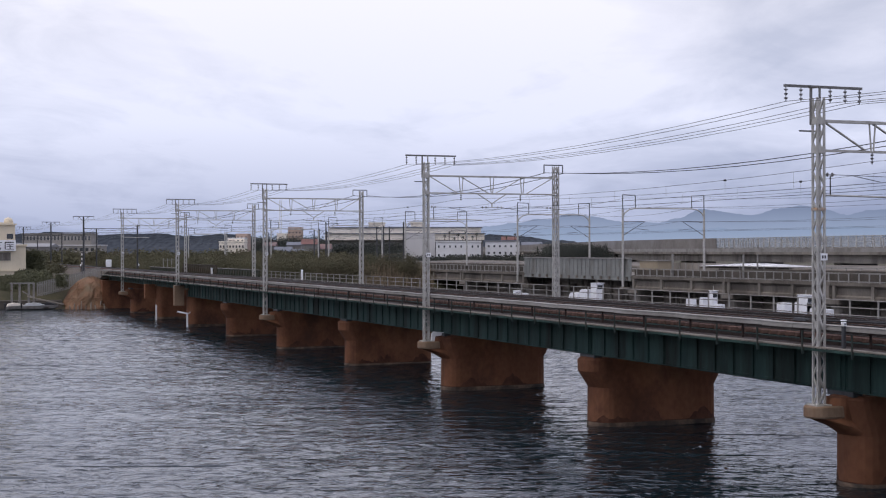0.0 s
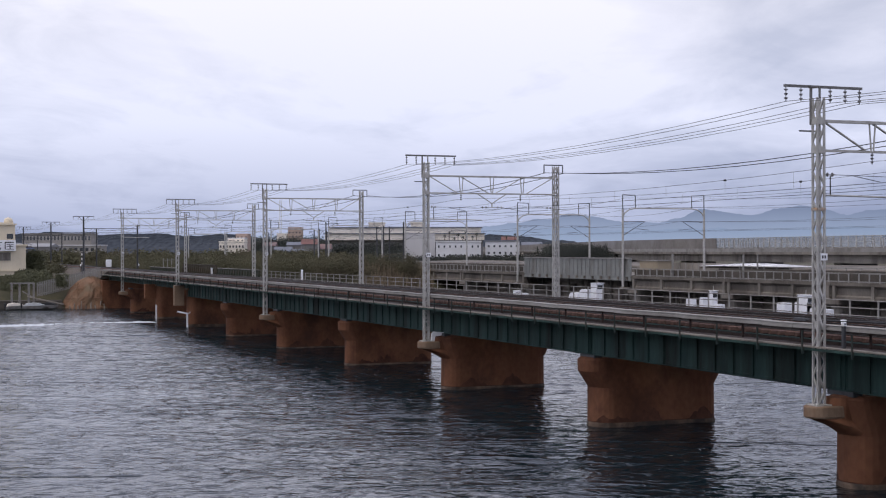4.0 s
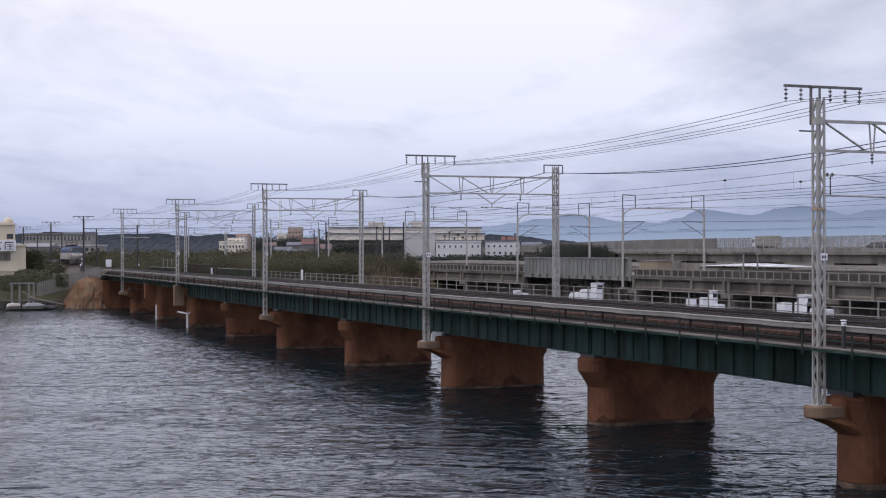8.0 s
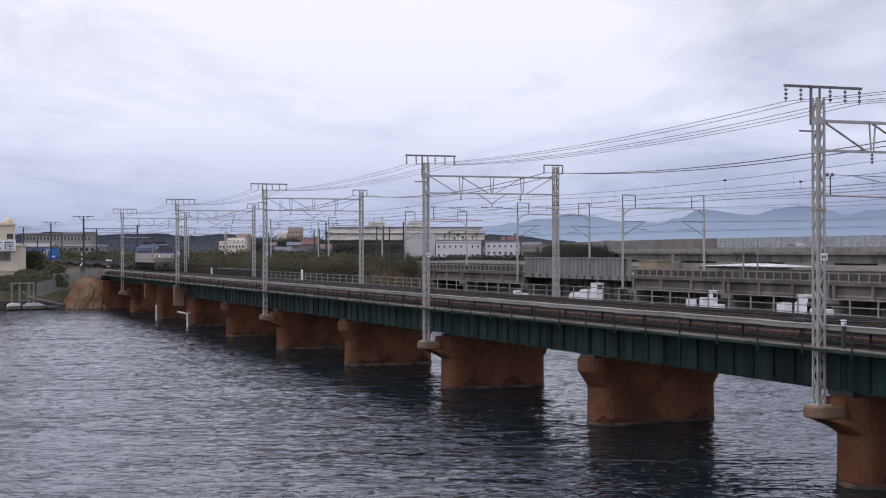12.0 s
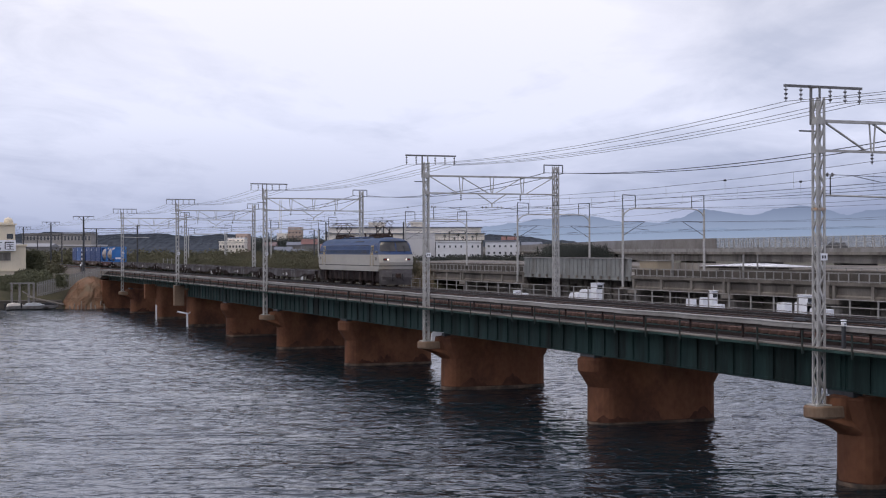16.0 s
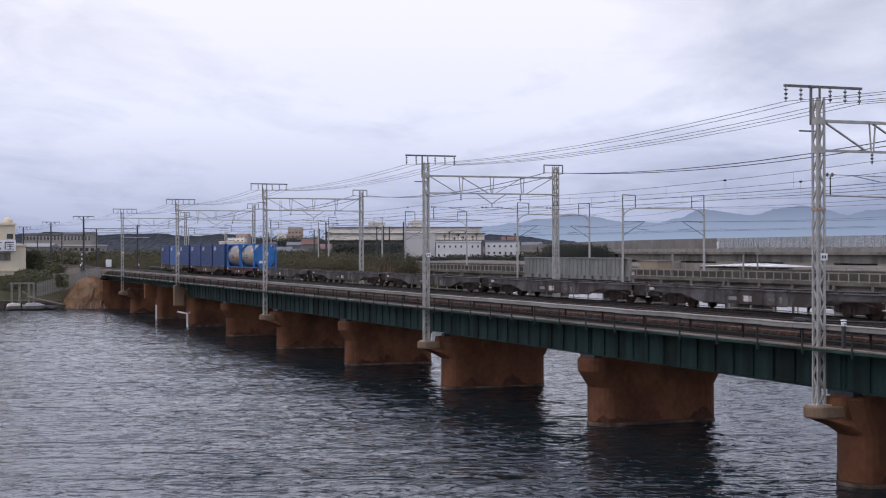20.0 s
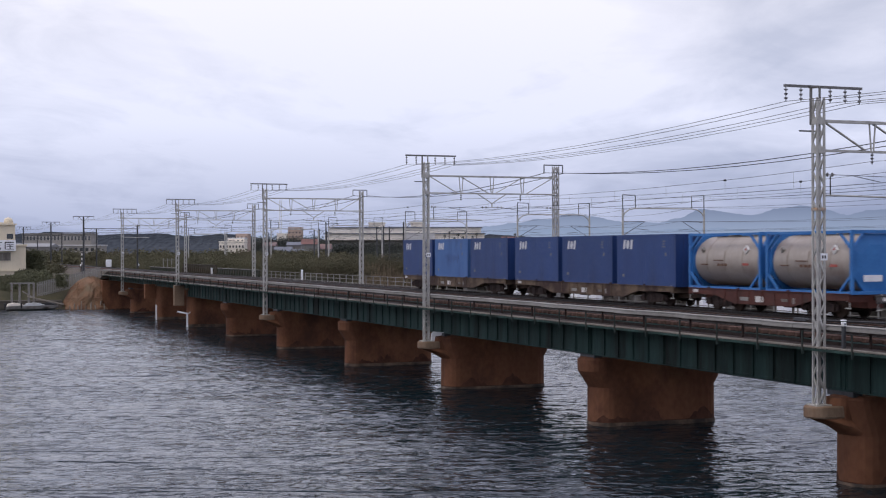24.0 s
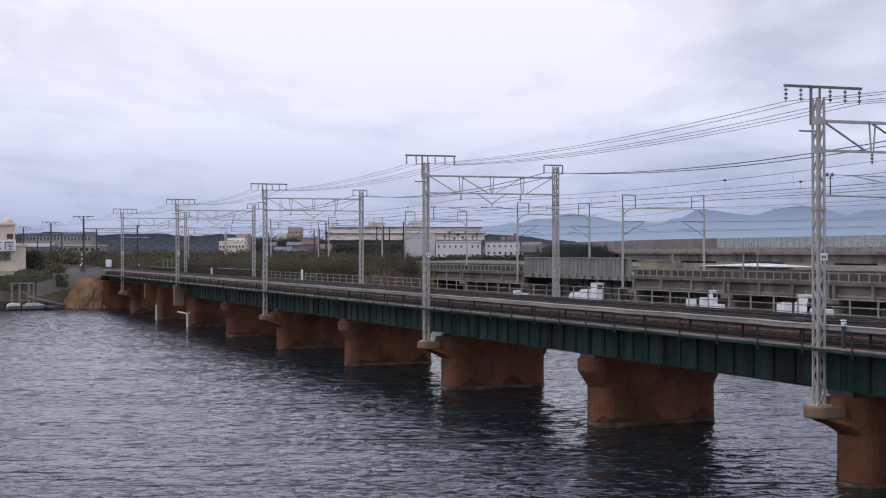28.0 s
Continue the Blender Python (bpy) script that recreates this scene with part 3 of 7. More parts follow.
def build_trough():
    t = thing("cable_trough", "pale grey concrete cable trough on short legs beside the track", "cable trough", "cable troughs")
    L = PITCH
    for k in range(10):
        x0 = -L + k * L / 10
        bm = B()
        dz = 0.009 * math.sin(k * 2.1) + 0.005 * math.sin(k * 5.3)
        box(bm, x0 + 0.01, x0 + L / 10 - 0.01, 31.36, 31.84, 5.60 + dz, 5.765 + dz, 0.015)
        part("trough_section", bm, TROUGH, t)
        bm = B()
        box(bm, x0 + 0.02, x0 + L / 10 - 0.02, 31.34, 31.86, 5.767 + dz, 5.784 + dz, 0.004)
        part("lid", bm, TROUGH, t)
    bm = B()
    bar(bm, (0, 31.80, 5.02), (0, 31.80, 5.575), 0.07)
    leg = mesh_of("leg", bm, BOGIE)
    # first bar is a dark strip for the trough's shade, second an angle
    for nm, y0, y1, z0, z1 in (("bearer", 31.66, 31.78, 5.55, 5.598), ("guard_angle", 31.98, 32.02, 5.03, 5.15)):
        b2 = B()
        box(b2, -L + 0.01, -0.01, y0, y1, z0, z1)
        part(nm, b2, RUST, t)
    for k in range(5):
        part("leg", leg, BOGIE, t, at=pose(-L + (k + 0.5) * L / 5, 0, 0))
    return t


ww, tr = build_walkway(), build_trough()
for n_, i in enumerate(range(-9, 9)):
    for src in (ww, tr):
        m = pose(pier_x(i), 0, 0)
        if n_ == 0:
            src.matrix_basis = m
        else:
            copy_thing(src, m)


def build_far_rail():
    t = thing("guard_rail", "grey steel handrail with three pipes behind the far track", "railing", "bridge railings")
    L = PITCH
    bm = B()
    bar(bm, (0, 0, 5.08), (0, 0, 6.22), 0.06)
    post = mesh_of("post", bm, CONC_PALE)
    for k in range(10):
        part("post", post, CONC_PALE, t, at=pose(-L / 20 - k * L / 10, 40.6, 0))
    for z in (5.52, 5.86, 6.2):
        bm = B()
        tube(bm, (-L, 40.6, z), (0, 40.6, z), 0.024, 6)
        part("hand_pipe", bm, CONC_PALE, t)
    bm = B()
    box(bm, -L + 0.01, -0.01, 39.3, 40.66, 4.99, 5.07)
    part("deck_boards", bm, CONC, t)
    return t


fr = build_far_rail()
for n_, i in enumerate(range(-9, 6)):
    m = pose(pier_x(i), 0, 0)
    if n_ == 0:
        fr.matrix_basis = m
    else:
        copy_thing(fr, m)


# ---- masts ----
def lattice(bm, x, y, z0, z1, w, step=0.55, leg=0.07, lace=0.036):
    """A square lattice mast with angle legs and zigzag lacing."""
    h = w / 2
    for sx in (-h, h):
        for sy in (-h, h):
            bar(bm, (x + sx, y + sy, z0), (x + sx, y + sy, z1), leg)
    n = max(2, int((z1 - z0) / step))
    dz = (z1 - z0) / n
    for k in range(n):
        a, b = z0 + k * dz, z0 + (k + 1) * dz
        s = 1 if k % 2 else -1
        for c in (-h, h):
            bar(bm, (x + s * h, y + c, a), (x - s * h, y + c, b), lace)
            bar(bm, (x + c, y + s * h, a), (x + c, y - s * h, b), lace)
    return bm


def insulator(bm, p, length=0.5, r=0.056, axis=(0, 0, -1), sheds=3):
    p, ax = Vector(p), Vector(axis)
    tube(bm, p, p + ax * length, 0.018, 6)
    for k in range(sheds):
        c = p + ax * length * (k + 0.7) / (sheds + 0.4)
        tube(bm, c - ax * 0.025, c + ax * 0.035, r, 8, r * 0.55)


PYN, PYF = 31.1, 39.84
ARM_Y = (29.95, 30.58, 31.82, 32.46, 33.08)


def build_portal(base_near=2.93, base_far=5.0, plates=True):
    t = thing("catenary_portal", "galvanised lattice portal carrying the overhead wires over both tracks", "catenary portal", "bridge portals")
    bm = B()
    lattice(bm, 0, PYN, base_near, 13.85, 0.28, 0.5, 0.07, 0.042)
    box(bm, -0.32, 0.32, PYN - 0.32, PYN + 0.32, base_near, base_near + 0.05)
    for z in (12.0, 13.03):
        box(bm, -0.178, 0.178, PYN - 0.178, PYN + 0.178, z - 0.12, z + 0.12)
    part("near_mast", bm, GALV, t)
    bm = B()
    lattice(bm, 0, PYF, base_far, 13.75, 0.28, 0.5, 0.07, 0.042)
    box(bm, -0.32, 0.32, PYF - 0.32, PYF + 0.32, base_far, base_far + 0.05)
    part("far_mast", bm, GALV, t)
    bm = B()
    for sx in (-0.06, 0.06):
        bar(bm, (sx, PYN + 0.2, 13.03), (sx, PYF - 0.2, 13.03), 0.07, 0.10)
        bar(bm, (sx, PYN + 0.2, 11.98), (sx, PYF - 0.2, 11.98), 0.06, 0.08)
    part("chord", bm, GALV, t)
    ys = [PYN + 0.25 + k * (PYF - PYN - 0.5) / 8 for k in range(9)]
    for ya, yb in ((ys[0], ys[2] - 0.3), (ys[2], ys[4] - 0.25), (ys[6], ys[4] + 0.25), (ys[8], ys[6] + 0.3)):
        bm = B()
        bar(bm, (0, ya, 13.0), (0, yb, 12.02), 0.10, 0.04)
        part("diagonal_brace", bm, GALV, t)
    for k in (2, 4, 6):
        bm = B()
        for e in (-0.1, 0.1):
            bar(bm, (0, ys[k] + e * 1.3, 13.0), (0, ys[k] + e * 0.5, 12.0), 0.045)
        bar(bm, (-0.06, ys[k], 13.03), (0.06, ys[k], 13.03), 0.05)
        bar(bm, (-0.06, ys[k], 11.98), (0.06, ys[k], 11.98), 0.05)
        part("upright_brace", bm, GALV, t)
    bm = B()
    yc = ys[4]
    for e in (-0.95, 0.95):
        bar(bm, (0, yc + e, 11.95), (0, yc, 11.38), 0.05)
    tube(bm, (0, yc, 11.4), (0, yc, 11.1), 0.04)
    bar(bm, (0, yc - 0.25, 11.13), (0, yc + 0.25, 11.13), 0.04)
    part("drop_hanger", bm, GALV, t)
    for e in (-1, 1):
        for p, ln, r, ax, n_ in (((0, yc + 0.25 * e, 11.13), 0.55, 0.08, (0, e, 0), 2), ((0, (PYN + 0.25) if e < 0 else (PYF - 0.25), 11.13), 0.5, 0.08, (0, -e, 0), 2), ((0, (Y_NEAR if e < 0 else Y_FAR) + 0.1 * e, 11.95), 0.42, 0.07, (0, 0, -1), 3)):
            bm = B()
            insulator(bm, p, ln, r, ax, n_)
            part("insulator", bm, PORCELAIN, t, "grey porcelain insulator")
    for pts in (((PYN + 0.75, 11.13), (yc - 0.8, 11.08)), ((yc + 0.8, 11.08), (PYF - 0.75, 11.13))):
        bm = B()
        tube(bm, (0, *pts[0]), (0, *pts[1]), 0.012, 5)
        part("span_wire", bm, DARKSTEEL, t)
    bm = B()
    tube(bm, (0, PYN + 0.2, 10.40), (0, PYN + 3.7, 10.34), 0.034)
    part("registration_tube", bm, GALV, t)
    bm = B()
    tube(bm, (0, PYN + 0.5, 10.39), (0, PYN + 0.5, 11.1), 0.022)
    part("link_rod", bm, DARKSTEEL, t)
    for yt in (Y_NEAR, Y_FAR):
        bm = B()
        bar(bm, (0, yt - 0.9, 11.1), (0, yt + 0.25, 10.9), 0.022)
        part("pull_off_arm", bm, DARKSTEEL, t)
    bm = B()
    bar(bm, (-0.2, PYN - 0.17, 12.9), (-0.2, PYN - 0.17, 14.3), 0.075)
    bar(bm, (-0.2, PYN + 0.2, 13.5), (-0.2, PYN + 0.2, 14.25), 0.06)
    bar(bm, (-0.3, 29.88, 14.28), (-0.3, 33.18, 14.28), 0.09, 0.09)
    bar(bm, (-0.3, PYN, 14.24), (0.1, PYN, 14.24), 0.05)
    part("cross_arm", bm, MIDSTEEL, t, "dark steel cross-arm")
    for yv in ARM_Y:
        bm = B()
        insulator(bm, (-0.3, yv, 14.24), 0.52, 0.075)
        part("feeder_insulator", bm, PORCELAIN, t)
    bm = B()
    bar(bm, (-0.2, PYN - 0.66, 12.68), (-0.2, PYN + 0.24, 12.68), 0.06, 0.05)
    part("side_arm", bm, DARKSTEEL, t)
    bm = B()
    bar(bm, (-0.25, 39.15, 13.85), (-0.25, 40.45, 13.85), 0.07)
    bar(bm, (-0.25, 39.15, 13.85), (-0.25, 39.15, 13.35), 0.05)
    bar(bm, (-0.25, 40.45, 13.85), (-0.25, 40.45, 13.35), 0.05)
    part("earth_wire_frame", bm, DARKSTEEL, t)
    if plates:
        bm = B()
        box(bm, 0.18, 0.20, PYN - 0.05, PYN + 0.23, 8.08, 8.33)
        pl = part("number_plate", bm, WHITE, t, "small white enamel plate with dark marks")
        bm = B()
        for k in range(2):
            box(bm, 0.201, 0.205, PYN + 0.0 + 0.10 * k, PYN + 0.06 + 0.10 * k, 8.15, 8.26)
        part("mark", bm, BLACK, pl)
    return t


por = build_portal()
por.matrix_basis = pose(pier_x(0), 0, 0)
for i in (-8, -6, -4, -2, 2, 4, 8):
    copy_thing(por, pose(pier_x(i), 0, 0))
por6 = build_portal(base_near=4.62)
por6.matrix_basis = pose(pier_x(6), 0, 0)


def build_land_pole(x, h_arm=14.2, w=3.4):
    t = thing("line_pole", "dark concrete line pole with a steel cross-arm", "pole", "line poles on the shore", at=pose(x, 0, 0))
    bm = B()
    tube(bm, (0, PYN, 4.4), (0, PYN, 14.1), 0.19, 10, 0.13)
    part("shaft", bm, DARKSTEEL, t)
    bm = B()
    bar(bm, (0, PYN - w / 2, h_arm), (0, PYN + w / 2, h_arm), 0.10)
    bar(bm, (0, PYN - w / 4, h_arm), (0, PYN, h_arm - 0.8), 0.06)
    bar(bm, (0, PYN + w / 4, h_arm), (0, PYN, h_arm - 0.8), 0.06)
    part("cross_arm", bm, DARKSTEEL, t)
    bm = B()
    for k in range(5):
        insulator(bm, (0, PYN - w / 2 + 0.05 + k * (w - 0.1) / 4, h_arm - 0.04), 0.45, 0.07)
    part("insulator", bm, PORCELAIN, t)
    bm = B()
    tube(bm, (0, PYF, 4.4), (0, PYF, 12.9), 0.17, 10, 0.12)
    part("far_shaft", bm, DARKSTEEL, t)
    bm = B()
    bar(bm, (0, PYN, 12.2), (0, PYF, 12.2), 0.10)
    bar(bm, (0, PYN, 11.5), (0, PYF, 11.5), 0.06)
    part("beam", bm, DARKSTEEL, t)


for x in (-244.8, -294, -353, -410):
    build_land_pole(x)


# ---- wires ----
def wire(pts, sag, r, name="overhead_wire", label="thin dark overhead wire", steps=10, category="wire", group="overhead wires", metal=None):
    """One wire hung over a row of supports."""
    bm = B()
    path = []
    for a, b in zip(pts, pts[1:]):
        a, b = Vector(a), Vector(b)
        for k in range(steps):
            u = k / steps
            p = a.lerp(b, u)
            p.z -= sag * 4 * u * (1 - u)
            path.append(p)
    path.append(Vector(pts[-1]))
    for a, b in zip(path, path[1:]):
        tube(bm, a, b, r, 4)
    return single(name, bm, metal or WIRE, label, category, group)


SUP = [pier_x(i) for i in (-6, -4, -2, 0, 2, 4, 6, 8)] + [-244.8, -294, -353, -410]
for yv in ARM_Y:
    wire([(x - 0.3, yv if x > -240 else PYN + (yv - 31.35) * 1.0, 13.72) for x in SUP], 0.46, 0.012)
for dy_ in (39.15, 40.45):
    wire([(x, dy_, 13.35 if x > -240 else 12.9) for x in SUP], 0.66, 0.024, label="heavy dark earth wire between the far masts", metal=BLACK)
for yt in (Y_NEAR, Y_FAR):
    wire([(x, yt, 11.65) for x in SUP], 0.31, 0.011, label="thin messenger wire over the track")
    wire([(x, yt + (0.12 if k % 2 else -0.12), RZ + 5.2) for k, x in enumerate(SUP)], 0.02, 0.014, label="dark contact wire over the track", metal=DARKSTEEL)
    # droppers and one clamp in each bay
    for xa, xb in zip(SUP, SUP[1:]):
        if xa - xb > 45 or xa > 0:
            continue
        for k in range(1, 8):
            u = k / 8
            zt = 11.65 - 0.31 * 4 * u * (1 - u)
            bm = B()
            tube(bm, (xa + (xb - xa) * u, yt, RZ + 5.21), (xa + (xb - xa) * u, yt, zt), 0.004, 4)
            if k == 2:
                tube(bm, (xa + (xb - xa) * u - 0.05, yt, zt), (xa + (xb - xa) * u + 0.05, yt, zt), 0.05, 6)
            single("dropper", bm, DARKSTEEL, "thin dropper between messenger and contact wire", "dropper", "droppers")

# ---- track ----
for yt, lab in ((Y_NEAR, "timber-sleepered railway track along the bridge"), (Y_FAR, "timber-sleepered railway track used by the freight train")):
    t = thing("railway_track", lab, "railway track", "tracks")
    rz = RZ if yt == Y_FAR else RZ_NEAR
    for s in (-1, 1):
        bm = B()
        yc = yt + s * 0.566
        prism(bm, [(yc - 0.062, rz - 0.153), (yc + 0.062, rz - 0.153), (yc + 0.062, rz - 0.14), (yc + 0.012, rz - 0.12), (yc + 0.012, rz - 0.05), (yc + 0.032, rz - 0.038), (yc + 0.032, rz), (yc - 0.032, rz), (yc - 0.032, rz - 0.038), (yc - 0.012, rz - 0.05), (yc - 0.012, rz - 0.12), (yc - 0.062, rz - 0.14)], "x", -720, 420)
        part("rail", bm, RAILTOP, t)
    for s in (-1, 1):
        bm = B()
        yc = yt + s * 0.40
        box(bm, -224, 130, yc - 0.04, yc + 0.04, rz - 0.15, rz - 0.02)
        part("guard_rail", bm, RUST, t)
    for s in (-1, 1) if yt == Y_FAR else ():
        bm = B()
        yc = yt + s * 1.06
        box(bm, -224, 130, yc - 0.07, yc + 0.07, 5.502, 5.56)
        part("tie_plank", bm, RUST, t)

bm = B()
for lo, hi in ((-720, -223.6), (152, 420)):
    prism(bm, [(30.6, 4.3), (31.9, 5.42), (39.0, 5.42), (40.4, 4.3)], "x", lo, hi)
single("ballast_bed", bm, BALLAST, "brown stone ballast under both tracks on the shore", "ballast", "", "structure")
bm = B()
prism(bm, [(30.6, -2), (30.6, 4.15), (40.2, 4.15), (40.2, -2)], "x", -226, -219.6)
prism(bm, [(31.3, 4.1), (31.3, 4.5), (40.2, 4.5), (40.2, 4.1)], "x", -226, -224.0)
prism(bm, [(31.4, -2), (31.4, 4.3), (40.2, 4.3), (40.2, -2)], "x", 134, 152)
single("abutment", bm, PIER, "rust-brown bridge abutment on the shore", "abutment", "", "structure")

# ---- high-speed line viaduct ----
VY = 85.0


def build_viaduct_span(x1, length, kind):
    """One span of the second bridge; x1 is its near end."""
    t = thing("viaduct_span", "grey concrete viaduct span with a steel railing" if kind == "concrete" else "grey steel girder span with a tall ribbed parapet",
              "viaduct", "high-speed line viaduct", at=pose(x1, VY, 0))
    L = length
    if kind == "concrete":
        bm = B()
        box(bm, -L + 0.05, -0.05, 0, 14.0, 5.05, 5.35)
        part("deck_slab", bm, VIADUCT, t)
        for y in (0.42, 4.6, 8.6, 12.4):
            bm = B()
            prism(bm, [(y - 0.3, 3.75), (y + 0.3, 3.75), (y + 0.3, 4.0), (y + 0.1, 4.15), (y + 0.1, 4.8), (y + 0.4, 5.05), (y - 0.4, 5.05), (y - 0.1, 4.8), (y - 0.1, 4.15), (y - 0.3, 4.0)], "x", -L + 0.15, -0.15)
            part("beam", bm, VIADUCT, t)
        n = max(2, int(L / 6.1))
        bm = B()
        box(bm, -0.22, 0.22, 0.03, 0.34, 3.78, 5.04)
        rib = mesh_of("cross_rib", bm, CONC)
        for k in range(n + 1):
            part("cross_rib", rib, CONC, t, at=pose(-0.5 - k * (L - 1.0) / n, 0, 0))
        for yy, z1, gap in ((0.12, 6.3, 1.55), (13.9, 6.5, 2.6)):
            n = int(L / gap)
            bm = B()
            box(bm, -0.05, 0.05, yy - 0.05, yy + 0.05, 5.35, z1)
            post = mesh_of("post", bm, CONC_PALE)
            for k in range(n):
                part("post", post, CONC_PALE, t, at=pose(-0.4 - k * L / n, 0, 0))
            for z in (z1 - 0.06, 5.46):
                bm = B()
                box(bm, -L, 0, yy - 0.05, yy + 0.05, z - 0.05, z + 0.05)
                part("hand_rail", bm, CONC_PALE, t)
        # dark slab and walls fill the deck behind the railing
        bm = B()
        box(bm, -L, 0, 2.6, 11.4, 5.352, 5.8)
        part("track_slab", bm, BOGIE, t, "dark track bed")
        bm = B()
        box(bm, -L, 0, 0.5, 0.7, 5.35, 6.12)
        part("inner_wall", bm, DARKCONC, t)
        bm = B()
        box(bm, -L, 0, 12.3, 12.5, 5.35, 6.2)
        part("inner_wall", bm, DARKCONC, t)
    else:
        bm = B()
        box(bm, -L + 0.05, -0.05, 0.0, 0.15, 4.75, 7.45)
        part("parapet", bm, SPANGREY, t, "tall grey ribbed parapet")
        n = int(L / 1.15)
        bm = B()
        box(bm, -0.06, 0.06, -0.09, 0.0, 5.35, 7.4)
        rib = mesh_of("rib", bm, SPANGREY)
        for k in range(n):
            part("rib", rib, SPANGREY, t, at=pose(-0.5 - k * L / n, 0, 0))
        for z in (5.3, 6.35):
            bm = B()
            box(bm, -L + 0.05, -0.05, -0.05, 0.0, z - 0.04, z + 0.04)
            part("waling", bm, SPANGREY, t)
        bm = B()
        box(bm, -L, 0, -0.14, 0.2, 7.4, 7.55)
        part("coping", bm, CONC_PALE, t)
        bm = B()
        box(bm, -0.09, 0.09, -0.28, 0.0, 4.85, 5.2)
        cor = mesh_of("corbel", bm, CONC)
        for k in range(int(L / 2.3)):
            part("corbel", cor, CONC, t, at=pose(-0.8 - k * 2.3, 0, 0))
        bm = B()
        box(bm, -L, 0, 0.15, 14.0, 4.8, 5.4)
        part("deck_slab", bm, CONC, t)
        bm = B()
        box(bm, -L, 0, 13.8, 13.95, 5.4, 6.2)
        part("far_parapet", bm, CONC, t)
    return t


spans = [(12.6 - 18.6 * k, 18.6, "concrete") for k in range(8)] + [(-136.2, 21.3, "concrete"), (-157.5, 31.5, "steel"), (-189, 24, "concrete"), (-213, 25, "concrete"), (-238, 25, "concrete"), (-263, 25, "concrete")]
for x1, L, kind in spans:
    build_viaduct_span(x1, L, kind)
bm = B()
for lo, hi in ((-720, -288), (20, 420)):
    prism(bm, [(VY - 3, 3.9), (VY, 5.3), (VY + 14, 5.3), (VY + 17, 3.9)], "x", lo, hi)
single("embankment", bm, GRASS, "grassy embankment carrying the high-speed line", "embankment", "", "structure")


def build_viaduct_pier(x):
    t = thing("viaduct_pier", "stained grey concrete wall pier", "viaduct pier", "high-speed line piers", at=pose(x, VY, 0))
    bm = B()
    box(bm, -0.9, 0.9, 0.6, 13.4, -2, 3.2, 0.2)
    part("wall", bm, CONC, t)
    bm = B()
    box(bm, -1.2, 1.2, 0.1, 13.8, 3.2, 3.74, 0.05)
    part("cap", bm, CONC, t)


for x1, L, kind in spans:
    build_viaduct_pier(x1)


def build_hs_portal(x):
    t = thing("catenary_portal", "slender galvanised tube portal over the high-speed tracks", "catenary portal", "high-speed line portals", at=pose(x, VY - 2.4, -0.15))
    y0, y1 = 2.0, 13.4
    for y in (y0, y1):
        bm = B()
        tube(bm, (0, y, 3.9 if y == y0 else 5.3), (0, y, 13.6), 0.17, 10, 0.13)
        part("mast", bm, GALV, t)
        bm = B()
        s = 1 if y == y0 else -1
        tube(bm, (0, y, 13.4), (0, y, 15.4), 0.06)
        tube(bm, (0, y, 15.4), (0, y + s * 1.75, 15.35), 0.05)
        tube(bm, (0, y + s * 1.75, 15.35), (0, y + s * 1.75, 13.75), 0.05)
        part("top_frame", bm, DARKSTEEL, t)
        bm = B()
        tube(bm, (0, y + s * 0.15, 12.1), (0, y + s * 3.0, 12.15), 0.035)
        tube(bm, (0, y + s * 0.15, 10.5), (0, y + s * 3.0, 12.1), 0.04)
        tube(bm, (0, y + s * 1.8, 11.25), (0, y + s * 3.6, 11.1), 0.03)
        part("cantilever", bm, DARKSTEEL, t)
        bm = B()
        insulator(bm, (0, y + s * 0.2, 12.1), 0.6, 0.1, (0, s, 0), 3)
        insulator(bm, (0, y + s * 0.25, 10.55), 0.6, 0.1, (0, s * 0.87, 0.49), 3)
        part("insulator", bm, PORCELAIN, t)
    bm = B()
    pts = [(y0, 12.6), (y0 + 0.3, 13.2), (y0 + 0.9, 13.6), (y0 + 1.7, 13.75), (y1 - 1.7, 13.75), (y1 - 0.9, 13.6), (y1 - 0.3, 13.2), (y1, 12.6)]
    for a, b in zip(pts, pts[1:]):
        tube(bm, (0, *a), (0, *b), 0.075, 8)
    part("beam", bm, GALV, t)
    bm = B()
    box(bm, -0.35, 0.35, y0 - 0.3, y0 + 1.2, 3.85, 4.1, 0.05)
    part("footing", bm, CONC, t)
    return t


HSX = [9.3, -39.3, -87.9, -158.8, -190.4, -238.0, -284.3, -331.0, -379.6, -428.3]
for x in HSX[1:]:
    build_hs_portal(x)
for dy_ in (2.2, 3.7, 11.8, 13.4):
    wire([(x, VY - 2.4 + dy_, 14.85 if dy_ in (2.2, 13.4) else 13.75) for x in HSX], 0.7, 0.02)
for dy_ in (5.4, 10.2):
    wire([(x, VY - 2.4 + dy_, 12.05) for x in HSX], 0.55, 0.018)
    wire([(x, VY - 2.4 + dy_, 10.75) for x in HSX], 0.05, 0.018)

EMBLEM = mat("dull_white_marking", (0.50, 0.51, 0.54), (0.62, 0.63, 0.66), 4, 0.7)

# ---- freight train: every vehicle has its origin on the rail top at its middle, running towards +x ----
def wheelset(t, x, r=0.41):
    bm = B()
    for y in (-0.56, 0.56):
        tube(bm, (x, y - 0.065, r), (x, y + 0.065, r), r, 18)
        tube(bm, (x, y * 0.93 - 0.01, r), (x, y * 0.93 + 0.01, r), r + 0.03, 18)
    tube(bm, (x, -0.56, r), (x, 0.56, r), 0.09, 8)
    return part("wheelset", bm, RUST, t)


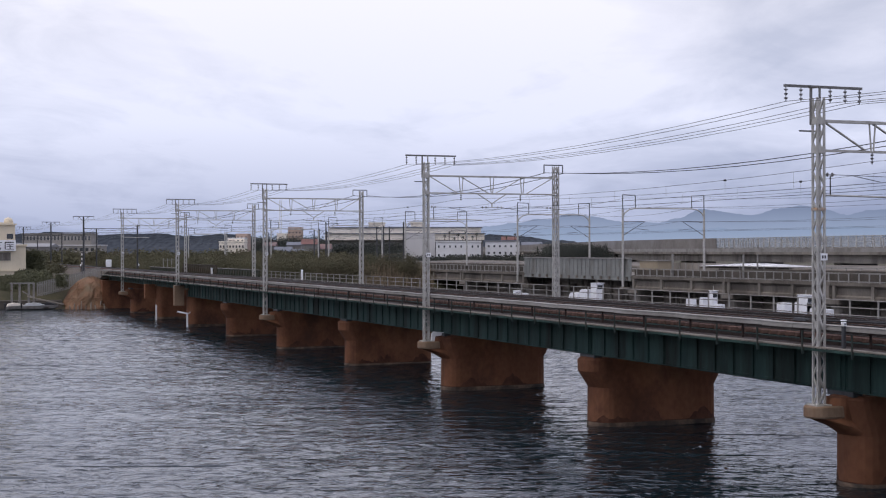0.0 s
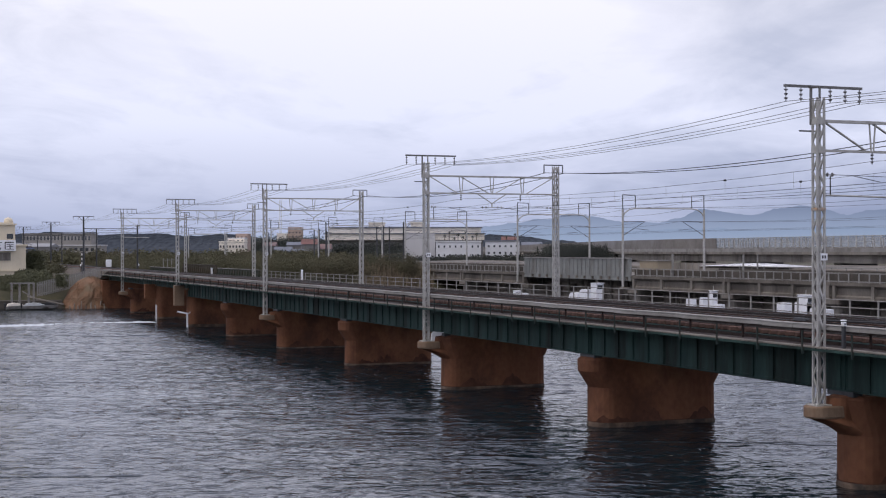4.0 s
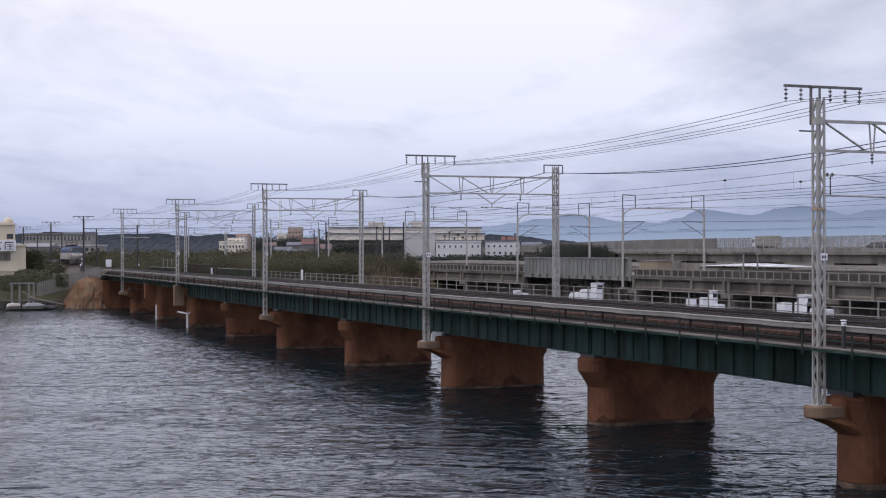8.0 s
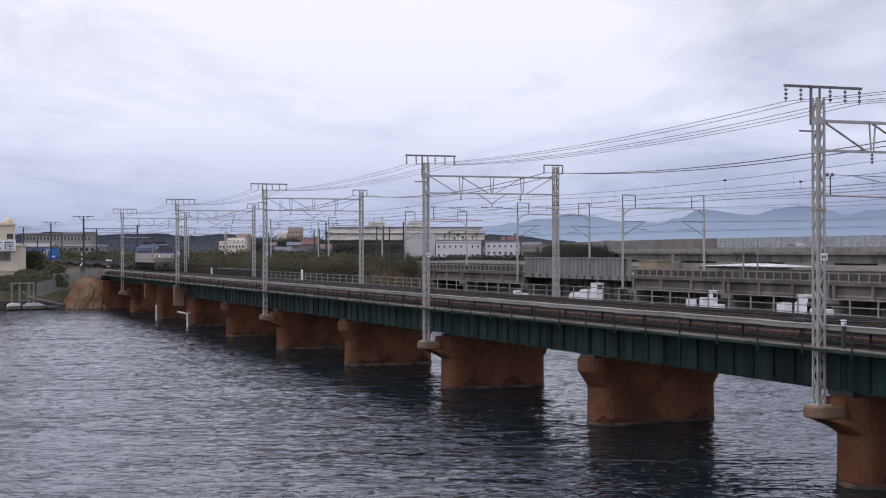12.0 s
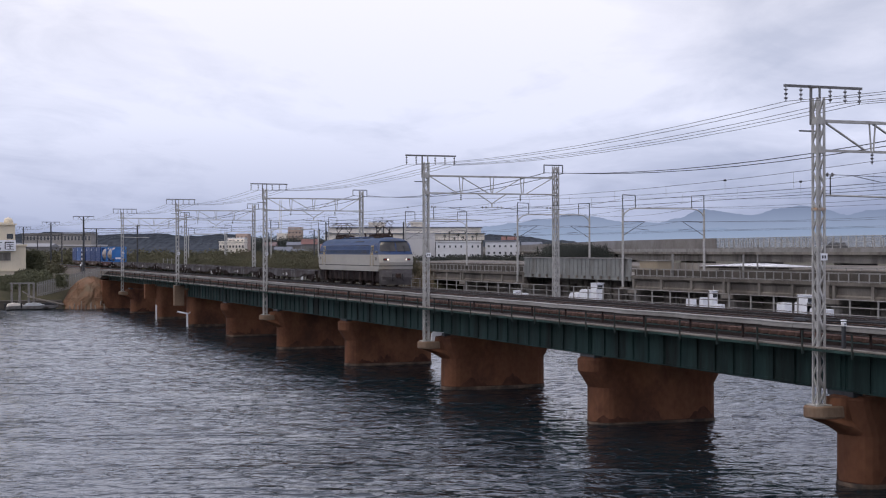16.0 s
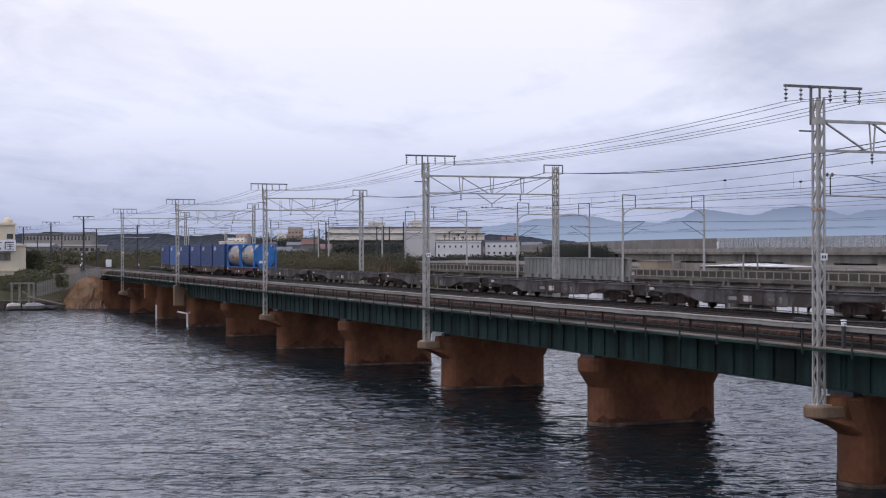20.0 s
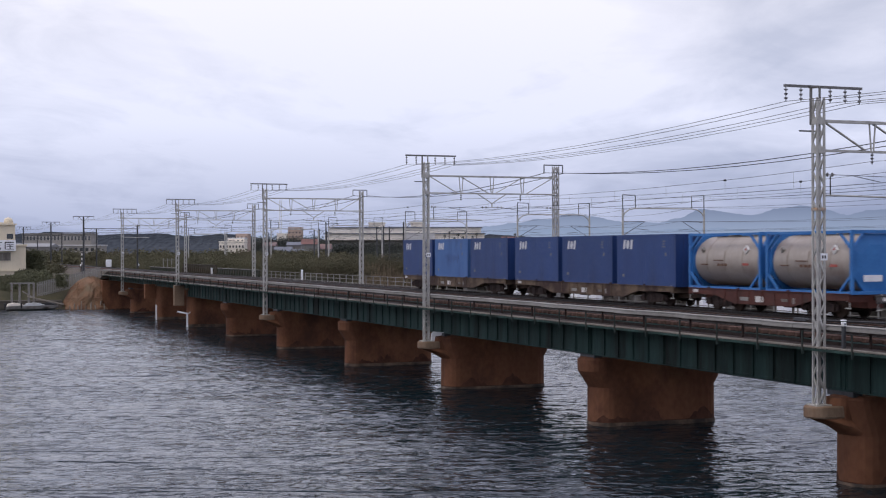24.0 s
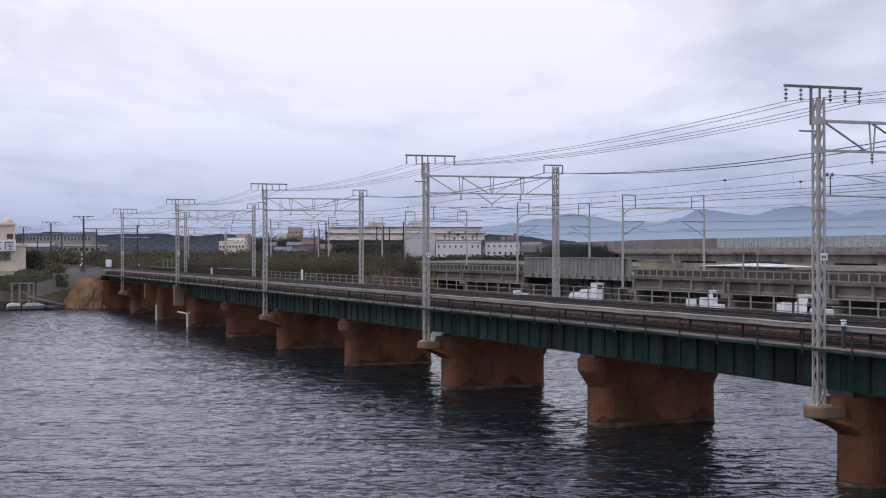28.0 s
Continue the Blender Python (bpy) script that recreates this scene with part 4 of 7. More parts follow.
def bogie(t, x, base=2.1, r=0.41):
    bm = B()
    for y in (-0.93, 0.93):
        h = base / 2
        prism(bm, [(x - h - 0.35, r + 0.12), (x - h - 0.35, r - 0.1), (x - h + 0.3, r - 0.16), (x - 0.45, r - 0.22), (x + 0.45, r - 0.22), (x + h - 0.3, r - 0.16), (x + h + 0.35, r - 0.1), (x + h + 0.35, r + 0.12), (x + 0.6, r + 0.26), (x - 0.6, r + 0.26)], "y", y - 0.07, y + 0.07)
        for e in (-0.14, 0.14):
            tube(bm, (x + e, y * 1.02, r - 0.2), (x + e, y * 1.02, r + 0.2), 0.10, 8)
        for e in (-h, h):
            box(bm, x + e - 0.16, x + e + 0.16, y * 1.06 - 0.09, y * 1.06 + 0.09, r - 0.15, r + 0.16, 0.02)
    box(bm, x - 0.25, x + 0.25, -0.9, 0.9, r - 0.05, r + 0.28)
    part("bogie_frame", bm, BOGIE, t)
    wheelset(t, x - base / 2, r)
    wheelset(t, x + base / 2, r)


def coupler(t, L, z=0.86, start=0.75):
    for s in (-1, 1):
        bm = B()
        bar(bm, (s * (L / 2 - start), 0, z), (s * (L / 2 - 0.18), 0, z), 0.16, 0.18)
        box(bm, min(s * (L / 2 - 0.25), s * (L / 2 + 0.02)), max(s * (L / 2 - 0.25), s * (L / 2 + 0.02)), -0.18, 0.14, z - 0.16, z + 0.16, 0.03)
        part("coupler", bm, BOGIE, t)


def build_flat_wagon(L, paint, label, marks=True, group="freight train wagons"):
    t = thing("container_flat_wagon", label, "flat wagon", group)
    f = L / 2 - 0.75
    dz = 1.0
    for s in (-1, 1):
        bm = B()
        y0, y1 = (1.10, 1.27) if s > 0 else (-1.27, -1.10)
        k = f * 0.62
        prism(bm, [(-f, dz), (-f, dz - 0.24), (-k, dz - 0.28), (-k + 1.6, dz - 0.62), (k - 1.6, dz - 0.62), (k, dz - 0.28), (f, dz - 0.24), (f, dz)], "y", y0, y1)
        sill = part("side_sill", bm, paint, t)
        if marks:
            yo = 1.274 if s > 0 else -1.274
            for x, w, h, zz, m_ in ((-1.75, 0.75, 0.16, 0.46, CONC_PALE), (-0.5, 0.62, 0.26, 0.50, FOAMWHITE), (1.5, 0.45, 0.12, 0.42, CONC_PALE), (2.3, 0.16, 0.26, 0.5, CONC_PALE), (-f + 0.4, 0.45, 0.14, 0.18, FOAMWHITE)):
                bm = B()
                box(bm, x, x + w, min(yo, yo + 0.004 * s), max(yo, yo + 0.004 * s), dz - zz, dz - zz + h)
                part("stencil_mark", bm, m_, sill, "faded pale stencil marks")
        bm = B()
        box(bm, -f, f, *sorted((s * 1.02, s * 1.31)), dz + 0.001, dz + 0.03)
        part("top_flange", bm, paint, sill)
        bm = B()
        box(bm, -0.03, 0.03, *sorted((s * 1.272, s * 1.30)), dz - 0.56, dz)
        rib = mesh_of("web_rib", bm, paint)
        for k in range(7):
            part("web_rib", rib, paint, sill, at=pose(k - 3.0, 0, 0))
    bm = B()
    box(bm, -f, f, -0.35, 0.35, dz - 0.55, dz - 0.06)
    for i in range(9):
        x = -f + 0.1 + i * (2 * f - 0.2) / 8
        box(bm, x - 0.07, x + 0.07, -1.1, 1.1, dz - 0.22, dz - 0.01)
    part("centre_sill", bm, paint, t)
    for s in (-1, 1):
        bm = B()
        x0 = s * f
        box(bm, min(x0, x0 - 0.12 * s), max(x0, x0 - 0.12 * s), -1.27, 1.27, dz - 0.3, dz + 0.02)
        part("headstock", bm, paint, t)
        for yy in (-1.22, 1.22):
            bm = B()
            tube(bm, (x0 - 0.25 * s, yy, dz - 0.3), (x0 - 0.25 * s, yy, dz + 0.08), 0.02)
            tube(bm, (x0 - 0.05 * s, yy, dz - 0.55), (x0 - 0.05 * s, yy, dz - 0.2), 0.02)
            bar(bm, (x0 - 0.28 * s, yy, dz - 0.55), (x0 + 0.02 * s, yy, dz - 0.55), 0.05)
            part("grab_rail", bm, GALV, t, "grey grab rail with a step")
    bm = B()
    box(bm, -0.09, 0.09, -0.08, 0.08, 0, 0.10, 0.02)
    lock = mesh_of("container_lock", bm, BOGIE)
    for x in (-0.32, -0.14, 0.14, 0.32):
        for yy in (-1.2, 1.2):
            part("container_lock", lock, BOGIE, t, at=pose(x * L, yy, dz))
    for x in (-1.6, 1.0):
        bm = B()
        tube(bm, (x, -0.75, dz - 0.52), (x + 1.1, -0.75, dz - 0.52), 0.17, 10)
        part("air_tank", bm, BOGIE, t)
    bm = B()
    box(bm, -0.5, 0.5, 0.5, 1.0, dz - 0.66, dz - 0.25)
    part("brake_box", bm, BOGIE, t)
    for s in (-1, 1):
        bogie(t, s * (L / 2 - 3.15), 1.9)
    coupler(t, L)
    return t


def build_container(paint, label, streaks=False):
    """20-foot dry box; origin at the middle of its floor."""
    t = thing("freight_container", label, "container", "blue freight containers")
    L, W, H = 6.058, 2.438, 2.591
    bm = B()
    # shallow trapezoid ribs on both sides and the ends
    n = 24
    for s in (-1, 1):
        y_out, y_in = s * (W / 2 - 0.008), s * (W / 2 - 0.017)
        pts = []
        a, b = -L / 2 + 0.15, L / 2 - 0.15
        st = (b - a) / n
        for k in range(n):
            x = a + k * st
            pts += [(x, y_out), (x + st * 0.62, y_out), (x + st * 0.72, y_in), (x + st * 0.9, y_in)]
        pts.append((b, y_out))
        lo = [bm.verts.new((p[0], p[1], 0.14)) for p in pts]
        hi = [bm.verts.new((p[0], p[1], H - 0.1)) for p in pts]
        for k in range(len(pts) - 1):
            bm.faces.new((lo[k], lo[k + 1], hi[k + 1], hi[k]))
    box(bm, -L / 2 + 0.03, L / 2 - 0.03, -W / 2 + 0.03, W / 2 - 0.03, 0.1, H - 0.02)
    body = part("body", bm, paint, t)
    bm = B()
    for s in (-1, 1):
        for e in (-1, 1):
            box(bm, *sorted((e * L / 2, e * (L / 2 - 0.15))), *sorted((s * W / 2, s * (W / 2 - 0.15))), 0, H)
        box(bm, -L / 2, L / 2, *sorted((s * W / 2, s * (W / 2 - 0.06))), 0.002, 0.15)
        box(bm, -L / 2, L / 2, *sorted((s * W / 2, s * (W / 2 - 0.06))), H - 0.11, H - 0.002)
    for e in (-1, 1):
        box(bm, *sorted((e * L / 2, e * (L / 2 - 0.1))), -W / 2 + 0.15, W / 2 - 0.15, 0.003, 0.15)
        box(bm, *sorted((e * L / 2, e * (L / 2 - 0.1))), -W / 2 + 0.15, W / 2 - 0.15, H - 0.13, H - 0.003)
    part("corner_frame", bm, paint, t)
    for s in (-1, 1):
        bm = B()
        box(bm, *sorted((L / 2 - 0.03, L / 2 - 0.005)), *sorted((s * 0.01, s * (W / 2 - 0.16))), 0.16, H - 0.14)
        door = part("door", bm, paint, t)
        for q in (0.32, 0.78):
            bm = B()
            tube(bm, (L / 2 + 0.012, s * q, 0.12), (L / 2 + 0.012, s * q, H - 0.08), 0.018)
            for z in (0.5, 1.2, 2.1):
                box(bm, L / 2 - 0.006, L / 2 + 0.03, s * q - 0.05, s * q + 0.05, z - 0.03, z + 0.03)
            part("locking_bar", bm, paint, door)
    yo = -W / 2 + 0.004
    # plain white emblem high at the rear end of the side: two slanted bars with a solid oval between
    oval = [(-1.84 + 0.16 * math.cos(a) + 0.04 * math.sin(a), 2.09 + 0.23 * math.sin(a)) for a in [k * math.tau / 14 for k in range(14)]]
    strokes = ([(-2.36, 1.86), (-2.16, 1.86), (-2.06, 2.34), (-2.26, 2.34)], oval, [(-1.60, 1.86), (-1.40, 1.86), (-1.30, 2.34), (-1.50, 2.34)])
    for outline in strokes:
        bm = B()
        prism(bm, outline, "y", yo - 0.012, yo)
        part("side_emblem", bm, EMBLEM, body, "plain white emblem stroke")
    if streaks:
        for k in range(11):
            bm = B()
            x = -1.0 + k * 0.24
            h = 0.25 + 0.28 * abs(math.sin(k * 1.9))
            box(bm, x, x + 0.07, yo - 0.006, yo - 0.001, 1.52 - h, 1.52 + 0.05 * math.sin(k * 3.1))
            part("grime_streak", bm, BLUE_BOX, body, "dark run of grime")
    for x0, x1, z0, z1 in ((1.72, 2.02, 2.22, 2.28), (1.72, 1.96, 2.08, 2.14), (1.72, 2.02, 1.94, 2.0), (2.0, 2.12, 1.5, 1.72), (-2.42, -2.22, 0.42, 0.62)):
        bm = B()
        box(bm, x0, x1, yo - 0.012, yo, z0, z0 + (z1 - z0) * 0.75)
        part("data_mark", bm, CONC_PALE, body, "small pale data mark")
    return t


MARK_BROWN = mat("faded_brown_mark", (0.10, 0.05, 0.035), (0.16, 0.09, 0.06), 9, 0.8)
MARK_RED = mat("faded_red_mark", (0.28, 0.06, 0.05), (0.36, 0.10, 0.08), 9, 0.8)
FOAMWHITE = mat("dull_white_plate", (0.50, 0.48, 0.46), (0.60, 0.58, 0.56), 6, 0.7)


def build_tank(label):
    """20-foot tank container with its frame; origin at the middle of its floor."""
    t = thing("tank_container", label, "tank container", "tank containers")
    L, W, H = 6.058, 2.438, 2.591
    c = 0.13
    bm = B()
    for sx in (-1, 1):
        for sy in (-1, 1):
            box(bm, *sorted((sx * L / 2, sx * (L / 2 - c))), *sorted((sy * W / 2, sy * (W / 2 - c))), 0, H)
        for z in (0.07, H - 0.07):
            box(bm, *sorted((sx * L / 2, sx * (L / 2 - c))), -W / 2 + c, W / 2 - c, z - 0.066, z + 0.066)
    for sy in (-1, 1):
        for z in (0.07, H - 0.07):
            box(bm, -L / 2 + c, L / 2 - c, *sorted((sy * W / 2, sy * (W / 2 - 0.09))), z - 0.05, z + 0.05)
        for sx in (-1, 1):
            y = sy * (W / 2 - 0.06)
            bar(bm, (sx * (L / 2 - 0.1), y, H - 0.75), (sx * (L / 2 - 0.85), y, H - 0.1), 0.09)
            bar(bm, (sx * (L / 2 - 0.1), y, 0.75), (sx * (L / 2 - 0.85), y, 0.1), 0.09)
    part("frame", bm, BLUE_TANK, t)
    # end ring: eight-sided collar that fills most of each end
    for sx in (-1, 1):
        bm = B()
        w, h = W / 2 - 0.12, H / 2 - 0.12
        octo = [(w, h * 0.45), (w * 0.5, h), (-w * 0.5, h), (-w, h * 0.45), (-w, -h * 0.45), (-w * 0.5, -h), (w * 0.5, -h), (w, -h * 0.45)]
        loft(bm, [[(sx * (L / 2 - 0.26), y, H / 2 + z) for y, z in octo], [(sx * (L / 2 - 0.12), y * 0.98, H / 2 + z * 0.98) for y, z in octo], [(sx * (L / 2 - 0.05), y * 0.6, H / 2 + z * 0.6) for y, z in octo]])
        part("end_shell", bm, BLUE_TANK, t, "blue dished end of the tank")
    bm = B()
    rings = []
    prof = [(-2.86, 0.6), (-2.80, 0.95), (-2.66, 1.08), (-2.45, 1.15), (2.45, 1.15), (2.66, 1.08), (2.80, 0.95), (2.86, 0.6)]
    for x, r in prof:
        rings.append([(x, r * math.cos(a * math.tau / 32), H / 2 + r * math.sin(a * math.tau / 32)) for a in range(32)])
    loft(bm, rings)
    shell = part("shell", bm, TANK, t, "beige clad tank barrel", smooth=True)
    for x in (-1.5, 0.0, 1.5):
        bm = B()
        for k in range(32):
            a, b = k * math.tau / 32, (k + 1) * math.tau / 32
            bar(bm, (x, 1.156 * math.cos(a), H / 2 + 1.156 * math.sin(a)), (x, 1.156 * math.cos(b), H / 2 + 1.156 * math.sin(b)), 0.05, 0.006)
        part("band", bm, TANK, shell)
    for x, w, z, h, m_ in ((-0.9, 0.8, 1.30, 0.05, MARK_BROWN), (-0.6, 0.22, 1.06, 0.12, MARK_BROWN), (-0.3, 0.5, 1.06, 0.12, MARK_BROWN), (1.5, 0.5, 1.10, 0.10, MARK_RED), (-2.0, 0.6, 1.10, 0.06, MARK_BROWN)):
        bm = B()
        zz = z - H / 2
        box(bm, x, x + w, -math.sqrt(1.165 ** 2 - zz * zz) - 0.012, -math.sqrt(1.165 ** 2 - zz * zz) + 0.02, z, z + h)
        part("data_mark", bm, m_, shell, "small faded data mark")
    zz = 1.62 - H / 2
    yq = -math.sqrt(1.165 ** 2 - zz * zz) - 0.01
    for x, r, m_, m2 in ((-1.95, 0.13, CONC_PALE, MARK_BROWN), (1.75, 0.20, FOAMWHITE, MARK_RED)):
        bm = B()
        prism(bm, [(x, 1.80 - r), (x + r, 1.80), (x, 1.80 + r), (x - r, 1.80)], "y", yq, yq + 0.12)
        hp = part("hazard_plate", bm, m_, shell, "small diamond-shaped hazard plate")
        bm = B()
        prism(bm, [(x - r * 0.5, 1.78), (x + r * 0.4, 1.78), (x + r * 0.3, 1.80 + r * 0.6), (x - r * 0.1, 1.80 + r * 0.3)], "y", yq - 0.006, yq)
        part("mark", bm, m2, hp)
    bm = B()
    box(bm, -2.5, 2.5, -0.35, 0.35, H - 0.06, H - 0.02)
    for x in (-0.9, 0.9):
        tube(bm, (x, 0, H - 0.16), (x, 0, H - 0.03), 0.3, 12)
    part("top_walkway", bm, GALV, t)
    bm = B()
    box(bm, L / 2 - 0.045, L / 2 - 0.02, -0.62, 0.28, 0.52, 0.78)
    part("end_plate", bm, WHITE, t, "white notice plate")
    return t


def loco_front(z, v):
    """How far the end of the body lies behind its foremost point, at height z and v across (-1 to 1)."""
    prof = ((1.05, 0.24), (1.40, 0.12), (1.9, 0.02), (2.3, 0.10), (2.50, 0.20), (3.55, 0.72), (3.72, 0.95), (3.82, 1.5), (3.9, 2.4))
    for (z0, o0), (z1, o1) in zip(prof, prof[1:]):
        if z <= z1:
            u = max(0.0, (z - z0) / (z1 - z0))
            return o0 + (o1 - o0) * u + 0.34 * abs(v) ** 2.4
    return prof[-1][1] + 0.34 * abs(v) ** 2.4


def loco_half(z):
    prof = ((1.0, 1.38), (2.5, 1.4), (3.2, 1.33), (3.45, 1.22), (3.65, 0.98), (3.8, 0.6), (3.88, 0.1))
    for (z0, o0), (z1, o1) in zip(prof, prof[1:]):
        if z <= z1:
            return o0 + (o1 - o0) * max(0.0, (z - z0) / (z1 - z0))
    return 0.1


def build_loco():
    t = thing("electric_locomotive", "blue and pale grey electric freight locomotive with lit headlamps", "locomotive")
    E = 8.7
    vs = [-1 + k / 6 for k in range(13)]

    def ring(z, grow=0.0):
        hw = loco_half(z) + grow
        fr = [(E - loco_front(z, v) + grow, hw * v, z) for v in vs]
        return fr + [(-p[0], -p[1], z) for p in fr]

    for nm, zs, m_, lab in (("lower_body", (1.36, 1.5, 1.9, 2.2, 2.46), LOCO_CREAM, "pale grey lower body side"),
                            ("upper_body", (2.46, 2.6, 2.9, 3.2, 3.42), LOCO_BLUE, "blue upper body side"),
                            ("roof", (3.42, 3.55, 3.65, 3.75, 3.85), LOCO_ROOF, "grimy blue-grey roof")):
        bm = B()
        loft(bm, [ring(z) for z in zs])
        part(nm, bm, m_, t, lab, smooth=False)
    bm = B()
    loft(bm, [ring(1.60, 0.006), ring(1.66, 0.006)], cap=False)
    part("dark_stripe", bm, BLACK, t)
    bm = B()
    loft(bm, [ring(2.44, 0.007), ring(2.50, 0.007)], cap=False)
    part("waist_band", bm, LOCO_CREAM, t)
    for e in (1, -1):
        # windscreen in two panes with a middle post, and wrap-round corner panes
        for v0, v1 in ((-0.90, -0.03), (0.03, 0.90)):
            bm = B()
            grid = []
            for z in (2.74, 3.0, 3.25, 3.50):
                grid.append([bm.verts.new((e * (E - loco_front(z, v) + 0.02), e * loco_half(z) * v, z + 0.01)) for v in [v0 + (v1 - v0) * k / 6 for k in range(7)]])
            for a, b in zip(grid, grid[1:]):
                for k in range(6):
                    bm.faces.new((a[k], a[k + 1], b[k + 1], b[k]))
            pane = part("windscreen", bm, CAB_GLASS, t)
            bm = B()
            v = v0 + (v1 - v0) * 0.55
            pts = [Vector((e * (E - loco_front(z, v) + 0.04), e * loco_half(z) * v, z)) for z in (2.66, 3.2)]
            bar(bm, pts[0], pts[1], 0.025)
            part("wiper", bm, BLACK, pane)
        bm = B()
        pts = [Vector((e * (E - loco_front(3.53, v) + 0.05), e * loco_half(3.53) * v, 3.54)) for v in vs]
        for a, b in zip(pts, pts[1:]):
            bar(bm, a, b, 0.12, 0.05)
        part("visor", bm, LOCO_ROOF, t)
        for s in (-1, 1):
            bm = B()
            c = (e * (E - loco_front(2.13, 0.62) + 0.02), s * 0.86, 2.13)
            box(bm, *sorted((c[0] + 0.03 * e, c[0] - 0.2 * e)), c[1] - 0.24, c[1] + 0.24, 2.05, 2.21, 0.03)
            bez = part("lamp_box", bm, BLACK, t, "dark lamp recess")
            for q, mt, nm in ((0.11, LAMP_ON if e > 0 else GLASS, "headlamp"), (-0.10, mat_red, "tail_lamp")):
                bm = B()
                yc = c[1] - s * q
                tube(bm, (c[0] + 0.02 * e, yc, 2.13), (c[0] + 0.05 * e, yc, 2.13), 0.05, 14)
                part(nm, bm, mt, bez)
        # front skirt with buffer beam, steps and snow plough
        bm = B()
        sk = [(e * (E - loco_front(1.36, v) - 0.02), 1.36 * v) for v in vs]
        lo = [bm.verts.new((x - 0.14 * e, y * 0.95, 0.17)) for x, y in sk]
        md = [bm.verts.new((x + 0.02 * e, y, 0.75)) for x, y in sk]
        hi = [bm.verts.new((x, y, 1.34)) for x, y in sk]
        for a, b in ((lo, md), (md, hi)):
            for k in range(len(a) - 1):
                bm.faces.new((a[k], a[k + 1], b[k + 1], b[k]))
        bmesh.ops.solidify(bm, geom=bm.faces[:], thickness=0.05)
        part("front_skirt", bm, SKIRT_FRONT, t, "dusty grey front skirt")
        x0 = e * (E - 0.05)
        for s in (-1, 1):
            bm = B()
            bar(bm, (x0, s * 1.0, 0.5), (x0, s * 1.3, 0.5), 0.24, 0.04)
            bar(bm, (x0, s * 1.0, 0.85), (x0, s * 1.3, 0.85), 0.2, 0.04)
            bar(bm, (x0, s * 1.28, 0.45), (x0, s * 1.28, 0.95), 0.04)
            part("step", bm, LOCO_SKIRT, t)
            bm = B()
            tube(bm, (x0 + 0.05 * e, s * 0.95, 1.22), (x0 + 0.05 * e, s * 0.35, 1.22), 0.018)
            part("grab_bar", bm, LOCO_SKIRT, t)
            bm = B()
            tube(bm, (x0 + 0.03 * e, s * 0.4, 1.0), (x0 + 0.1 * e, s * 0.42, 0.45), 0.03)
            part("air_hose", bm, BLACK, t)
        bm = B()
        bar(bm, (e * (E - 0.5), 0, 0.88), (e * 9.0, 0, 0.88), 0.18, 0.2)
        box(bm, *sorted((e * 8.88, e * 9.1)), -0.18, 0.15, 0.7, 1.05, 0.03)
        part("coupler", bm, BOGIE, t)
        for s in (-1, 1):
            # cab side: door with ochre grab rails, window, number panel bars
            y = s * (loco_half(2.3) + 0.012)
            bm = B()
            box(bm, *sorted((e * 6.28, e * 6.88)), *sorted((y, y - 0.02 * s)), 1.42, 2.44, 0.01)
            d = part("cab_door", bm, LOCO_CREAM, t)
            bm = B()
            box(bm, *sorted((e * 6.38, e * 6.78)), *sorted((s * 1.41, s * 1.34)), 2.60, 3.12)
            part("door_pane", bm, GLASS, d)
            bm = B()
            prism(bm, [(s * 1.40, 2.47), (s * 1.425, 2.47), (s * 1.358, 3.22), (s * 1.33, 3.22)], "x", *sorted((e * 6.28, e * 6.88)))
            part("door_surround", bm, OCHRE, d, "ochre-tinted pale door surround")
            for xx in (6.23, 6.93):
                bm = B()
                box(bm, *sorted((e * (xx - 0.04), e * (xx + 0.04))), *sorted((y + 0.004 * s, y + 0.03 * s)), 1.62, 2.42)
                part("grab_rail", bm, OCHRE, d, "ochre grab rail")
            bm = B()
            q = [(e * (E - loco_front(z, 1.0) - a), s * (loco_half(z) + 0.012), z) for z, a in ((2.62, 0.05), (2.62, 1.0), (3.34, 0.6), (3.34, 0.05))]
            bm.faces.new([bm.verts.new(p) for p in q])
            bmesh.ops.solidify(bm, geom=bm.faces[:], thickness=0.02)
            part("cab_window", bm, CAB_GLASS, t)
            bm = B()
            box(bm, *sorted((e * 7.45, e * 7.8)), *sorted((y + 0.004 * s, y + 0.016 * s)), 2.05, 2.3)
            part("marking", bm, CONC, t, "small grey data panel")
    for s in (-1, 1):
        y = s * (loco_half(2.9) + 0.012)
        yl = s * (loco_half(2.7) + 0.012)
        for k in range(9):
            bm = B()
            x = -5.95 + k * 1.325
            box(bm, x, x + 1.25, *sorted((yl, yl - 0.03 * s)), 2.56, 2.86, 0.006)
            g = part("louvre", bm, LOCO_GRILLE, t, "grey ventilation louvre")
            bm = B()
            for q in range(4):
                box(bm, x + 0.05, x + 1.2, *sorted((yl + 0.002 * s, yl + 0.006 * s)), 2.59 + q * 0.065, 2.63 + q * 0.065)
            part("slat", bm, LOCO_ROOF, g)
            ym = s * (loco_half(3.0) + 0.004)
            bm = B()
            box(bm, x, x + 1.25, *sorted((ym, ym - 0.03 * s)), 2.92, 3.13, 0.006)
            part("side_panel", bm, LOCO_BLUE, t, "dull blue upper side panel")
            bm = B()
            yt_ = s * (loco_half(3.2) + 0.012)
            box(bm, x, x + 1.12, *sorted((yt_, yt_ - 0.03 * s)), 3.19, 3.235)
            part("roof_slot", bm, BLACK, t, "dark air slot under the roof edge")
        bm = B()
        box(bm, -7.95, 7.95, *sorted((s * 1.36, s * 1.2)), 1.20, 1.36)
        part("side_sill", bm, LOCO_CREAM, t)
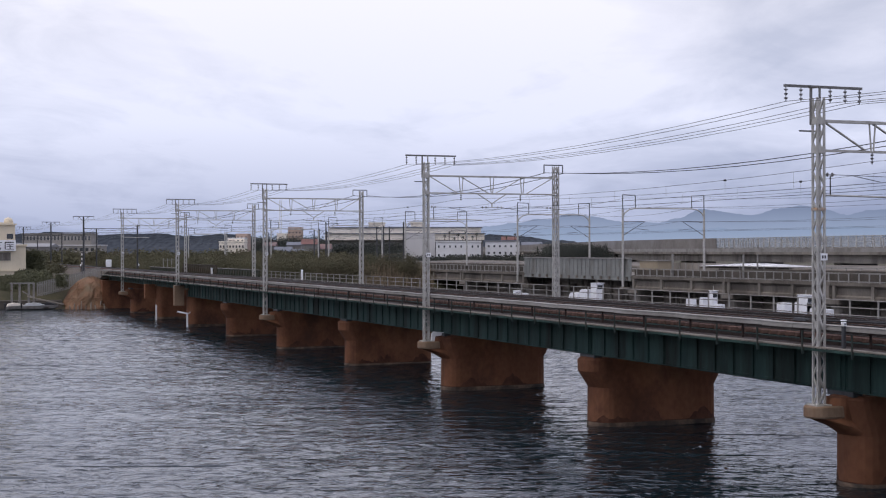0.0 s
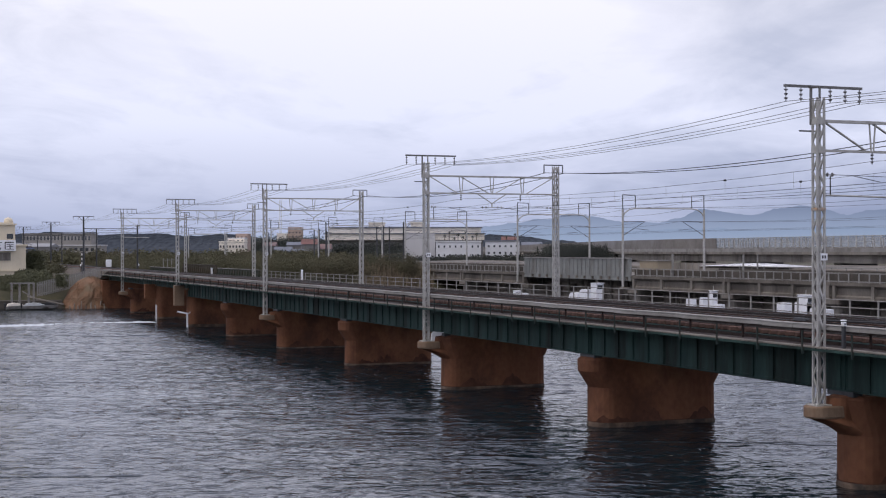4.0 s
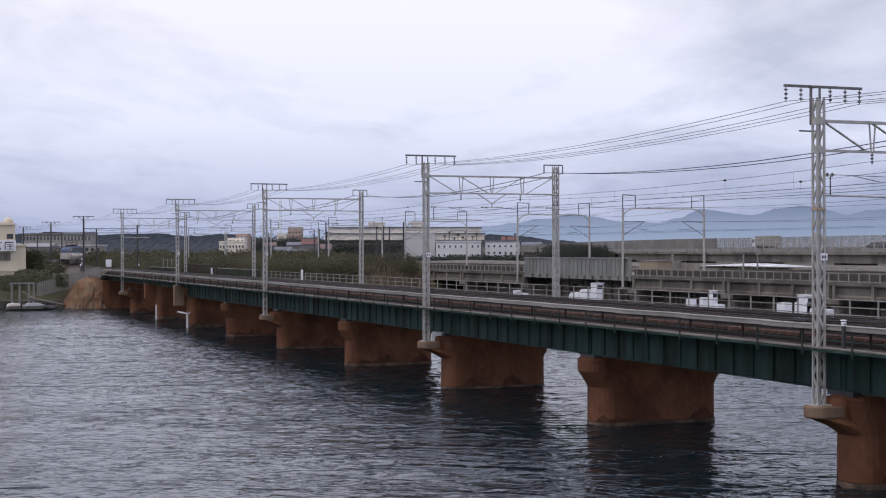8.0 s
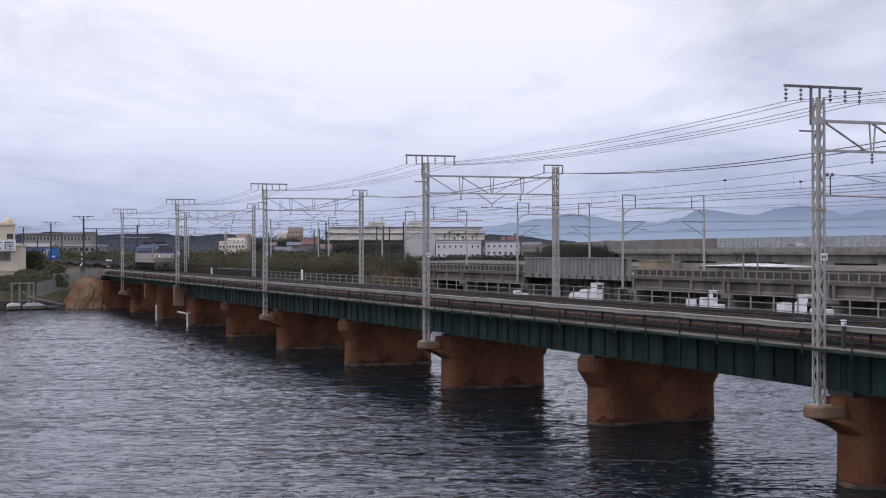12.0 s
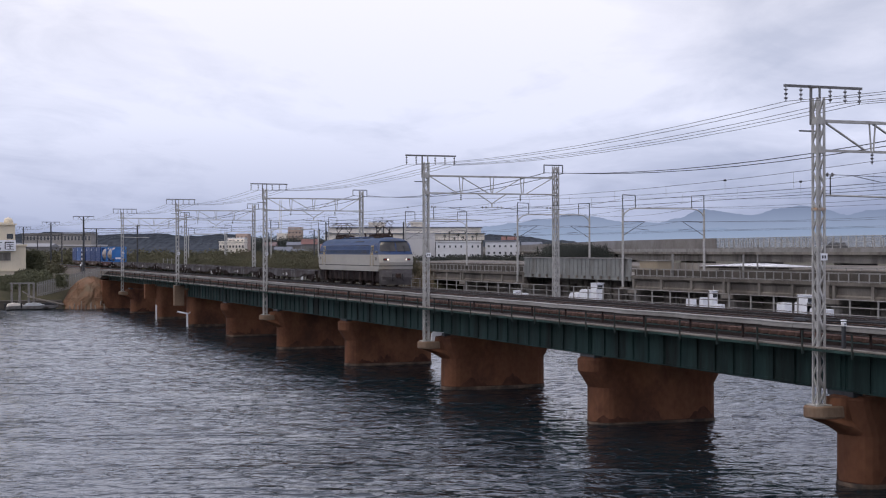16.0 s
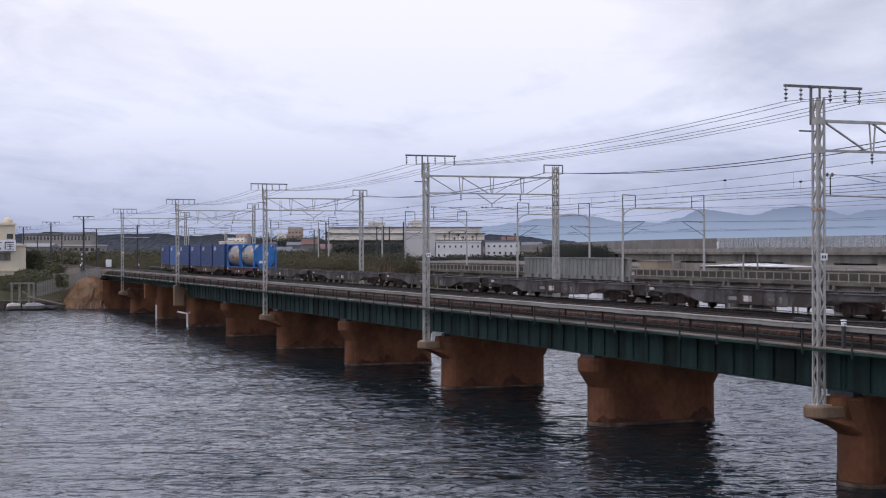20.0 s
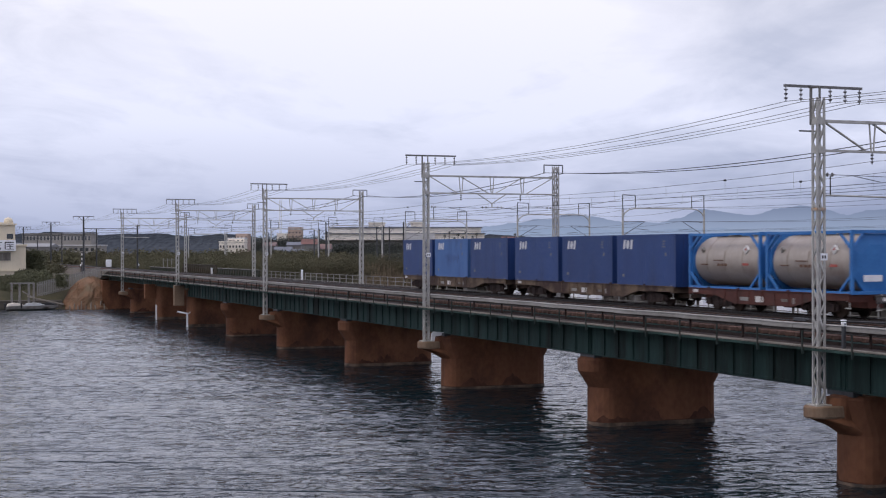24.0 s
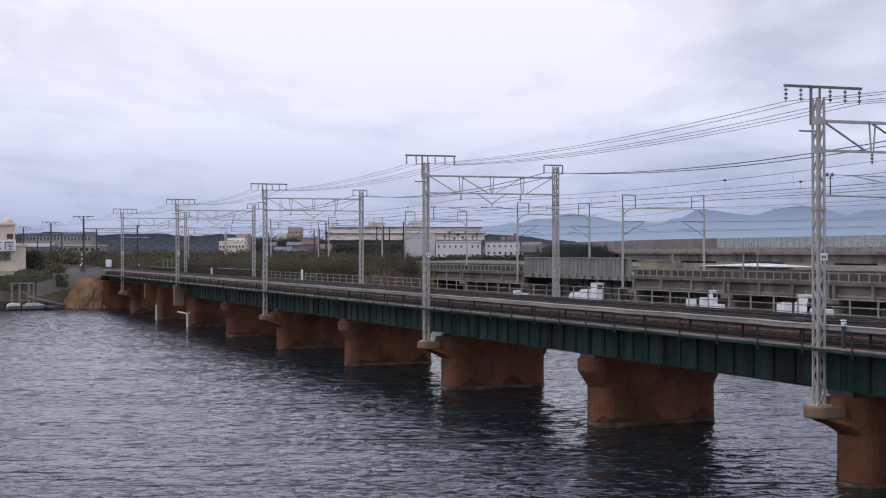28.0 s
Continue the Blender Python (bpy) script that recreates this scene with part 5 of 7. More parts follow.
        for k in range(5):
            bm = B()
            x = -5.9 + k * 2.4
            box(bm, x, x + 2.2, *sorted((s * 1.22, s * 0.7)), 0.42, 1.18, 0.06)
            part("equipment_box", bm, UNDER, t)
        for e in (-1, 1):
            bm = B()
            box(bm, *sorted((e * 7.05, e * 8.0)), *sorted((s * 1.26, s * 0.6)), 0.34, 1.19, 0.05)
            part("cab_step_box", bm, UNDER, t)
    for x in (-5.5, 0.0, 5.5):
        bogie(t, x, 2.6, 0.56)
    bm = B()
    box(bm, -7.9, 7.9, -0.48, 0.48, 0.20, 1.37, 0.03)
    part("underframe", bm, BOGIE, t, "dark underframe")
    for s in (-1, 1):
        for k in range(9):
            bm = B()
            x = -6.6 + k * 1.62
            box(bm, x - 0.13, x + 0.13, *sorted((s * 1.28, s * 1.12)), 0.30 + 0.1 * (k % 2), 1.2, 0.02)
            part("brake_rigging", bm, DUSTY if k % 3 else BOGIE, t)
    for s in (-1, 1):
        bm = B()
        prism(bm, [(s * 1.10, 3.56), (s * 1.17, 3.50), (s * 1.19, 3.52), (s * 1.12, 3.58)], "x", 1.75, 3.75)
        part("roof_slot", bm, BLACK, t, "long dark slot in the roof edge")
    # roof gear
    for x in (-2.6, -0.4, 2.4):
        bm = B()
        box(bm, x - 0.9, x + 0.9, -0.6, 0.6, 3.8, 3.93, 0.04)
        part("roof_box", bm, LOCO_ROOF, t)
    bm = B()
    tube(bm, (-4.4, 0.45, 3.98), (4.4, 0.45, 3.98), 0.02)
    for k in range(9):
        x = -4.4 + k * 1.1
        tube(bm, (x, 0.45, 3.78), (x, 0.45, 3.97), 0.05, 8)
    part("roof_busbar", bm, PORCELAIN, t)
    bm = B()
    tube(bm, (1.6, -0.3, 3.8), (1.6, -0.3, 4.25), 0.09, 8)
    part("lightning_arrester", bm, BOGIE, t)
    for x0, x1, y0, y1, z1 in ((-2.9, -1.9, -0.6, -0.1, 4.08), (1.9, 2.6, -0.1, 0.5, 4.15)):
        bm = B()
        box(bm, x0, x1, y0, y1, 3.84, z1, 0.03)
        part("roof_gear", bm, BOGIE, t)
    for x in (-5.33, 5.33):
        bm = B()
        for xx in (-0.55, 0.55):
            bar(bm, (x + xx, -0.6, 4.10), (x + xx, 0.6, 4.10), 0.06)
            for yy in (-0.5, 0.5):
                tube(bm, (x + xx, yy, 3.72), (x + xx, yy, 4.10), 0.07, 8)
        for yy in (-0.5, 0.5):
            bar(bm, (x - 0.6, yy, 4.10), (x + 0.6, yy, 4.10), 0.06)
            tube(bm, (x - 0.35, yy * 0.6, 4.12), (x + 0.35, yy * 0.6, 4.12), 0.07, 8)
        p = part("pantograph", bm, BOGIE, t, "raised diamond pantograph")
        for sx in (-1, 1):
            for yy in (-0.5, 0.5):
                bm = B()
                tube(bm, (x - sx * 0.42, yy, 4.14), (x + sx * 0.82, yy * 0.9, 4.68), 0.028)
                part("lower_arm", bm, BOGIE, p)
                bm = B()
                tube(bm, (x + sx * 0.82, yy * 0.9, 4.68), (x + sx * 0.16, yy * 0.55, 5.10), 0.022)
                part("upper_arm", bm, BOGIE, p)
            bm = B()
            tube(bm, (x + sx * 0.82, -0.45, 4.68), (x + sx * 0.82, 0.45, 4.68), 0.022)
            part("elbow_bar", bm, BOGIE, p)
            bm = B()
            tube(bm, (x + sx * 0.82, -0.45, 4.68), (x + sx * 0.16, 0.28, 5.10), 0.015)
            part("cross_stay", bm, BOGIE, p)
        bm = B()
        box(bm, x - 0.75, x + 0.75, -0.55, 0.55, 3.78, 3.98, 0.04)
        box(bm, x - 0.95, x - 0.6, -0.35, 0.35, 3.8, 4.2, 0.04)
        box(bm, x + 0.45, x + 1.1, -0.4, 0.1, 3.8, 4.08, 0.04)
        part("roof_box", bm, BOGIE, t, "dark equipment under the pantograph")
        bm = B()
        for sx in (-0.2, 0.2):
            bar(bm, (x + sx, -0.6, 5.16), (x + sx, 0.6, 5.16), 0.05, 0.035)
            for sy in (-1, 1):
                bar(bm, (x + sx, 0.6 * sy, 5.16), (x + sx, 0.88 * sy, 4.98), 0.03)
        bar(bm, (x - 0.2, -0.3, 5.12), (x + 0.2, -0.3, 5.12), 0.03)
        bar(bm, (x - 0.2, 0.3, 5.12), (x + 0.2, 0.3, 5.12), 0.03)
        part("head", bm, BOGIE, p)
    return t


mat_red = mat("red_lamp_glass", (0.30, 0.02, 0.02), (0.42, 0.04, 0.035), 5, 0.2)
loco = build_loco()
TRAIN = [(loco, 9.68)]                      # (thing, distance of its middle behind the front coupler)
empty0 = build_flat_wagon(20.4, CAR_GREY, "empty dark grey container flat wagon with a fish-belly sill", group="empty freight wagons")
for k in range(6):
    w = empty0 if k == 0 else copy_thing(empty0, Matrix.Identity(4))
    TRAIN.append((w, 18.9 + 10.2 + 20.4 * k))
tank_car = build_flat_wagon(13.9, CAR_RED, "short red-brown flat wagon carrying two tank containers")
TRAIN.append((tank_car, 148.45))
box_car = build_flat_wagon(20.4, CAR_BROWN, "grimy brown flat wagon carrying three blue containers")
TRAIN += [(box_car, 165.6), (copy_thing(box_car, Matrix.Identity(4)), 186.0)]
tank0 = build_tank("beige tank container in a bright blue frame on a flat wagon")
TRAIN += [(tank0, 148.45 - 3.25), (copy_thing(tank0, Matrix.Identity(4)), 148.45 + 3.25)]
box0 = build_container(BLUE_BOX, "deep blue ribbed freight container with a plain white emblem")
faded = build_container(BLUE_PALE, "faded lighter blue freight container with runs of grime", True)
n_box = 0
for mid in (165.6, 186.0):
    for k in range(3):
        d = mid + (k - 1) * 6.6
        if mid > 170 and k == 1:
            c = faded
        else:
            c = box0 if n_box == 0 else copy_thing(box0, Matrix.Identity(4))
            n_box += 1
        TRAIN.append((c, d))


def train_front(t):
    """Where the front coupler is at t seconds."""
    return -80.9 + 24.85 * (t - 17) + 0.0125 * (t - 17) ** 2

# ---- distance ----
CY, SY = math.cos(0.3672), math.sin(0.3672)


def afar(d, s, z=0.0):
    """A place d metres ahead along the line of sight and s metres to its right."""
    return (-CY * d + SY * s, SY * d + CY * s, z)


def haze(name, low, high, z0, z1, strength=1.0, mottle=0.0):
    """Distant land as plain glowing backdrop; the air's haze is painted in its colours."""
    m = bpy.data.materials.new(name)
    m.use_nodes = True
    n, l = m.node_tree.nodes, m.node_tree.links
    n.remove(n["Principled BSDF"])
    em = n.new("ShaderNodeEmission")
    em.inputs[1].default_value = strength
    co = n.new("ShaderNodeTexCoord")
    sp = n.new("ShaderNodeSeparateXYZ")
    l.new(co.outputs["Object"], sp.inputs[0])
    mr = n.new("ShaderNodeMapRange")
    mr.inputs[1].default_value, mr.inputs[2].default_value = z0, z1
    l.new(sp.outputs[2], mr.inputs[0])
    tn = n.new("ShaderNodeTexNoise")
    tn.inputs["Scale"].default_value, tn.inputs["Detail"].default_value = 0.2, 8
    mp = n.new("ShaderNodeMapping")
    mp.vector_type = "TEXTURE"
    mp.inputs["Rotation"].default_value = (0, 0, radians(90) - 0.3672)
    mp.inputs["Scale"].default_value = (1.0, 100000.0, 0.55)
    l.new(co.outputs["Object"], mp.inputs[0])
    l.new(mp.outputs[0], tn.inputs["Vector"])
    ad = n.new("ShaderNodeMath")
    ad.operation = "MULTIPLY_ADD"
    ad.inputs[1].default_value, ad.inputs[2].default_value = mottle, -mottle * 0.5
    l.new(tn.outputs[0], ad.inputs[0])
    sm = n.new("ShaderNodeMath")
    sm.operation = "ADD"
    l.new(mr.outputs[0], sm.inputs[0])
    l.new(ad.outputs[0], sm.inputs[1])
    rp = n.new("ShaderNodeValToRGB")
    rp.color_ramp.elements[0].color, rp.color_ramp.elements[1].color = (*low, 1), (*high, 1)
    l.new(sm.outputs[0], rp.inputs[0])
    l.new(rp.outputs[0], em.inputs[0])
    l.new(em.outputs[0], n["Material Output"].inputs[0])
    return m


def ridge(name, d, pts, material, label, rough=1.0, step=4.0, base=-5.0, seed=1):
    """A hill range at distance d; pts are (side, height) of its skyline."""
    bm = B()
    rows = []
    s, k = pts[0][0], 0
    while s <= pts[-1][0]:
        while k < len(pts) - 2 and pts[k + 1][0] < s:
            k += 1
        (s0, h0), (s1, h1) = pts[k], pts[k + 1]
        u = (s - s0) / (s1 - s0)
        u = u * u * (3 - 2 * u)
        h = h0 + (h1 - h0) * u + rough * (noise.noise((s * 0.02, seed, 0)) * 2 + noise.noise((s * 0.11, seed, 3)))
        col = []
        for q, back in ((0.0, 0), (0.45, 0.06), (0.8, 0.12), (1.0, 0.18), (0.9, 0.30)):
            col.append(bm.verts.new(afar(d * (1 + back), s * (1 + back), base + (h - base) * q * (1 + back * 0.2))))
        rows.append(col)
        s += step
    for a, b in zip(rows, rows[1:]):
        for i in range(4):
            bm.faces.new((a[i], b[i], b[i + 1], a[i + 1]))
    return single(name, bm, material, label, "backdrop", "", "structure", smooth=True)


# both ranges glow, painted paler towards the foot for haze
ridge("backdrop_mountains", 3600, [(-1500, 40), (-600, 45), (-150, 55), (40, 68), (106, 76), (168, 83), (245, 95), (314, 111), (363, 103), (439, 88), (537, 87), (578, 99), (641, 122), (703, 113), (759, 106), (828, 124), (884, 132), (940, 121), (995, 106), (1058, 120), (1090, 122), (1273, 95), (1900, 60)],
      haze("painted_haze_mountains", (0.32, 0.39, 0.555), (0.215, 0.265, 0.40), 45, 125, 1.0, 0.25), "pale blue mountains across the lagoon with haze painted into their glow", 3.0, 5, -20, 3)
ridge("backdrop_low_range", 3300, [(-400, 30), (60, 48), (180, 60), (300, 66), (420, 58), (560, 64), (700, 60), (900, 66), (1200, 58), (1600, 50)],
      haze("painted_haze_low_range", (0.335, 0.41, 0.575), (0.255, 0.325, 0.48), 20, 70, 1.0, 0.2), "paler foreland before the mountains with haze painted into its glow", 2.5, 5, -20, 12)
# these hills glow too; the paler foot is painted-in haze
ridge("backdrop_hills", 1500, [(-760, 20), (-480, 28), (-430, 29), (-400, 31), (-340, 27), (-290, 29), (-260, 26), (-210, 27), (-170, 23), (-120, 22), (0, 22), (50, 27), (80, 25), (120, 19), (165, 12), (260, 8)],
      haze("glowing_wooded_hills", (0.078, 0.086, 0.116), (0.034, 0.040, 0.056), 4, 34, 1.0, 2.4), "dark wooded hills that glow, haze painted into their paler foot", 1.7, 2.5, -5, 8)
# upright glowing sheet whose pale colour stands for air over the sea
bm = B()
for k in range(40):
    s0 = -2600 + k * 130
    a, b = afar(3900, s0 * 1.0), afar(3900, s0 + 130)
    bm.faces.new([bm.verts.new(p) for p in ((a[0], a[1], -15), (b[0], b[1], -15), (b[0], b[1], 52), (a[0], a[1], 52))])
single("backdrop_haze", bm, haze("painted_sea_haze", (0.36, 0.43, 0.60), (0.40, 0.47, 0.64), 0, 55), "pale glowing sheet painted as a bank of sea haze", "backdrop", "", "structure")


# ---- leaves and scrub ----
def leaf_cloud(name, clumps, material, label, category, kind="", leaves=260, size=0.22, seed=1, parent=None):
    """Many small leaf faces gathered in uneven clumps (x, y, z, rx, ry, rz)."""
    rng = np.random.default_rng(seed)
    vs = []
    for cx, cy, cz, rx, ry, rz in clumps:
        n = max(30, int(leaves * (rx * ry * rz) ** 0.5))
        d = rng.normal(size=(n, 3))
        d /= np.linalg.norm(d, axis=1, keepdims=True)
        r = rng.random((n, 1)) ** 0.4 * (1 + 0.25 * np.sin(d[:, :1] * 7 + cx) * np.sin(d[:, 1:2] * 6 + cy))
        c = np.array([cx, cy, cz]) + d * r * np.array([rx, ry, rz])
        u = rng.normal(size=(n, 3))
        u /= np.linalg.norm(u, axis=1, keepdims=True)
        w = np.cross(u, rng.normal(size=(n, 3)))
        w /= np.linalg.norm(w, axis=1, keepdims=True)
        s = size * (0.6 + 0.8 * rng.random((n, 1)))
        vs.append(np.stack([c - u * s, c + w * s * 0.55, c + u * s, c - w * s * 0.55], 1).reshape(-1, 3))
    v = np.concatenate(vs).astype(np.float32)
    q = len(v) // 4
    me = bpy.data.meshes.new(name)
    me.vertices.add(len(v))
    me.vertices.foreach_set("co", v.ravel())
    me.loops.add(q * 4)
    me.loops.foreach_set("vertex_index", np.arange(q * 4, dtype=np.int32))
    me.polygons.add(q)
    me.polygons.foreach_set("loop_start", np.arange(0, q * 4, 4, dtype=np.int32))
    me.update(calc_edges=True)
    me.materials.append(material)
    ob = new(name, me)
    if parent is not None:
        ob.parent = parent
        return ob
    return tagged(ob, label, category, "", kind)


rng = random.Random(11)
clumps = []
for k in range(330):
    x = -224.5 - rng.random() ** 1.4 * 110
    y = 43 + rng.random() * 38
    h = 1.6 + rng.random() * 1.9
    clumps.append((x, y, 4.4 + h * 0.45, 1.2 + rng.random() * 1.6, 1.2 + rng.random() * 1.6, h * 0.62))
leaf_cloud("shore_thicket", clumps, LEAF_DRY, "dense brown-green thicket on the shore between the two railways", "thicket", "stuff", 520, 0.095, 3)
clumps = []
for k in range(110):
    x = -262 - rng.random() * 90
    y = 18 + rng.random() * 12.5
    h = 1.3 + rng.random() * 1.6
    clumps.append((x, y, 4.4 + h * 0.4, 1.2 + rng.random(), 1.0 + rng.random(), h * 0.6))
leaf_cloud("trackside_scrub", clumps, LEAF_DRY, "low dry scrub beside the railway on the shore", "scrub", "stuff", 200, 0.17, 4)
clumps = []
for k in range(70):
    clumps.append((-236 - rng.random() * 10, 20.6 + rng.random() * 4.0, 4.2 + rng.random() * 0.7, 1.1, 1.1, 0.8))
leaf_cloud("evergreen_bush", clumps, LEAF, "dark evergreen bushes on the bank beside the house", "bush", "stuff", 300, 0.15, 5)


# ---- shore by the bridge end ----
def build_rock_bank():
    bm = B()
    n, m = 34, 16
    rows = []
    for j in range(m + 1):
        u = j / m
        row = []
        for i in range(n + 1):
            a = radians(-80 + 170 * i / n)
            r = 4.9 * (1 - u ** 2.1) ** 0.66 + 0.5 + noise.noise((i * 0.25, j * 0.3, 2)) * 0.42 + noise.noise((i * 1.1, j * 0.6, 7)) * 0.16
            row.append(bm.verts.new((-224.4 + r * math.cos(a), 29.5 + r * 0.80 * math.sin(a), -0.8 + 5.5 * u)))
        rows.append(row)
    for a, b in zip(rows, rows[1:]):
        for i in range(n):
            bm.faces.new((a[i], a[i + 1], b[i + 1], b[i]))
    bm.faces.new(rows[-1])
    return single("rock_bank", bm, EARTH, "rounded red-brown bank with dry grass at the bridge end", "bank", "", "structure")


build_rock_bank()
BANKGRASS = mat("dry_bank_grass", (0.135, 0.085, 0.046), (0.25, 0.17, 0.10), 0.8, 0.95, 0.0, 0.0, 4)
rs = random.Random(14)
bm = B()
for k in range(2600):
    u, a = rs.random() ** 0.8, radians(-80 + 170 * rs.random())
    r = 4.9 * (1 - u ** 2.1) ** 0.66 + 0.55
    p = Vector((-224.4 + r * math.cos(a), 29.5 + r * 0.8 * math.sin(a), -0.8 + 5.5 * u))
    if p.z < 0.5 or rs.random() > 0.35 + 0.5 * noise.noise(p * 0.6):
        continue
    h, w = 0.25 + 0.4 * rs.random(), 0.03
    tip = p + Vector((math.cos(a) * 0.25 + rs.gauss(0, 0.1), math.sin(a) * 0.2 + rs.gauss(0, 0.1), h * 0.6 - 0.15))
    sd = Vector((-math.sin(a), math.cos(a), 0)) * w
    p -= Vector((math.cos(a), math.sin(a), 0)) * 0.15
    bm.faces.new([bm.verts.new(q) for q in (p - sd, p + sd, tip + sd * 0.2, tip - sd * 0.2)])
single("bank_grass", bm, BANKGRASS, "dry brown grass tufts on the bank", "grass", "", "stuff")


def build_house():
    t = thing("shore_house", "cream rendered house by the water with a roof sign", "house", at=pose(-243, 0, 0))
    bm = B()
    box(bm, -9, 0, 8, 21.8, 3.6, 9.35)
    part("wall", bm, CREAM_WALL, t)
    bm = B()
    box(bm, -8, -0.6, 8, 20.2, 9.35, 12.7)
    part("upper_wall", bm, CREAM_WALL, t)
    bm = B()
    box(bm, -9.2, 0.2, 7.8, 22.0, 9.35, 9.6)
    box(bm, -8.2, -0.4, 7.8, 20.4, 12.7, 12.95)
    part("parapet", bm, CREAM_WALL, t)
    bm = B()
    box(bm, -5, -2.2, 17.6, 20.1, 12.95, 13.15)
    part("roof_box", bm, CREAM_WALL, t)
    sg = B()
    box(sg, 0.25, 0.5, 12.0, 20.2, 8.55, 10.3)
    sign = part("sign_board", sg, WHITE, t, "white roof sign with dark plain strokes")
    bm = B()
    for y0, y1, z0, z1 in ((18.5, 19.9, 9.85, 10.0), (18.5, 18.65, 8.8, 9.85), (18.75, 19.85, 9.5, 9.6), (18.8, 19.8, 9.2, 9.3), (18.7, 19.9, 8.8, 8.9), (19.25, 19.4, 8.8, 9.5),
                           (16.6, 18.1, 9.85, 9.98), (17.25, 17.45, 9.98, 10.15), (16.9, 17.0, 9.3, 9.7), (17.7, 17.8, 9.3, 9.7), (16.9, 17.8, 9.6, 9.7), (16.9, 17.8, 9.3, 9.4), (17.28, 17.42, 8.75, 9.3), (16.8, 16.95, 8.8, 9.1), (17.8, 17.95, 8.8, 9.1)):
        box(bm, 0.5, 0.52, y0, y1, z0, z1)
    part("sign_strokes", bm, BLACK, sign)
    # lower windows are flat grey panels, not dark glass
    for y0, y1, z0, z1 in ((17.0, 19.4, 7.1, 8.25), (12.5, 15.0, 7.1, 8.25)):
        bm = B()
        box(bm, -0.05, 0.03, y0, y1, z0, z1)
        w = part("window", bm, CONC, t, "flat grey window panel")
        bm = B()
        for a in (y0 - 0.06, (y0 + y1) / 2 - 0.03, y1):
            box(bm, 0.0, 0.07, a, a + 0.06, z0, z1)
        box(bm, 0.0, 0.07, y0 - 0.06, y1 + 0.06, z1, z1 + 0.07)
        box(bm, 0.0, 0.14, y0 - 0.1, y1 + 0.1, z0 - 0.08, z0)
        part("window_frame", bm, CONC_PALE, w)
    bm = B()
    box(bm, 0.0, 0.16, 8, 21.86, 5.3, 5.5)
    part("ledge", bm, CREAM_WALL, t)
    bm = B()
    loft(bm, [[(-3.6 + r * math.cos(a), 19.4 + r * math.sin(a), z) for a in [k * math.tau / 16 for k in range(16)]] for r, z in ((0.72, 13.15), (0.72, 13.45), (0.6, 13.75), (0.35, 13.95), (0.12, 14.0))])
    part("water_tank", bm, CREAM_WALL, t)
    bm = B()
    box(bm, -0.62, -0.57, 18.9, 19.9, 10.5, 11.3)
    part("upper_window", bm, GLASS, t)


build_house()


def build_shore_fence():
    t = thing("palisade_fence", "grey steel palisade fence stepping down the bank", "fence")
    a, b = Vector((-224.7, 21.8, 1.7)), Vector((-226.0, 31.0, 3.9))
    n = 36
    bm = B()
    box(bm, -0.03, 0.03, -0.085, 0.085, 0, 2.15)
    pale = mesh_of("pale", bm, CONC_PALE)
    for k in range(n):
        p = a.lerp(b, k / (n - 1))
        part("pale", pale, CONC_PALE, t, at=pose(p.x, p.y, p.z))
    for dz in (0.35, 1.7):
        bm = B()
        bar(bm, a + Vector((-0.06, 0, dz)), b + Vector((-0.06, 0, dz)), 0.05)
        part("rail", bm, GALV, t)


build_shore_fence()


DULLPIPE = mat("dull_pipe", (0.17, 0.16, 0.15), (0.26, 0.25, 0.235), 3, 0.6, 0.2, stain=(0.13, 0.08, 0.05), stain_at=0.62)
WOODGREY = mat("weathered_plank", (0.20, 0.175, 0.145), (0.31, 0.28, 0.24), 2, 0.9, 0.0, 0.2, 20)


def build_jetty():
    t = thing("jetty_frame", "small grey landing stage with a pipe frame", "jetty")
    for x in (-221.6, -219.8):
        for y in (17.8, 18.9, 20.2, 20.9):
            bm = B()
            tube(bm, (x, y, -0.6), (x, y, 3.85), 0.09)
            part("frame_post", bm, DULLPIPE, t)
    bm = B()
    for z in (3.85,):
        for x in (-221.6, -219.8):
            bar(bm, (x, 17.6, z), (x, 21.0, z), 0.16)
        for y in (17.8, 20.9):
            bar(bm, (-221.6, y, z), (-219.8, y, z), 0.12)
    bar(bm, (-219.8, 19.2, 2.7), (-219.6, 21.4, 1.4), 0.14)
    part("frame_beam", bm, DULLPIPE, t)
    bm = B()
    box(bm, -222, -219.6, 17.4, 22.4, 0.45, 0.6)
    part("deck", bm, BARK, t)
    bm = B()
    bar(bm, (-219.7, 19.9, 1.95), (-219.3, 25.0, 0.75), 0.7, 0.16)
    part("gangway", bm, WOODGREY, t)


build_jetty()
rs = random.Random(8)
for k in range(9):
    t = thing("stake", "weathered wooden stake at the foot of the bank", "stake", "stakes by the bank", at=pose(-219.3 + rs.random() * 0.8, 25.6 + k * 0.62 + rs.random() * 0.3, 0, rs.gauss(0, 7), rs.gauss(0, 7), 0))
    bm = B()
    tube(bm, (0, 0, -0.7), (0, 0, 0.5 + rs.random() * 0.7), 0.10, 7, 0.08)
    part("shaft", bm, WOODGREY, t)


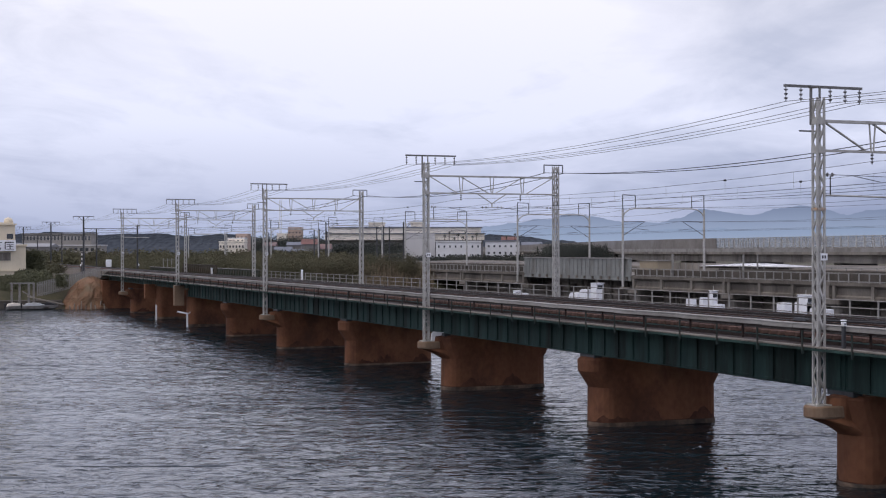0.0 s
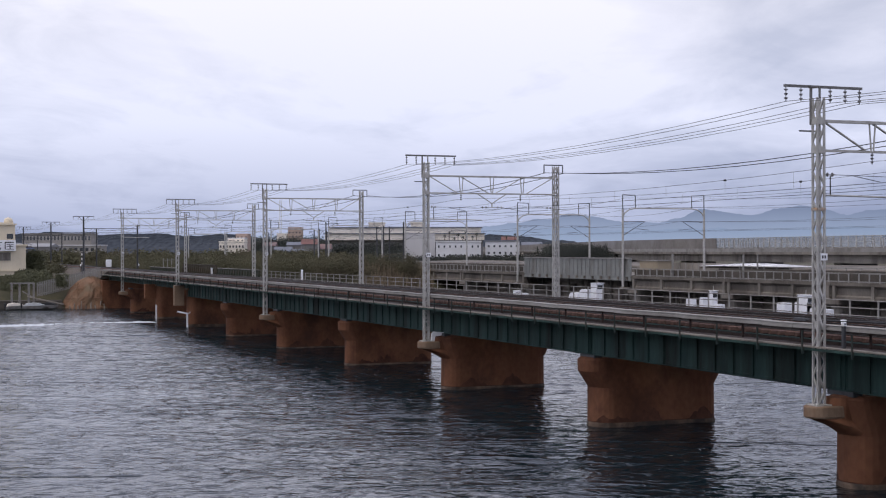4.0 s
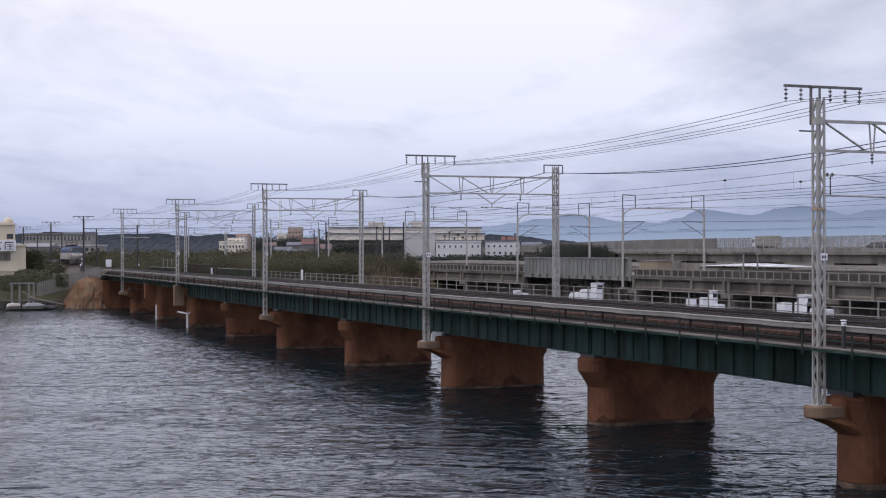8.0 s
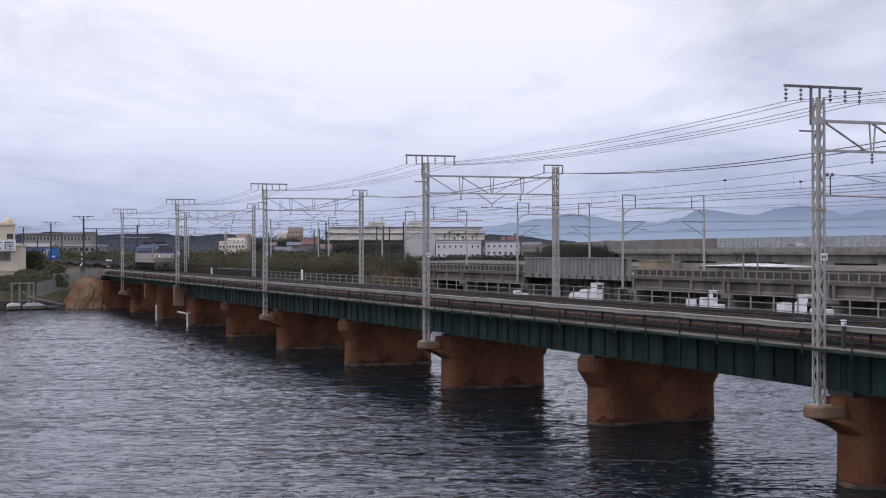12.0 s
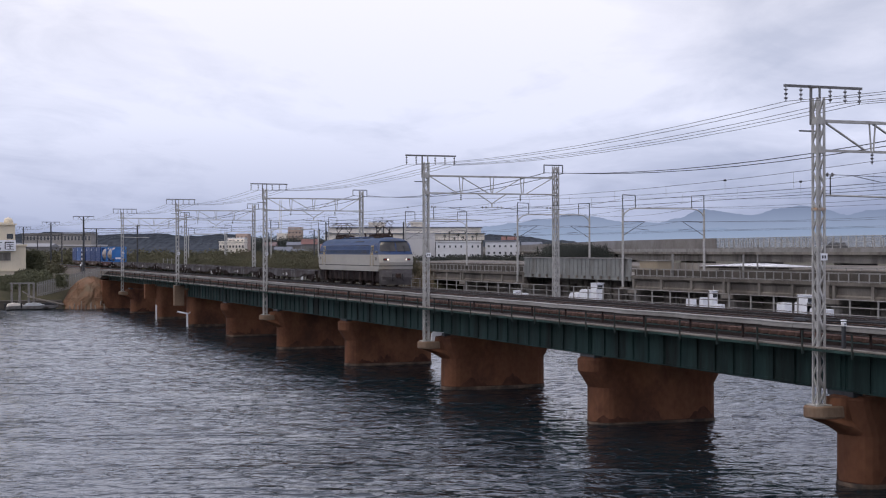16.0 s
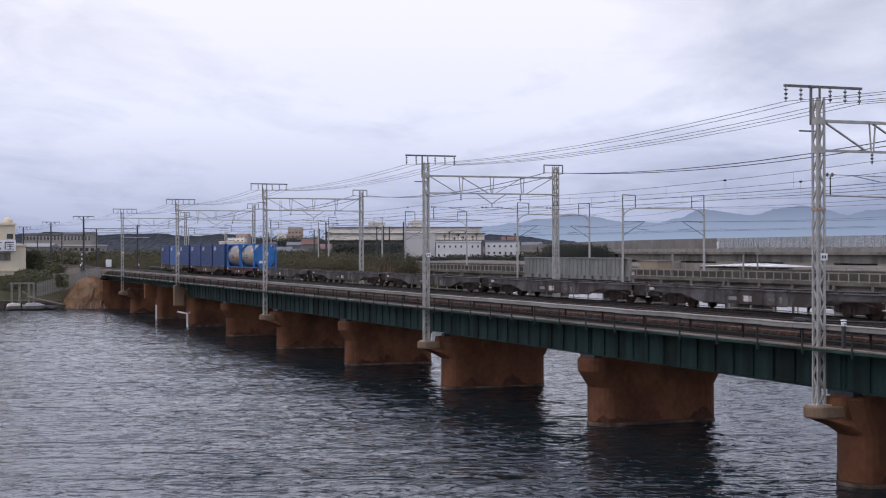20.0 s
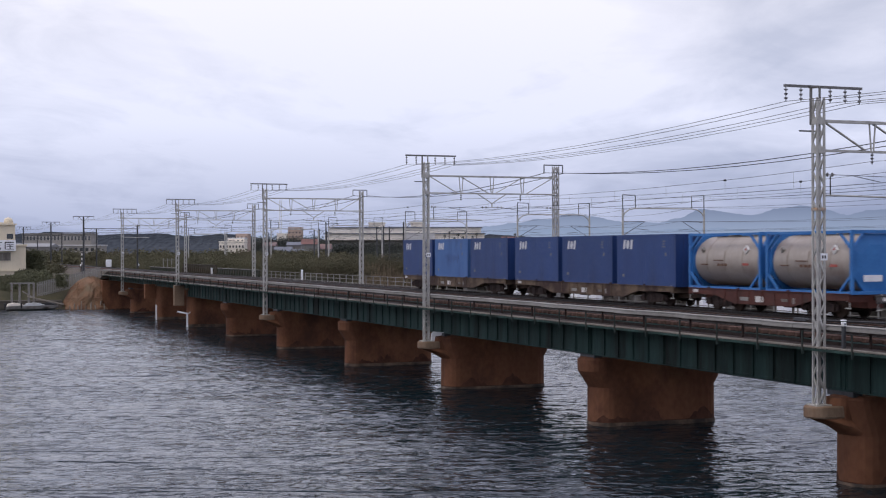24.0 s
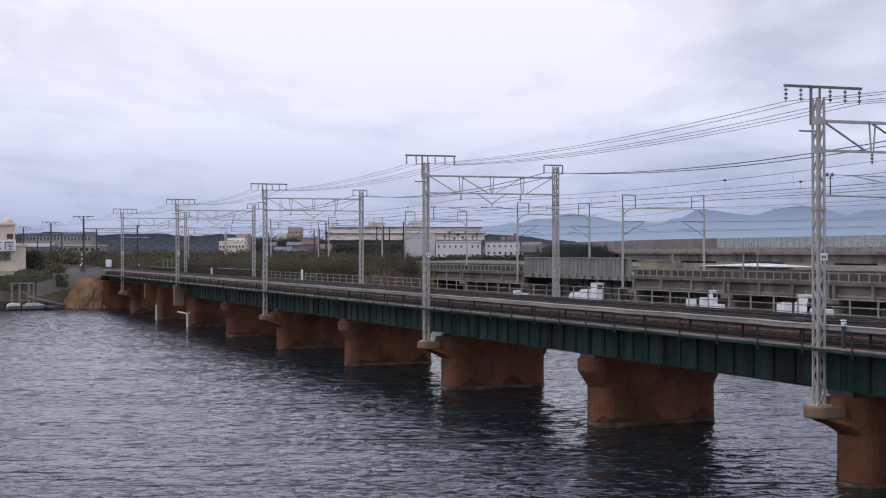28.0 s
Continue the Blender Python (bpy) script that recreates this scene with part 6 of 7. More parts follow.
def hull(bm, L, W, H, draft=0.3, n=15):
    """Planing hull, bow towards +x."""
    rings = []
    for k in range(n):
        u = k / (n - 1)
        x = -L / 2 + L * u
        wide = W / 2 * (1 - max(0, (u - 0.45) / 0.55) ** 2.2) + 0.02
        keel = -draft + (draft + H * 0.62) * max(0, (u - 0.6) / 0.4) ** 2.2
        sheer = H * (0.82 + 0.25 * u * u)
        chine = keel + (sheer - keel) * 0.32
        rings.append([(x, -wide, sheer), (x, -wide * 0.86, chine), (x, 0, keel), (x, wide * 0.86, chine), (x, wide, sheer), (x, wide * 0.86, sheer - 0.02), (x, 0, sheer - 0.06), (x, -wide * 0.86, sheer - 0.02)])
    return loft(bm, rings)


BOATCREAM = mat("off_white_gelcoat", (0.54, 0.515, 0.465), (0.66, 0.635, 0.585), 1.5, 0.4, stain=(0.40, 0.36, 0.30), stain_at=0.66)


def build_motor_boat():
    t = thing("motor_boat", "white cabin motor boat speeding with an outboard engine", "boat")
    bm = B()
    hull(bm, 8.4, 2.4, 0.86)
    h = part("hull", bm, BOATCREAM, t)
    bm = B()
    for s in (-1, 1):
        pts = []
        for k in range(12):
            u = k / 11
            wide = 1.2 * (1 - max(0, (u - 0.45) / 0.55) ** 2.2) + 0.05
            pts.append((-4.2 + 8.4 * u, s * wide, 0.86 * (0.82 + 0.25 * u * u) - 0.06))
        for a, b in zip(pts, pts[1:]):
            bar(bm, a, b, 0.06, 0.10)
    part("rubbing_strake", bm, BLACK, h)
    bm = B()
    prism(bm, [(-0.9, 0.70), (-0.85, 1.86), (0.35, 1.86), (1.05, 1.2), (1.9, 1.05), (2.5, 0.78)], "y", -0.85, 0.85)
    cab = part("cabin", bm, BOATCREAM, t)
    bm = B()
    for s in (-1, 1):
        y = s * 0.86
        prism(bm, [(-0.7, 1.28), (-0.65, 1.70), (0.25, 1.70), (0.7, 1.28)], "y", *sorted((y, y + 0.012 * s)))
    prism(bm, [(0.41, 1.81), (0.45, 1.82), (1.05, 1.26), (1.01, 1.22)], "y", -0.7, 0.7)
    part("cabin_window", bm, GLASS, cab)
    bm = B()
    box(bm, -1.0, 0.48, -0.9, 0.9, 1.86, 1.92, 0.02)
    part("cabin_roof", bm, BOATCREAM, cab)
    bm = B()
    prism(bm, [(-4.2, 0.45), (-4.6, 0.45), (-4.65, 1.05), (-4.5, 1.25), (-4.25, 1.2)], "y", -0.22, 0.22)
    box(bm, -4.5, -4.3, -0.06, 0.06, -0.35, 0.5)
    part("outboard_engine", bm, BLACK, t)
    bm = B()
    for s in (-1, 1):
        tube(bm, (1.9, s * 0.9, 0.8), (2.0, s * 0.85, 1.12), 0.015)
        tube(bm, (2.0, s * 0.85, 1.12), (3.9, s * 0.2, 1.2), 0.015)
    part("bow_rail", bm, GALV, t)
    return t


motor_boat = build_motor_boat()


def build_wake():
    """Foam behind the boat, in loose low lumps; origin under the boat's stern."""
    r = np.random.default_rng(9)
    bm = B()
    for k in range(620):
        u = r.random() ** 1.1
        x = 1.0 - u * 21
        y = r.normal() * (0.4 + u * 0.95)
        s = (0.10 + 0.24 * r.random()) * (1 - 0.55 * u)
        z = 0.03 + 0.10 * (1 - u) * r.random()
        ring = [(x + s * 2.2 * math.cos(a) * (0.7 + 0.5 * r.random()), y + s * math.sin(a) * (0.7 + 0.5 * r.random()), z) for a in np.arange(6) * math.tau / 6]
        lo = [bm.verts.new((p[0], p[1], -0.03)) for p in ring]
        topv = bm.verts.new((x, y, z + s * (0.75 if u < 0.12 else 0.22)))
        for i in range(6):
            bm.faces.new((lo[i], lo[(i + 1) % 6], topv))
    return single("wake_foam", bm, FOAM, "white foaming wake behind the motor boat", "wake", "", "stuff", smooth=True)


FOAM = mat("sea_foam", (0.42, 0.45, 0.49), (0.62, 0.65, 0.67), 6, 0.9)
wake = build_wake()


def build_moored_boat(x, y, deck, boxes, label):
    """Moored working boat seen over its flank. boxes: (x0, x1, y half width, top, chamfer of the bow-side edge, name)."""
    t = thing("fishing_boat", label, "boat", "moored boats", at=pose(x, y, 0))
    lo_x, hi_x = min(b[0] for b in boxes) - 0.7, max(b[1] for b in boxes) + 0.5
    L = hi_x - lo_x
    bm = B()
    hull(bm, L, 1.7, deck, 0.4)
    h = part("hull", bm, WHITE, t)
    h.matrix_basis = pose((lo_x + hi_x) / 2, 0, 0, 0, 0, 180)
    bm = B()
    for s in (-1, 1):
        tube(bm, (lo_x + L * 0.5, s * 0.83, deck * 0.84), (hi_x - 0.1, s * 0.87, deck * 0.80), 0.05, 6)
    part("rubbing_strake", bm, BLACK, h, "dark rubbing strake")
    for x0, x1, w, top, ch, nm in boxes:
        bm = B()
        prism(bm, [(x0, deck * 0.8), (x1, deck * 0.8), (x1, top), (x0 + ch, top), (x0, top - ch * 0.8)], "y", -w, w)
        bmesh.ops.bevel(bm, geom=bm.edges[:], offset=0.05, segments=2, affect="EDGES")
        c = part(nm, bm, WHITE, t)
        if nm == "cabin":
            bm = B()
            box(bm, x0 - 0.05, x1 + 0.12, -w - 0.06, w + 0.06, top + 0.002, top + 0.07, 0.02)
            part("cabin_roof", bm, WHITE, c)
            bm = B()
            prism(bm, [(x1 + 0.004, top - 0.65), (x1 + 0.012, top - 0.65), (x1 + 0.012, top - 0.2), (x1 + 0.004, top - 0.2)], "y", -w * 0.7, w * 0.7)
            part("cabin_window", bm, GLASS, c)
            bm = B()
            tube(bm, ((x0 + x1) / 2, 0, top + 0.07), ((x0 + x1) / 2, 0, top + 0.55), 0.025)
            part("mast", bm, GALV, c)
    bm = B()
    for k in range(3):
        tube(bm, (hi_x - 1.2 + k * 0.35, -0.92, deck * 0.5), (hi_x - 1.2 + k * 0.35, -0.92, deck * 0.72), 0.09, 8)
    part("fender", bm, DARKSTEEL, t)


build_moored_boat(-115.0, 80.6, 2.2, ((-4.4, -3.1, 0.45, 3.42, 0.12, "fish_hold"), (-1.4, 0.5, 0.5, 3.55, 0.1, "engine_case"), (-1.0, 0.5, 0.45, 4.2, 0.06, "cabin"), (1.0, 3.4, 0.5, 3.05, 0.05, "aft_deck_box")),
                  "moored white fishing boat with a wide box cabin beside the viaduct")
build_moored_boat(-132.0, 80.6, 2.1, ((-4.4, -3.5, 0.4, 3.33, 0.15, "fish_hold"), (-1.7, -1.0, 0.38, 3.5, 0.15, "engine_case"), (0.2, 0.8, 0.34, 4.2, 0.05, "cabin"), (1.0, 2.2, 0.36, 2.9, 0.05, "aft_deck_box")),
                  "moored white fishing boat with a narrow upright cabin")
build_moored_boat(-158.0, 80.4, 2.2, ((-6.0, -3.4, 0.6, 3.25, 0.5, "fish_hold"), (-3.2, -1.2, 0.55, 3.7, 0.3, "engine_case"), (-0.2, 1.3, 0.5, 4.48, 0.02, "cabin")),
                  "moored white fishing boat with a tall white cabin aft")
build_moored_boat(-180.5, 80.4, 2.0, ((-1.0, -0.2, 0.45, 3.0, 0.1, "cabin"), (-0.1, 2.0, 0.55, 2.75, 0.2, "engine_case")),
                  "low white fishing boat moored under the viaduct")


# ---- road viaduct beyond the high-speed line ----
def road_y(x):
    u = min(165.0, max(0.0, -165 - x))
    return 136 + 0.0010 * u * u + 0.02 * u + 0.35 * max(0.0, -330 - x)


def road_heading(x):
    return math.degrees(math.atan2(road_y(x - 1) - road_y(x + 1), -2.0))


BARRIER = mat("brown_grey_barrier", (0.15, 0.135, 0.122), (0.25, 0.23, 0.21), 0.16, 0.85, 0.0, 0.0, 1.2, stain=(0.27, 0.26, 0.25), stain_at=0.62)


PANEL = mat("weathered_clear_panel", (0.20, 0.195, 0.185), (0.30, 0.295, 0.28), 0.12, 0.5, 0.0, 0.0, 0.8)
THIN_PANEL = mat("hazy_clear_panel", (0.23, 0.225, 0.215), (0.32, 0.315, 0.30), 0.12, 0.5, 0.0, 0.0, 0.8)
THIN_PANEL.node_tree.nodes["Principled BSDF"].inputs["Alpha"].default_value = 0.16
BARRIER.node_tree.nodes["Principled BSDF"].inputs["Alpha"].default_value = 0.82
PANEL.node_tree.nodes["Principled BSDF"].inputs["Alpha"].default_value = 0.42


def build_road():
    t = thing("road_viaduct", "grey concrete road viaduct curving behind the railway", "viaduct", "", "structure")
    xs = [420 - k * 10 for k in range(130)]
    secs = (("girder", CONC, 0.6, 9.4, 6.4, 7.7), ("deck", CONC, 0.0, 10.0, 7.7, 8.15), ("near_parapet", CONC_PALE, 0.0, 0.25, 8.15, 8.75), ("far_parapet", CONC, 9.75, 10.0, 8.15, 8.95), ("noise_barrier", BARRIER, 0.05, 0.15, 8.752, 10.62), ("clear_screen", PANEL, 9.86, 9.90, 8.95, 10.72), ("near_screen", THIN_PANEL, 0.17, 0.20, 8.75, 10.25))
    for nm, m_, y0, y1, z0, z1 in secs:
        bm = B()
        loft(bm, [[(x, road_y(x) + a, z) for a, z in ((y0, z0), (y1, z0), (y1, z1), (y0, z1))] for x in xs if not (nm == "noise_barrier" and x > -229) and not (nm == "clear_screen" and x < -291) and not (nm == "near_screen" and x < -231)])
        part(nm, bm, m_, t)
    bm = B()
    box(bm, -0.05, 0.05, -0.05, 0.05, 0, 1.55)
    post = mesh_of("fence_post", bm, GALV)
    for k in range(104):
        x = 0 - k * 2.2
        part("fence_post", post, GALV, t, at=pose(x, road_y(x) + 0.12, 8.75))
    for z in (9.15, 9.7, 10.28):
        b2 = B()
        for a, b in zip(xs, xs[1:]):
            if b >= -231:
                bar(b2, (a, road_y(a) + 0.12, z), (b, road_y(b) + 0.12, z), 0.04)
        part("fence_rail", b2, GALV, t)
    bm = B()
    box(bm, -0.07, 0.07, -0.07, 0.07, 0, 1.85)
    post = mesh_of("screen_post", bm, GALV)
    for k in range(90):
        x = -289 + k * 2.3
        part("screen_post", post, GALV, t, at=pose(x, road_y(x) + 9.78, 8.95))
    b2 = B()
    for a, b in zip(xs, xs[1:]):
        if b >= -291:
            bar(b2, (a, road_y(a) + 9.78, 10.76), (b, road_y(b) + 9.78, 10.76), 0.08)
    part("screen_rail", b2, GALV, t)
    for x in range(410, -860, -30):
        b2 = B()
        box(b2, x - 0.9, x + 0.9, road_y(x) + 1.5, road_y(x) + 8.5, -2, 6.4, 0.1)
        part("pier", b2, CONC, t)
    return t


build_road()


def build_car(paint, label, van=False):
    t = thing("van" if van else "car", label, "van" if van else "car", "traffic on the road viaduct")
    h = 1.9 if van else 1.45
    bm = B()
    prof = [(-2.2, 0.35), (-2.2, 1.0), (-2.05, h), (1.2, h), (1.9, 1.05), (2.25, 0.9), (2.3, 0.35)] if van else [(-2.15, 0.35), (-2.15, 0.95), (-1.5, h), (0.5, h), (1.2, 0.95), (2.1, 0.85), (2.2, 0.35)]
    prism(bm, prof, "y", -0.84, 0.84)
    bmesh.ops.bevel(bm, geom=bm.edges[:], offset=0.06, segments=1, affect="EDGES")
    part("body", bm, paint, t)
    bm = B()
    for s in (-1, 1):
        prism(bm, [(p[0] * 0.86, p[1]) for p in ((-2.0 if van else -1.7, 1.02), (-1.95 if van else -1.4, h - 0.12), (1.2 if van else 0.5, h - 0.12), (1.75 if van else 1.05, 1.02))], "y", *sorted((s * 0.845, s * 0.855)))
    part("window", bm, GLASS, t)
    for x in (-1.35, 1.4):
        for s in (-1, 1):
            bm = B()
            tube(bm, (x, s * 0.66, 0.32), (x, s * 0.86, 0.32), 0.32, 14)
            part("wheel", bm, BLACK, t)
    return t


# ---- lorry for the road ----
def build_lorry():
    t = thing("box_lorry", "pale box lorry driving on the road viaduct", "lorry", "traffic on the road viaduct")
    bm = B()
    box(bm, -3.6, 1.5, -1.15, 1.15, 0.95, 2.75, 0.05)
    part("cargo_box", bm, BEIGE_DULL, t)
    bm = B()
    prism(bm, [(1.6, 0.5), (1.6, 2.4), (2.9, 2.4), (3.3, 1.5), (3.35, 0.5)], "y", -1.05, 1.05)
    part("cab", bm, WHITE, t)
    bm = B()
    box(bm, 2.0, 2.8, -1.06, 1.06, 1.55, 2.2)
    part("cab_window", bm, CAB_GLASS, t)
    bm = B()
    box(bm, -3.6, 2.0, -0.5, 0.5, 0.6, 0.95)
    part("chassis", bm, BLACK, t)
    for x in (-2.2, 2.4):
        for s in (-1, 1):
            bm = B()
            tube(bm, (x, s * 0.8, 0.45), (x, s * 1.08, 0.45), 0.45, 14)
            part("wheel", bm, BLACK, t)
    return t


# ---- town on the far shore: every building stands square to the line of sight ----
TURN = 90 - math.degrees(0.3672)
FACT = mat("factory_cream_cladding", (0.68, 0.62, 0.53), (0.78, 0.72, 0.63), 0.15, 0.8, 0.0, 0.0, 3, stain=(0.50, 0.455, 0.385), stain_at=0.6)
FACT_GREY = mat("factory_grey_cladding", (0.45, 0.44, 0.44), (0.54, 0.53, 0.53), 0.12, 0.8, 0.0, 0.0, 3, stain=(0.24, 0.245, 0.27), stain_at=0.6, stretch=(1, 1, 0.1))
PALEWALL = mat("pale_apartment_wall", (0.54, 0.54, 0.55), (0.65, 0.65, 0.66), 0.2, 0.85, 0.0, 0.0, 3, stain=(0.38, 0.38, 0.39), stain_at=0.62)
FACT_DULL = mat("dull_grey_wall", (0.23, 0.23, 0.235), (0.30, 0.30, 0.305), 0.15, 0.85, 0.0, 0.0, 3)
# dull walls and roofs, and the painted shade below the factory hall
FACT_SHADE = mat("grey_brown_and_shaded_wall", (0.15, 0.145, 0.14), (0.21, 0.205, 0.20), 0.15, 0.85, 0.0, 0.0, 3)
TERRA = mat("faded_orange_render", (0.34, 0.25, 0.20), (0.43, 0.33, 0.27), 0.2, 0.85, 0.0, 0.0, 3)
REDROOF = mat("red_brown_roof_tile", (0.13, 0.066, 0.058), (0.19, 0.098, 0.086), 0.4, 0.85, 0.0, 0.0, 5)
SLATE = mat("grey_blue_roof", (0.10, 0.11, 0.13), (0.16, 0.17, 0.20), 0.3, 0.7, 0.0, 0.0, 5)
# dark leaf colour with some distance haze painted in as blue-grey
FARWOOD = mat("far_dark_hazed_trees", (0.034, 0.040, 0.036), (0.064, 0.068, 0.056), 0.1, 0.95, 0.0, 0.0, 2)


def building(name, label, d, s0, s1, z0, z1, deep, wall, roof, rows=(), win=1.3, gable=0.0, over=0.3, group="buildings on the far shore"):
    """rows: (sill height, window height, number of windows)."""
    t = thing(name, label, "building", group, at=pose(*afar(d, (s0 + s1) / 2, 0), 0, 0, TURN))
    w = (s1 - s0) / 2
    bm = B()
    box(bm, -w, w, 0, deep, z0, z1)
    part("wall", bm, wall, t)
    bm = B()
    if gable:
        prism(bm, [(-over, z1), (deep + over, z1), (deep / 2, z1 + gable)], "x", -w - over, w + over)
    else:
        box(bm, -w - over, w + over, -over, deep + over, z1, z1 + 0.45)
    part("roof", bm, roof, t)
    for sill, h, n in rows:
        bm = B()
        box(bm, -win / 2, win / 2, -0.06, 0.02, 0, h)
        me = mesh_of("window", bm, GLASS)
        bm = B()
        box(bm, -win / 2 - 0.15, win / 2 + 0.15, -0.18, 0.0, -0.22, -0.02)
        sl_ = mesh_of("sill", bm, wall)
        for k in range(n):
            x = -w + (k + 0.5) * 2 * w / n
            wd = part("window", me, GLASS, t, at=pose(x, 0, sill))
            part("sill", sl_, wall, wd)
    return t


D = 600.0
building("factory_hall", "long cream factory hall with a dark roof edge", D, -48.5, 17.0, 12.9, 15.3, 30, FACT, SLATE, (), over=0.5)
# darker wall colour paints the shadow band under the cream hall
building("factory_ground_floor", "ground floor of the long factory hall, its shade painted as grey", D + 3, -48.0, 16.5, 3.5, 12.9, 26, FACT_SHADE, FACT_SHADE, ((8.0, 1.6, 16),), 2.2, over=0.0)
building("factory_upper_storey", "set-back upper storey of the cream factory", D + 6, -47.0, 15.8, 15.7, 17.9, 20, FACT, SLATE, (), over=0.6)
building("plant_house", "cream plant house on the factory roof", D + 10, -31.0, -24.5, 18.0, 19.9, 8, FACT, FACT, ())
building("plant_house", "second cream plant house on the factory roof", D + 10, -13.5, -8.5, 18.0, 20.0, 8, FACT, FACT, ())
building("factory_annex", "plain pale grey windowless factory block", D - 8, -15.6, -3.2, 3.5, 15.0, 14, FACT_GREY, FACT_GREY, (), over=0.1)
building("dormitory", "pale two-storey dormitory with a row of small windows", D - 60, -2.6, 14.0, 3.5, 11.7, 9, PALEWALL, PALEWALL, ((9.6, 0.8, 8), (6.4, 0.8, 8)), 0.6)
building("dormitory", "second pale dormitory with two rows of small windows", D - 55, 16.0, 28.5, 3.5, 11.9, 9, PALEWALL, SLATE, ((9.7, 0.8, 6), (7.2, 0.8, 6)), 0.7)
building("low_shed", "small white shed among trees", D - 30, 31.0, 38.5, 3.5, 10.6, 7, FACT, SLATE, ((8.0, 1.0, 3),), 1.2, 1.2)
building("tile_roofed_house", "house with a pale red tiled roof", D - 20, 23.5, 29.0, 3.5, 12.6, 7, FACT, REDROOF, (), 1.0, 1.4)
building("white_house", "long low white house on the shore", 520, -79.6, -70.6, 3.5, 11.6, 8, FACT, FACT, ((9.7, 0.8, 8),), 0.6, over=0.1)
building("white_house", "white upper storey block behind a low house", 526, -77.4, -71.4, 3.5, 12.9, 8, FACT, PALEWALL, ((11.9, 0.5, 4),), 0.6, over=0.1)
building("pink_house", "faded pink house with a flat roof", 534, -75.6, -71.2, 3.5, 14.4, 8, TERRA, TERRA, ((13.2, 0.6, 3),), 0.5, over=0.1)
building("orange_tower_block", "faded orange tower block on the hill", 760, -80.5, -73.5, 3.5, 20.4, 10, TERRA, TERRA, ((17.6, 0.8, 4), (15.6, 0.8, 4)), 0.7, over=0.1)
building("white_block", "small white block on the hill", 760, -86.4, -81.0, 3.5, 17.2, 8, FACT, FACT, (), 1.0, over=0.1)
PINKROOF = mat("dull_pink_roof_tile", (0.15, 0.092, 0.085), (0.225, 0.145, 0.135), 0.4, 0.85, 0.0, 0.0, 5, stain=(0.13, 0.12, 0.12), stain_at=0.58)
for k, (s0, s1, z, g, m_) in enumerate(((-54.0, -47.5, 8.4, 1.8, SLATE), (-50.2, -44.6, 12.0, 1.9, REDROOF), (-46.4, -40.6, 10.3, 1.8, PINKROOF), (-61.5, -55.5, 9.4, 1.6, SLATE), (-66.5, -62.0, 11.2, 1.3, PINKROOF), (-58.4, -53.0, 11.4, 1.2, SLATE))):
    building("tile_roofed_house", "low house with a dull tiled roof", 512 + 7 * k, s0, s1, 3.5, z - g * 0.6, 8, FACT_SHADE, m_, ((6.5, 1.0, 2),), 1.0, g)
building("long_apartment_block", "long grey apartment block with upright ribs on the far shore", 640, -184, -154, 3.5, 16.0, 12, BEIGE_DULL, FACT_SHADE, ((13.4, 1.7, 20),), 0.7)
building("long_apartment_block", "lower grey terrace with a pale roof", 560, -150, -131, 3.5, 10.6, 10, BEIGE_DULL, FACT_GREY, ((8.6, 1.2, 9),), 1.2)
building("low_shed", "low warehouse with a pale roof", 520, -165, -140, 3.5, 10.2, 14, FACT_SHADE, FACT_DULL, ((7.5, 1.0, 7),), 1.4, 1.2)

# rows of dark trees between the buildings
r_ = random.Random(21)
for nm, n_, d0, d1, a, b, lo, hi, sd in (("far_tree_belt", 190, 430, 470, -150, -30, 2.8, 4.3, 7), ("far_tree_belt", 60, 470, 505, -40, -13, 2.0, 3.6, 8), ("far_tree_belt", 110, 330, 355, 25.0, 36.5, 3.5, 4.9, 9), ("far_tree_belt", 70, 555, 585, -50, -16.5, 5.0, 6.4, 19), ("far_tree_belt", 40, 500, 515, -64, -42, 2.6, 3.9, 20), ("far_tree_belt", 120, 690, 730, -97, -58, 7.6, 9.2, 23), ("far_tree_belt", 14, 500, 530, 34, 44, 4.0, 5.5, 24), ("far_tree_belt", 60, 466, 480, -15, 29, 1.7, 2.7, 25)):
    cl = []
    for k in range(n_):
        dd = d0 + r_.random() * (d1 - d0)
        s = a + (b - a) * (k + r_.random()) / n_
        h = lo + r_.random() * (hi - lo)
        p = afar(dd, s)
        cl.append((p[0], p[1], 3.8 + h * 0.55, 1.8 + r_.random() * 2.2, 1.8 + r_.random() * 2.2, h * 0.75))
    leaf_cloud(nm, cl, LEAF_DRY if sd == 7 else FARWOOD, "belt of olive scrub and trees on the far shore" if sd == 7 else "belt of dark trees before the far buildings", "trees", "stuff", 520 if sd == 9 else 110, 0.13 if sd == 9 else 0.3, sd)


def build_palm(d, s, h):
    t = thing("palm_tree", "slim palm tree by the factory", "palm tree", "palms by the factory", at=pose(*afar(d, s, 3.8)))
    bm = B()
    tube(bm, (0, 0, 0), (0.2, 0, h), 0.2, 7, 0.12)
    part("trunk", bm, BARK, t)
    bm = B()
    for k in range(16):
        a = k * 2.4
        up_ = 0.9 - 1.5 * (k / 16)
        p = [Vector((0.2, 0, h))]
        for q in range(1, 4):
            p.append(Vector((0.2 + math.cos(a) * 0.24 * q, math.sin(a) * 0.24 * q, h + up_ * 0.24 * q - 0.06 * q * q)))
        for u, v in zip(p, p[1:]):
            side = (v - u).cross(Vector((0, 0, 1))).normalized() * 0.13
            bm.faces.new([bm.verts.new(x) for x in (u - side, u + side, v + side, v - side)])
    part("crown", bm, FARWOOD, t)


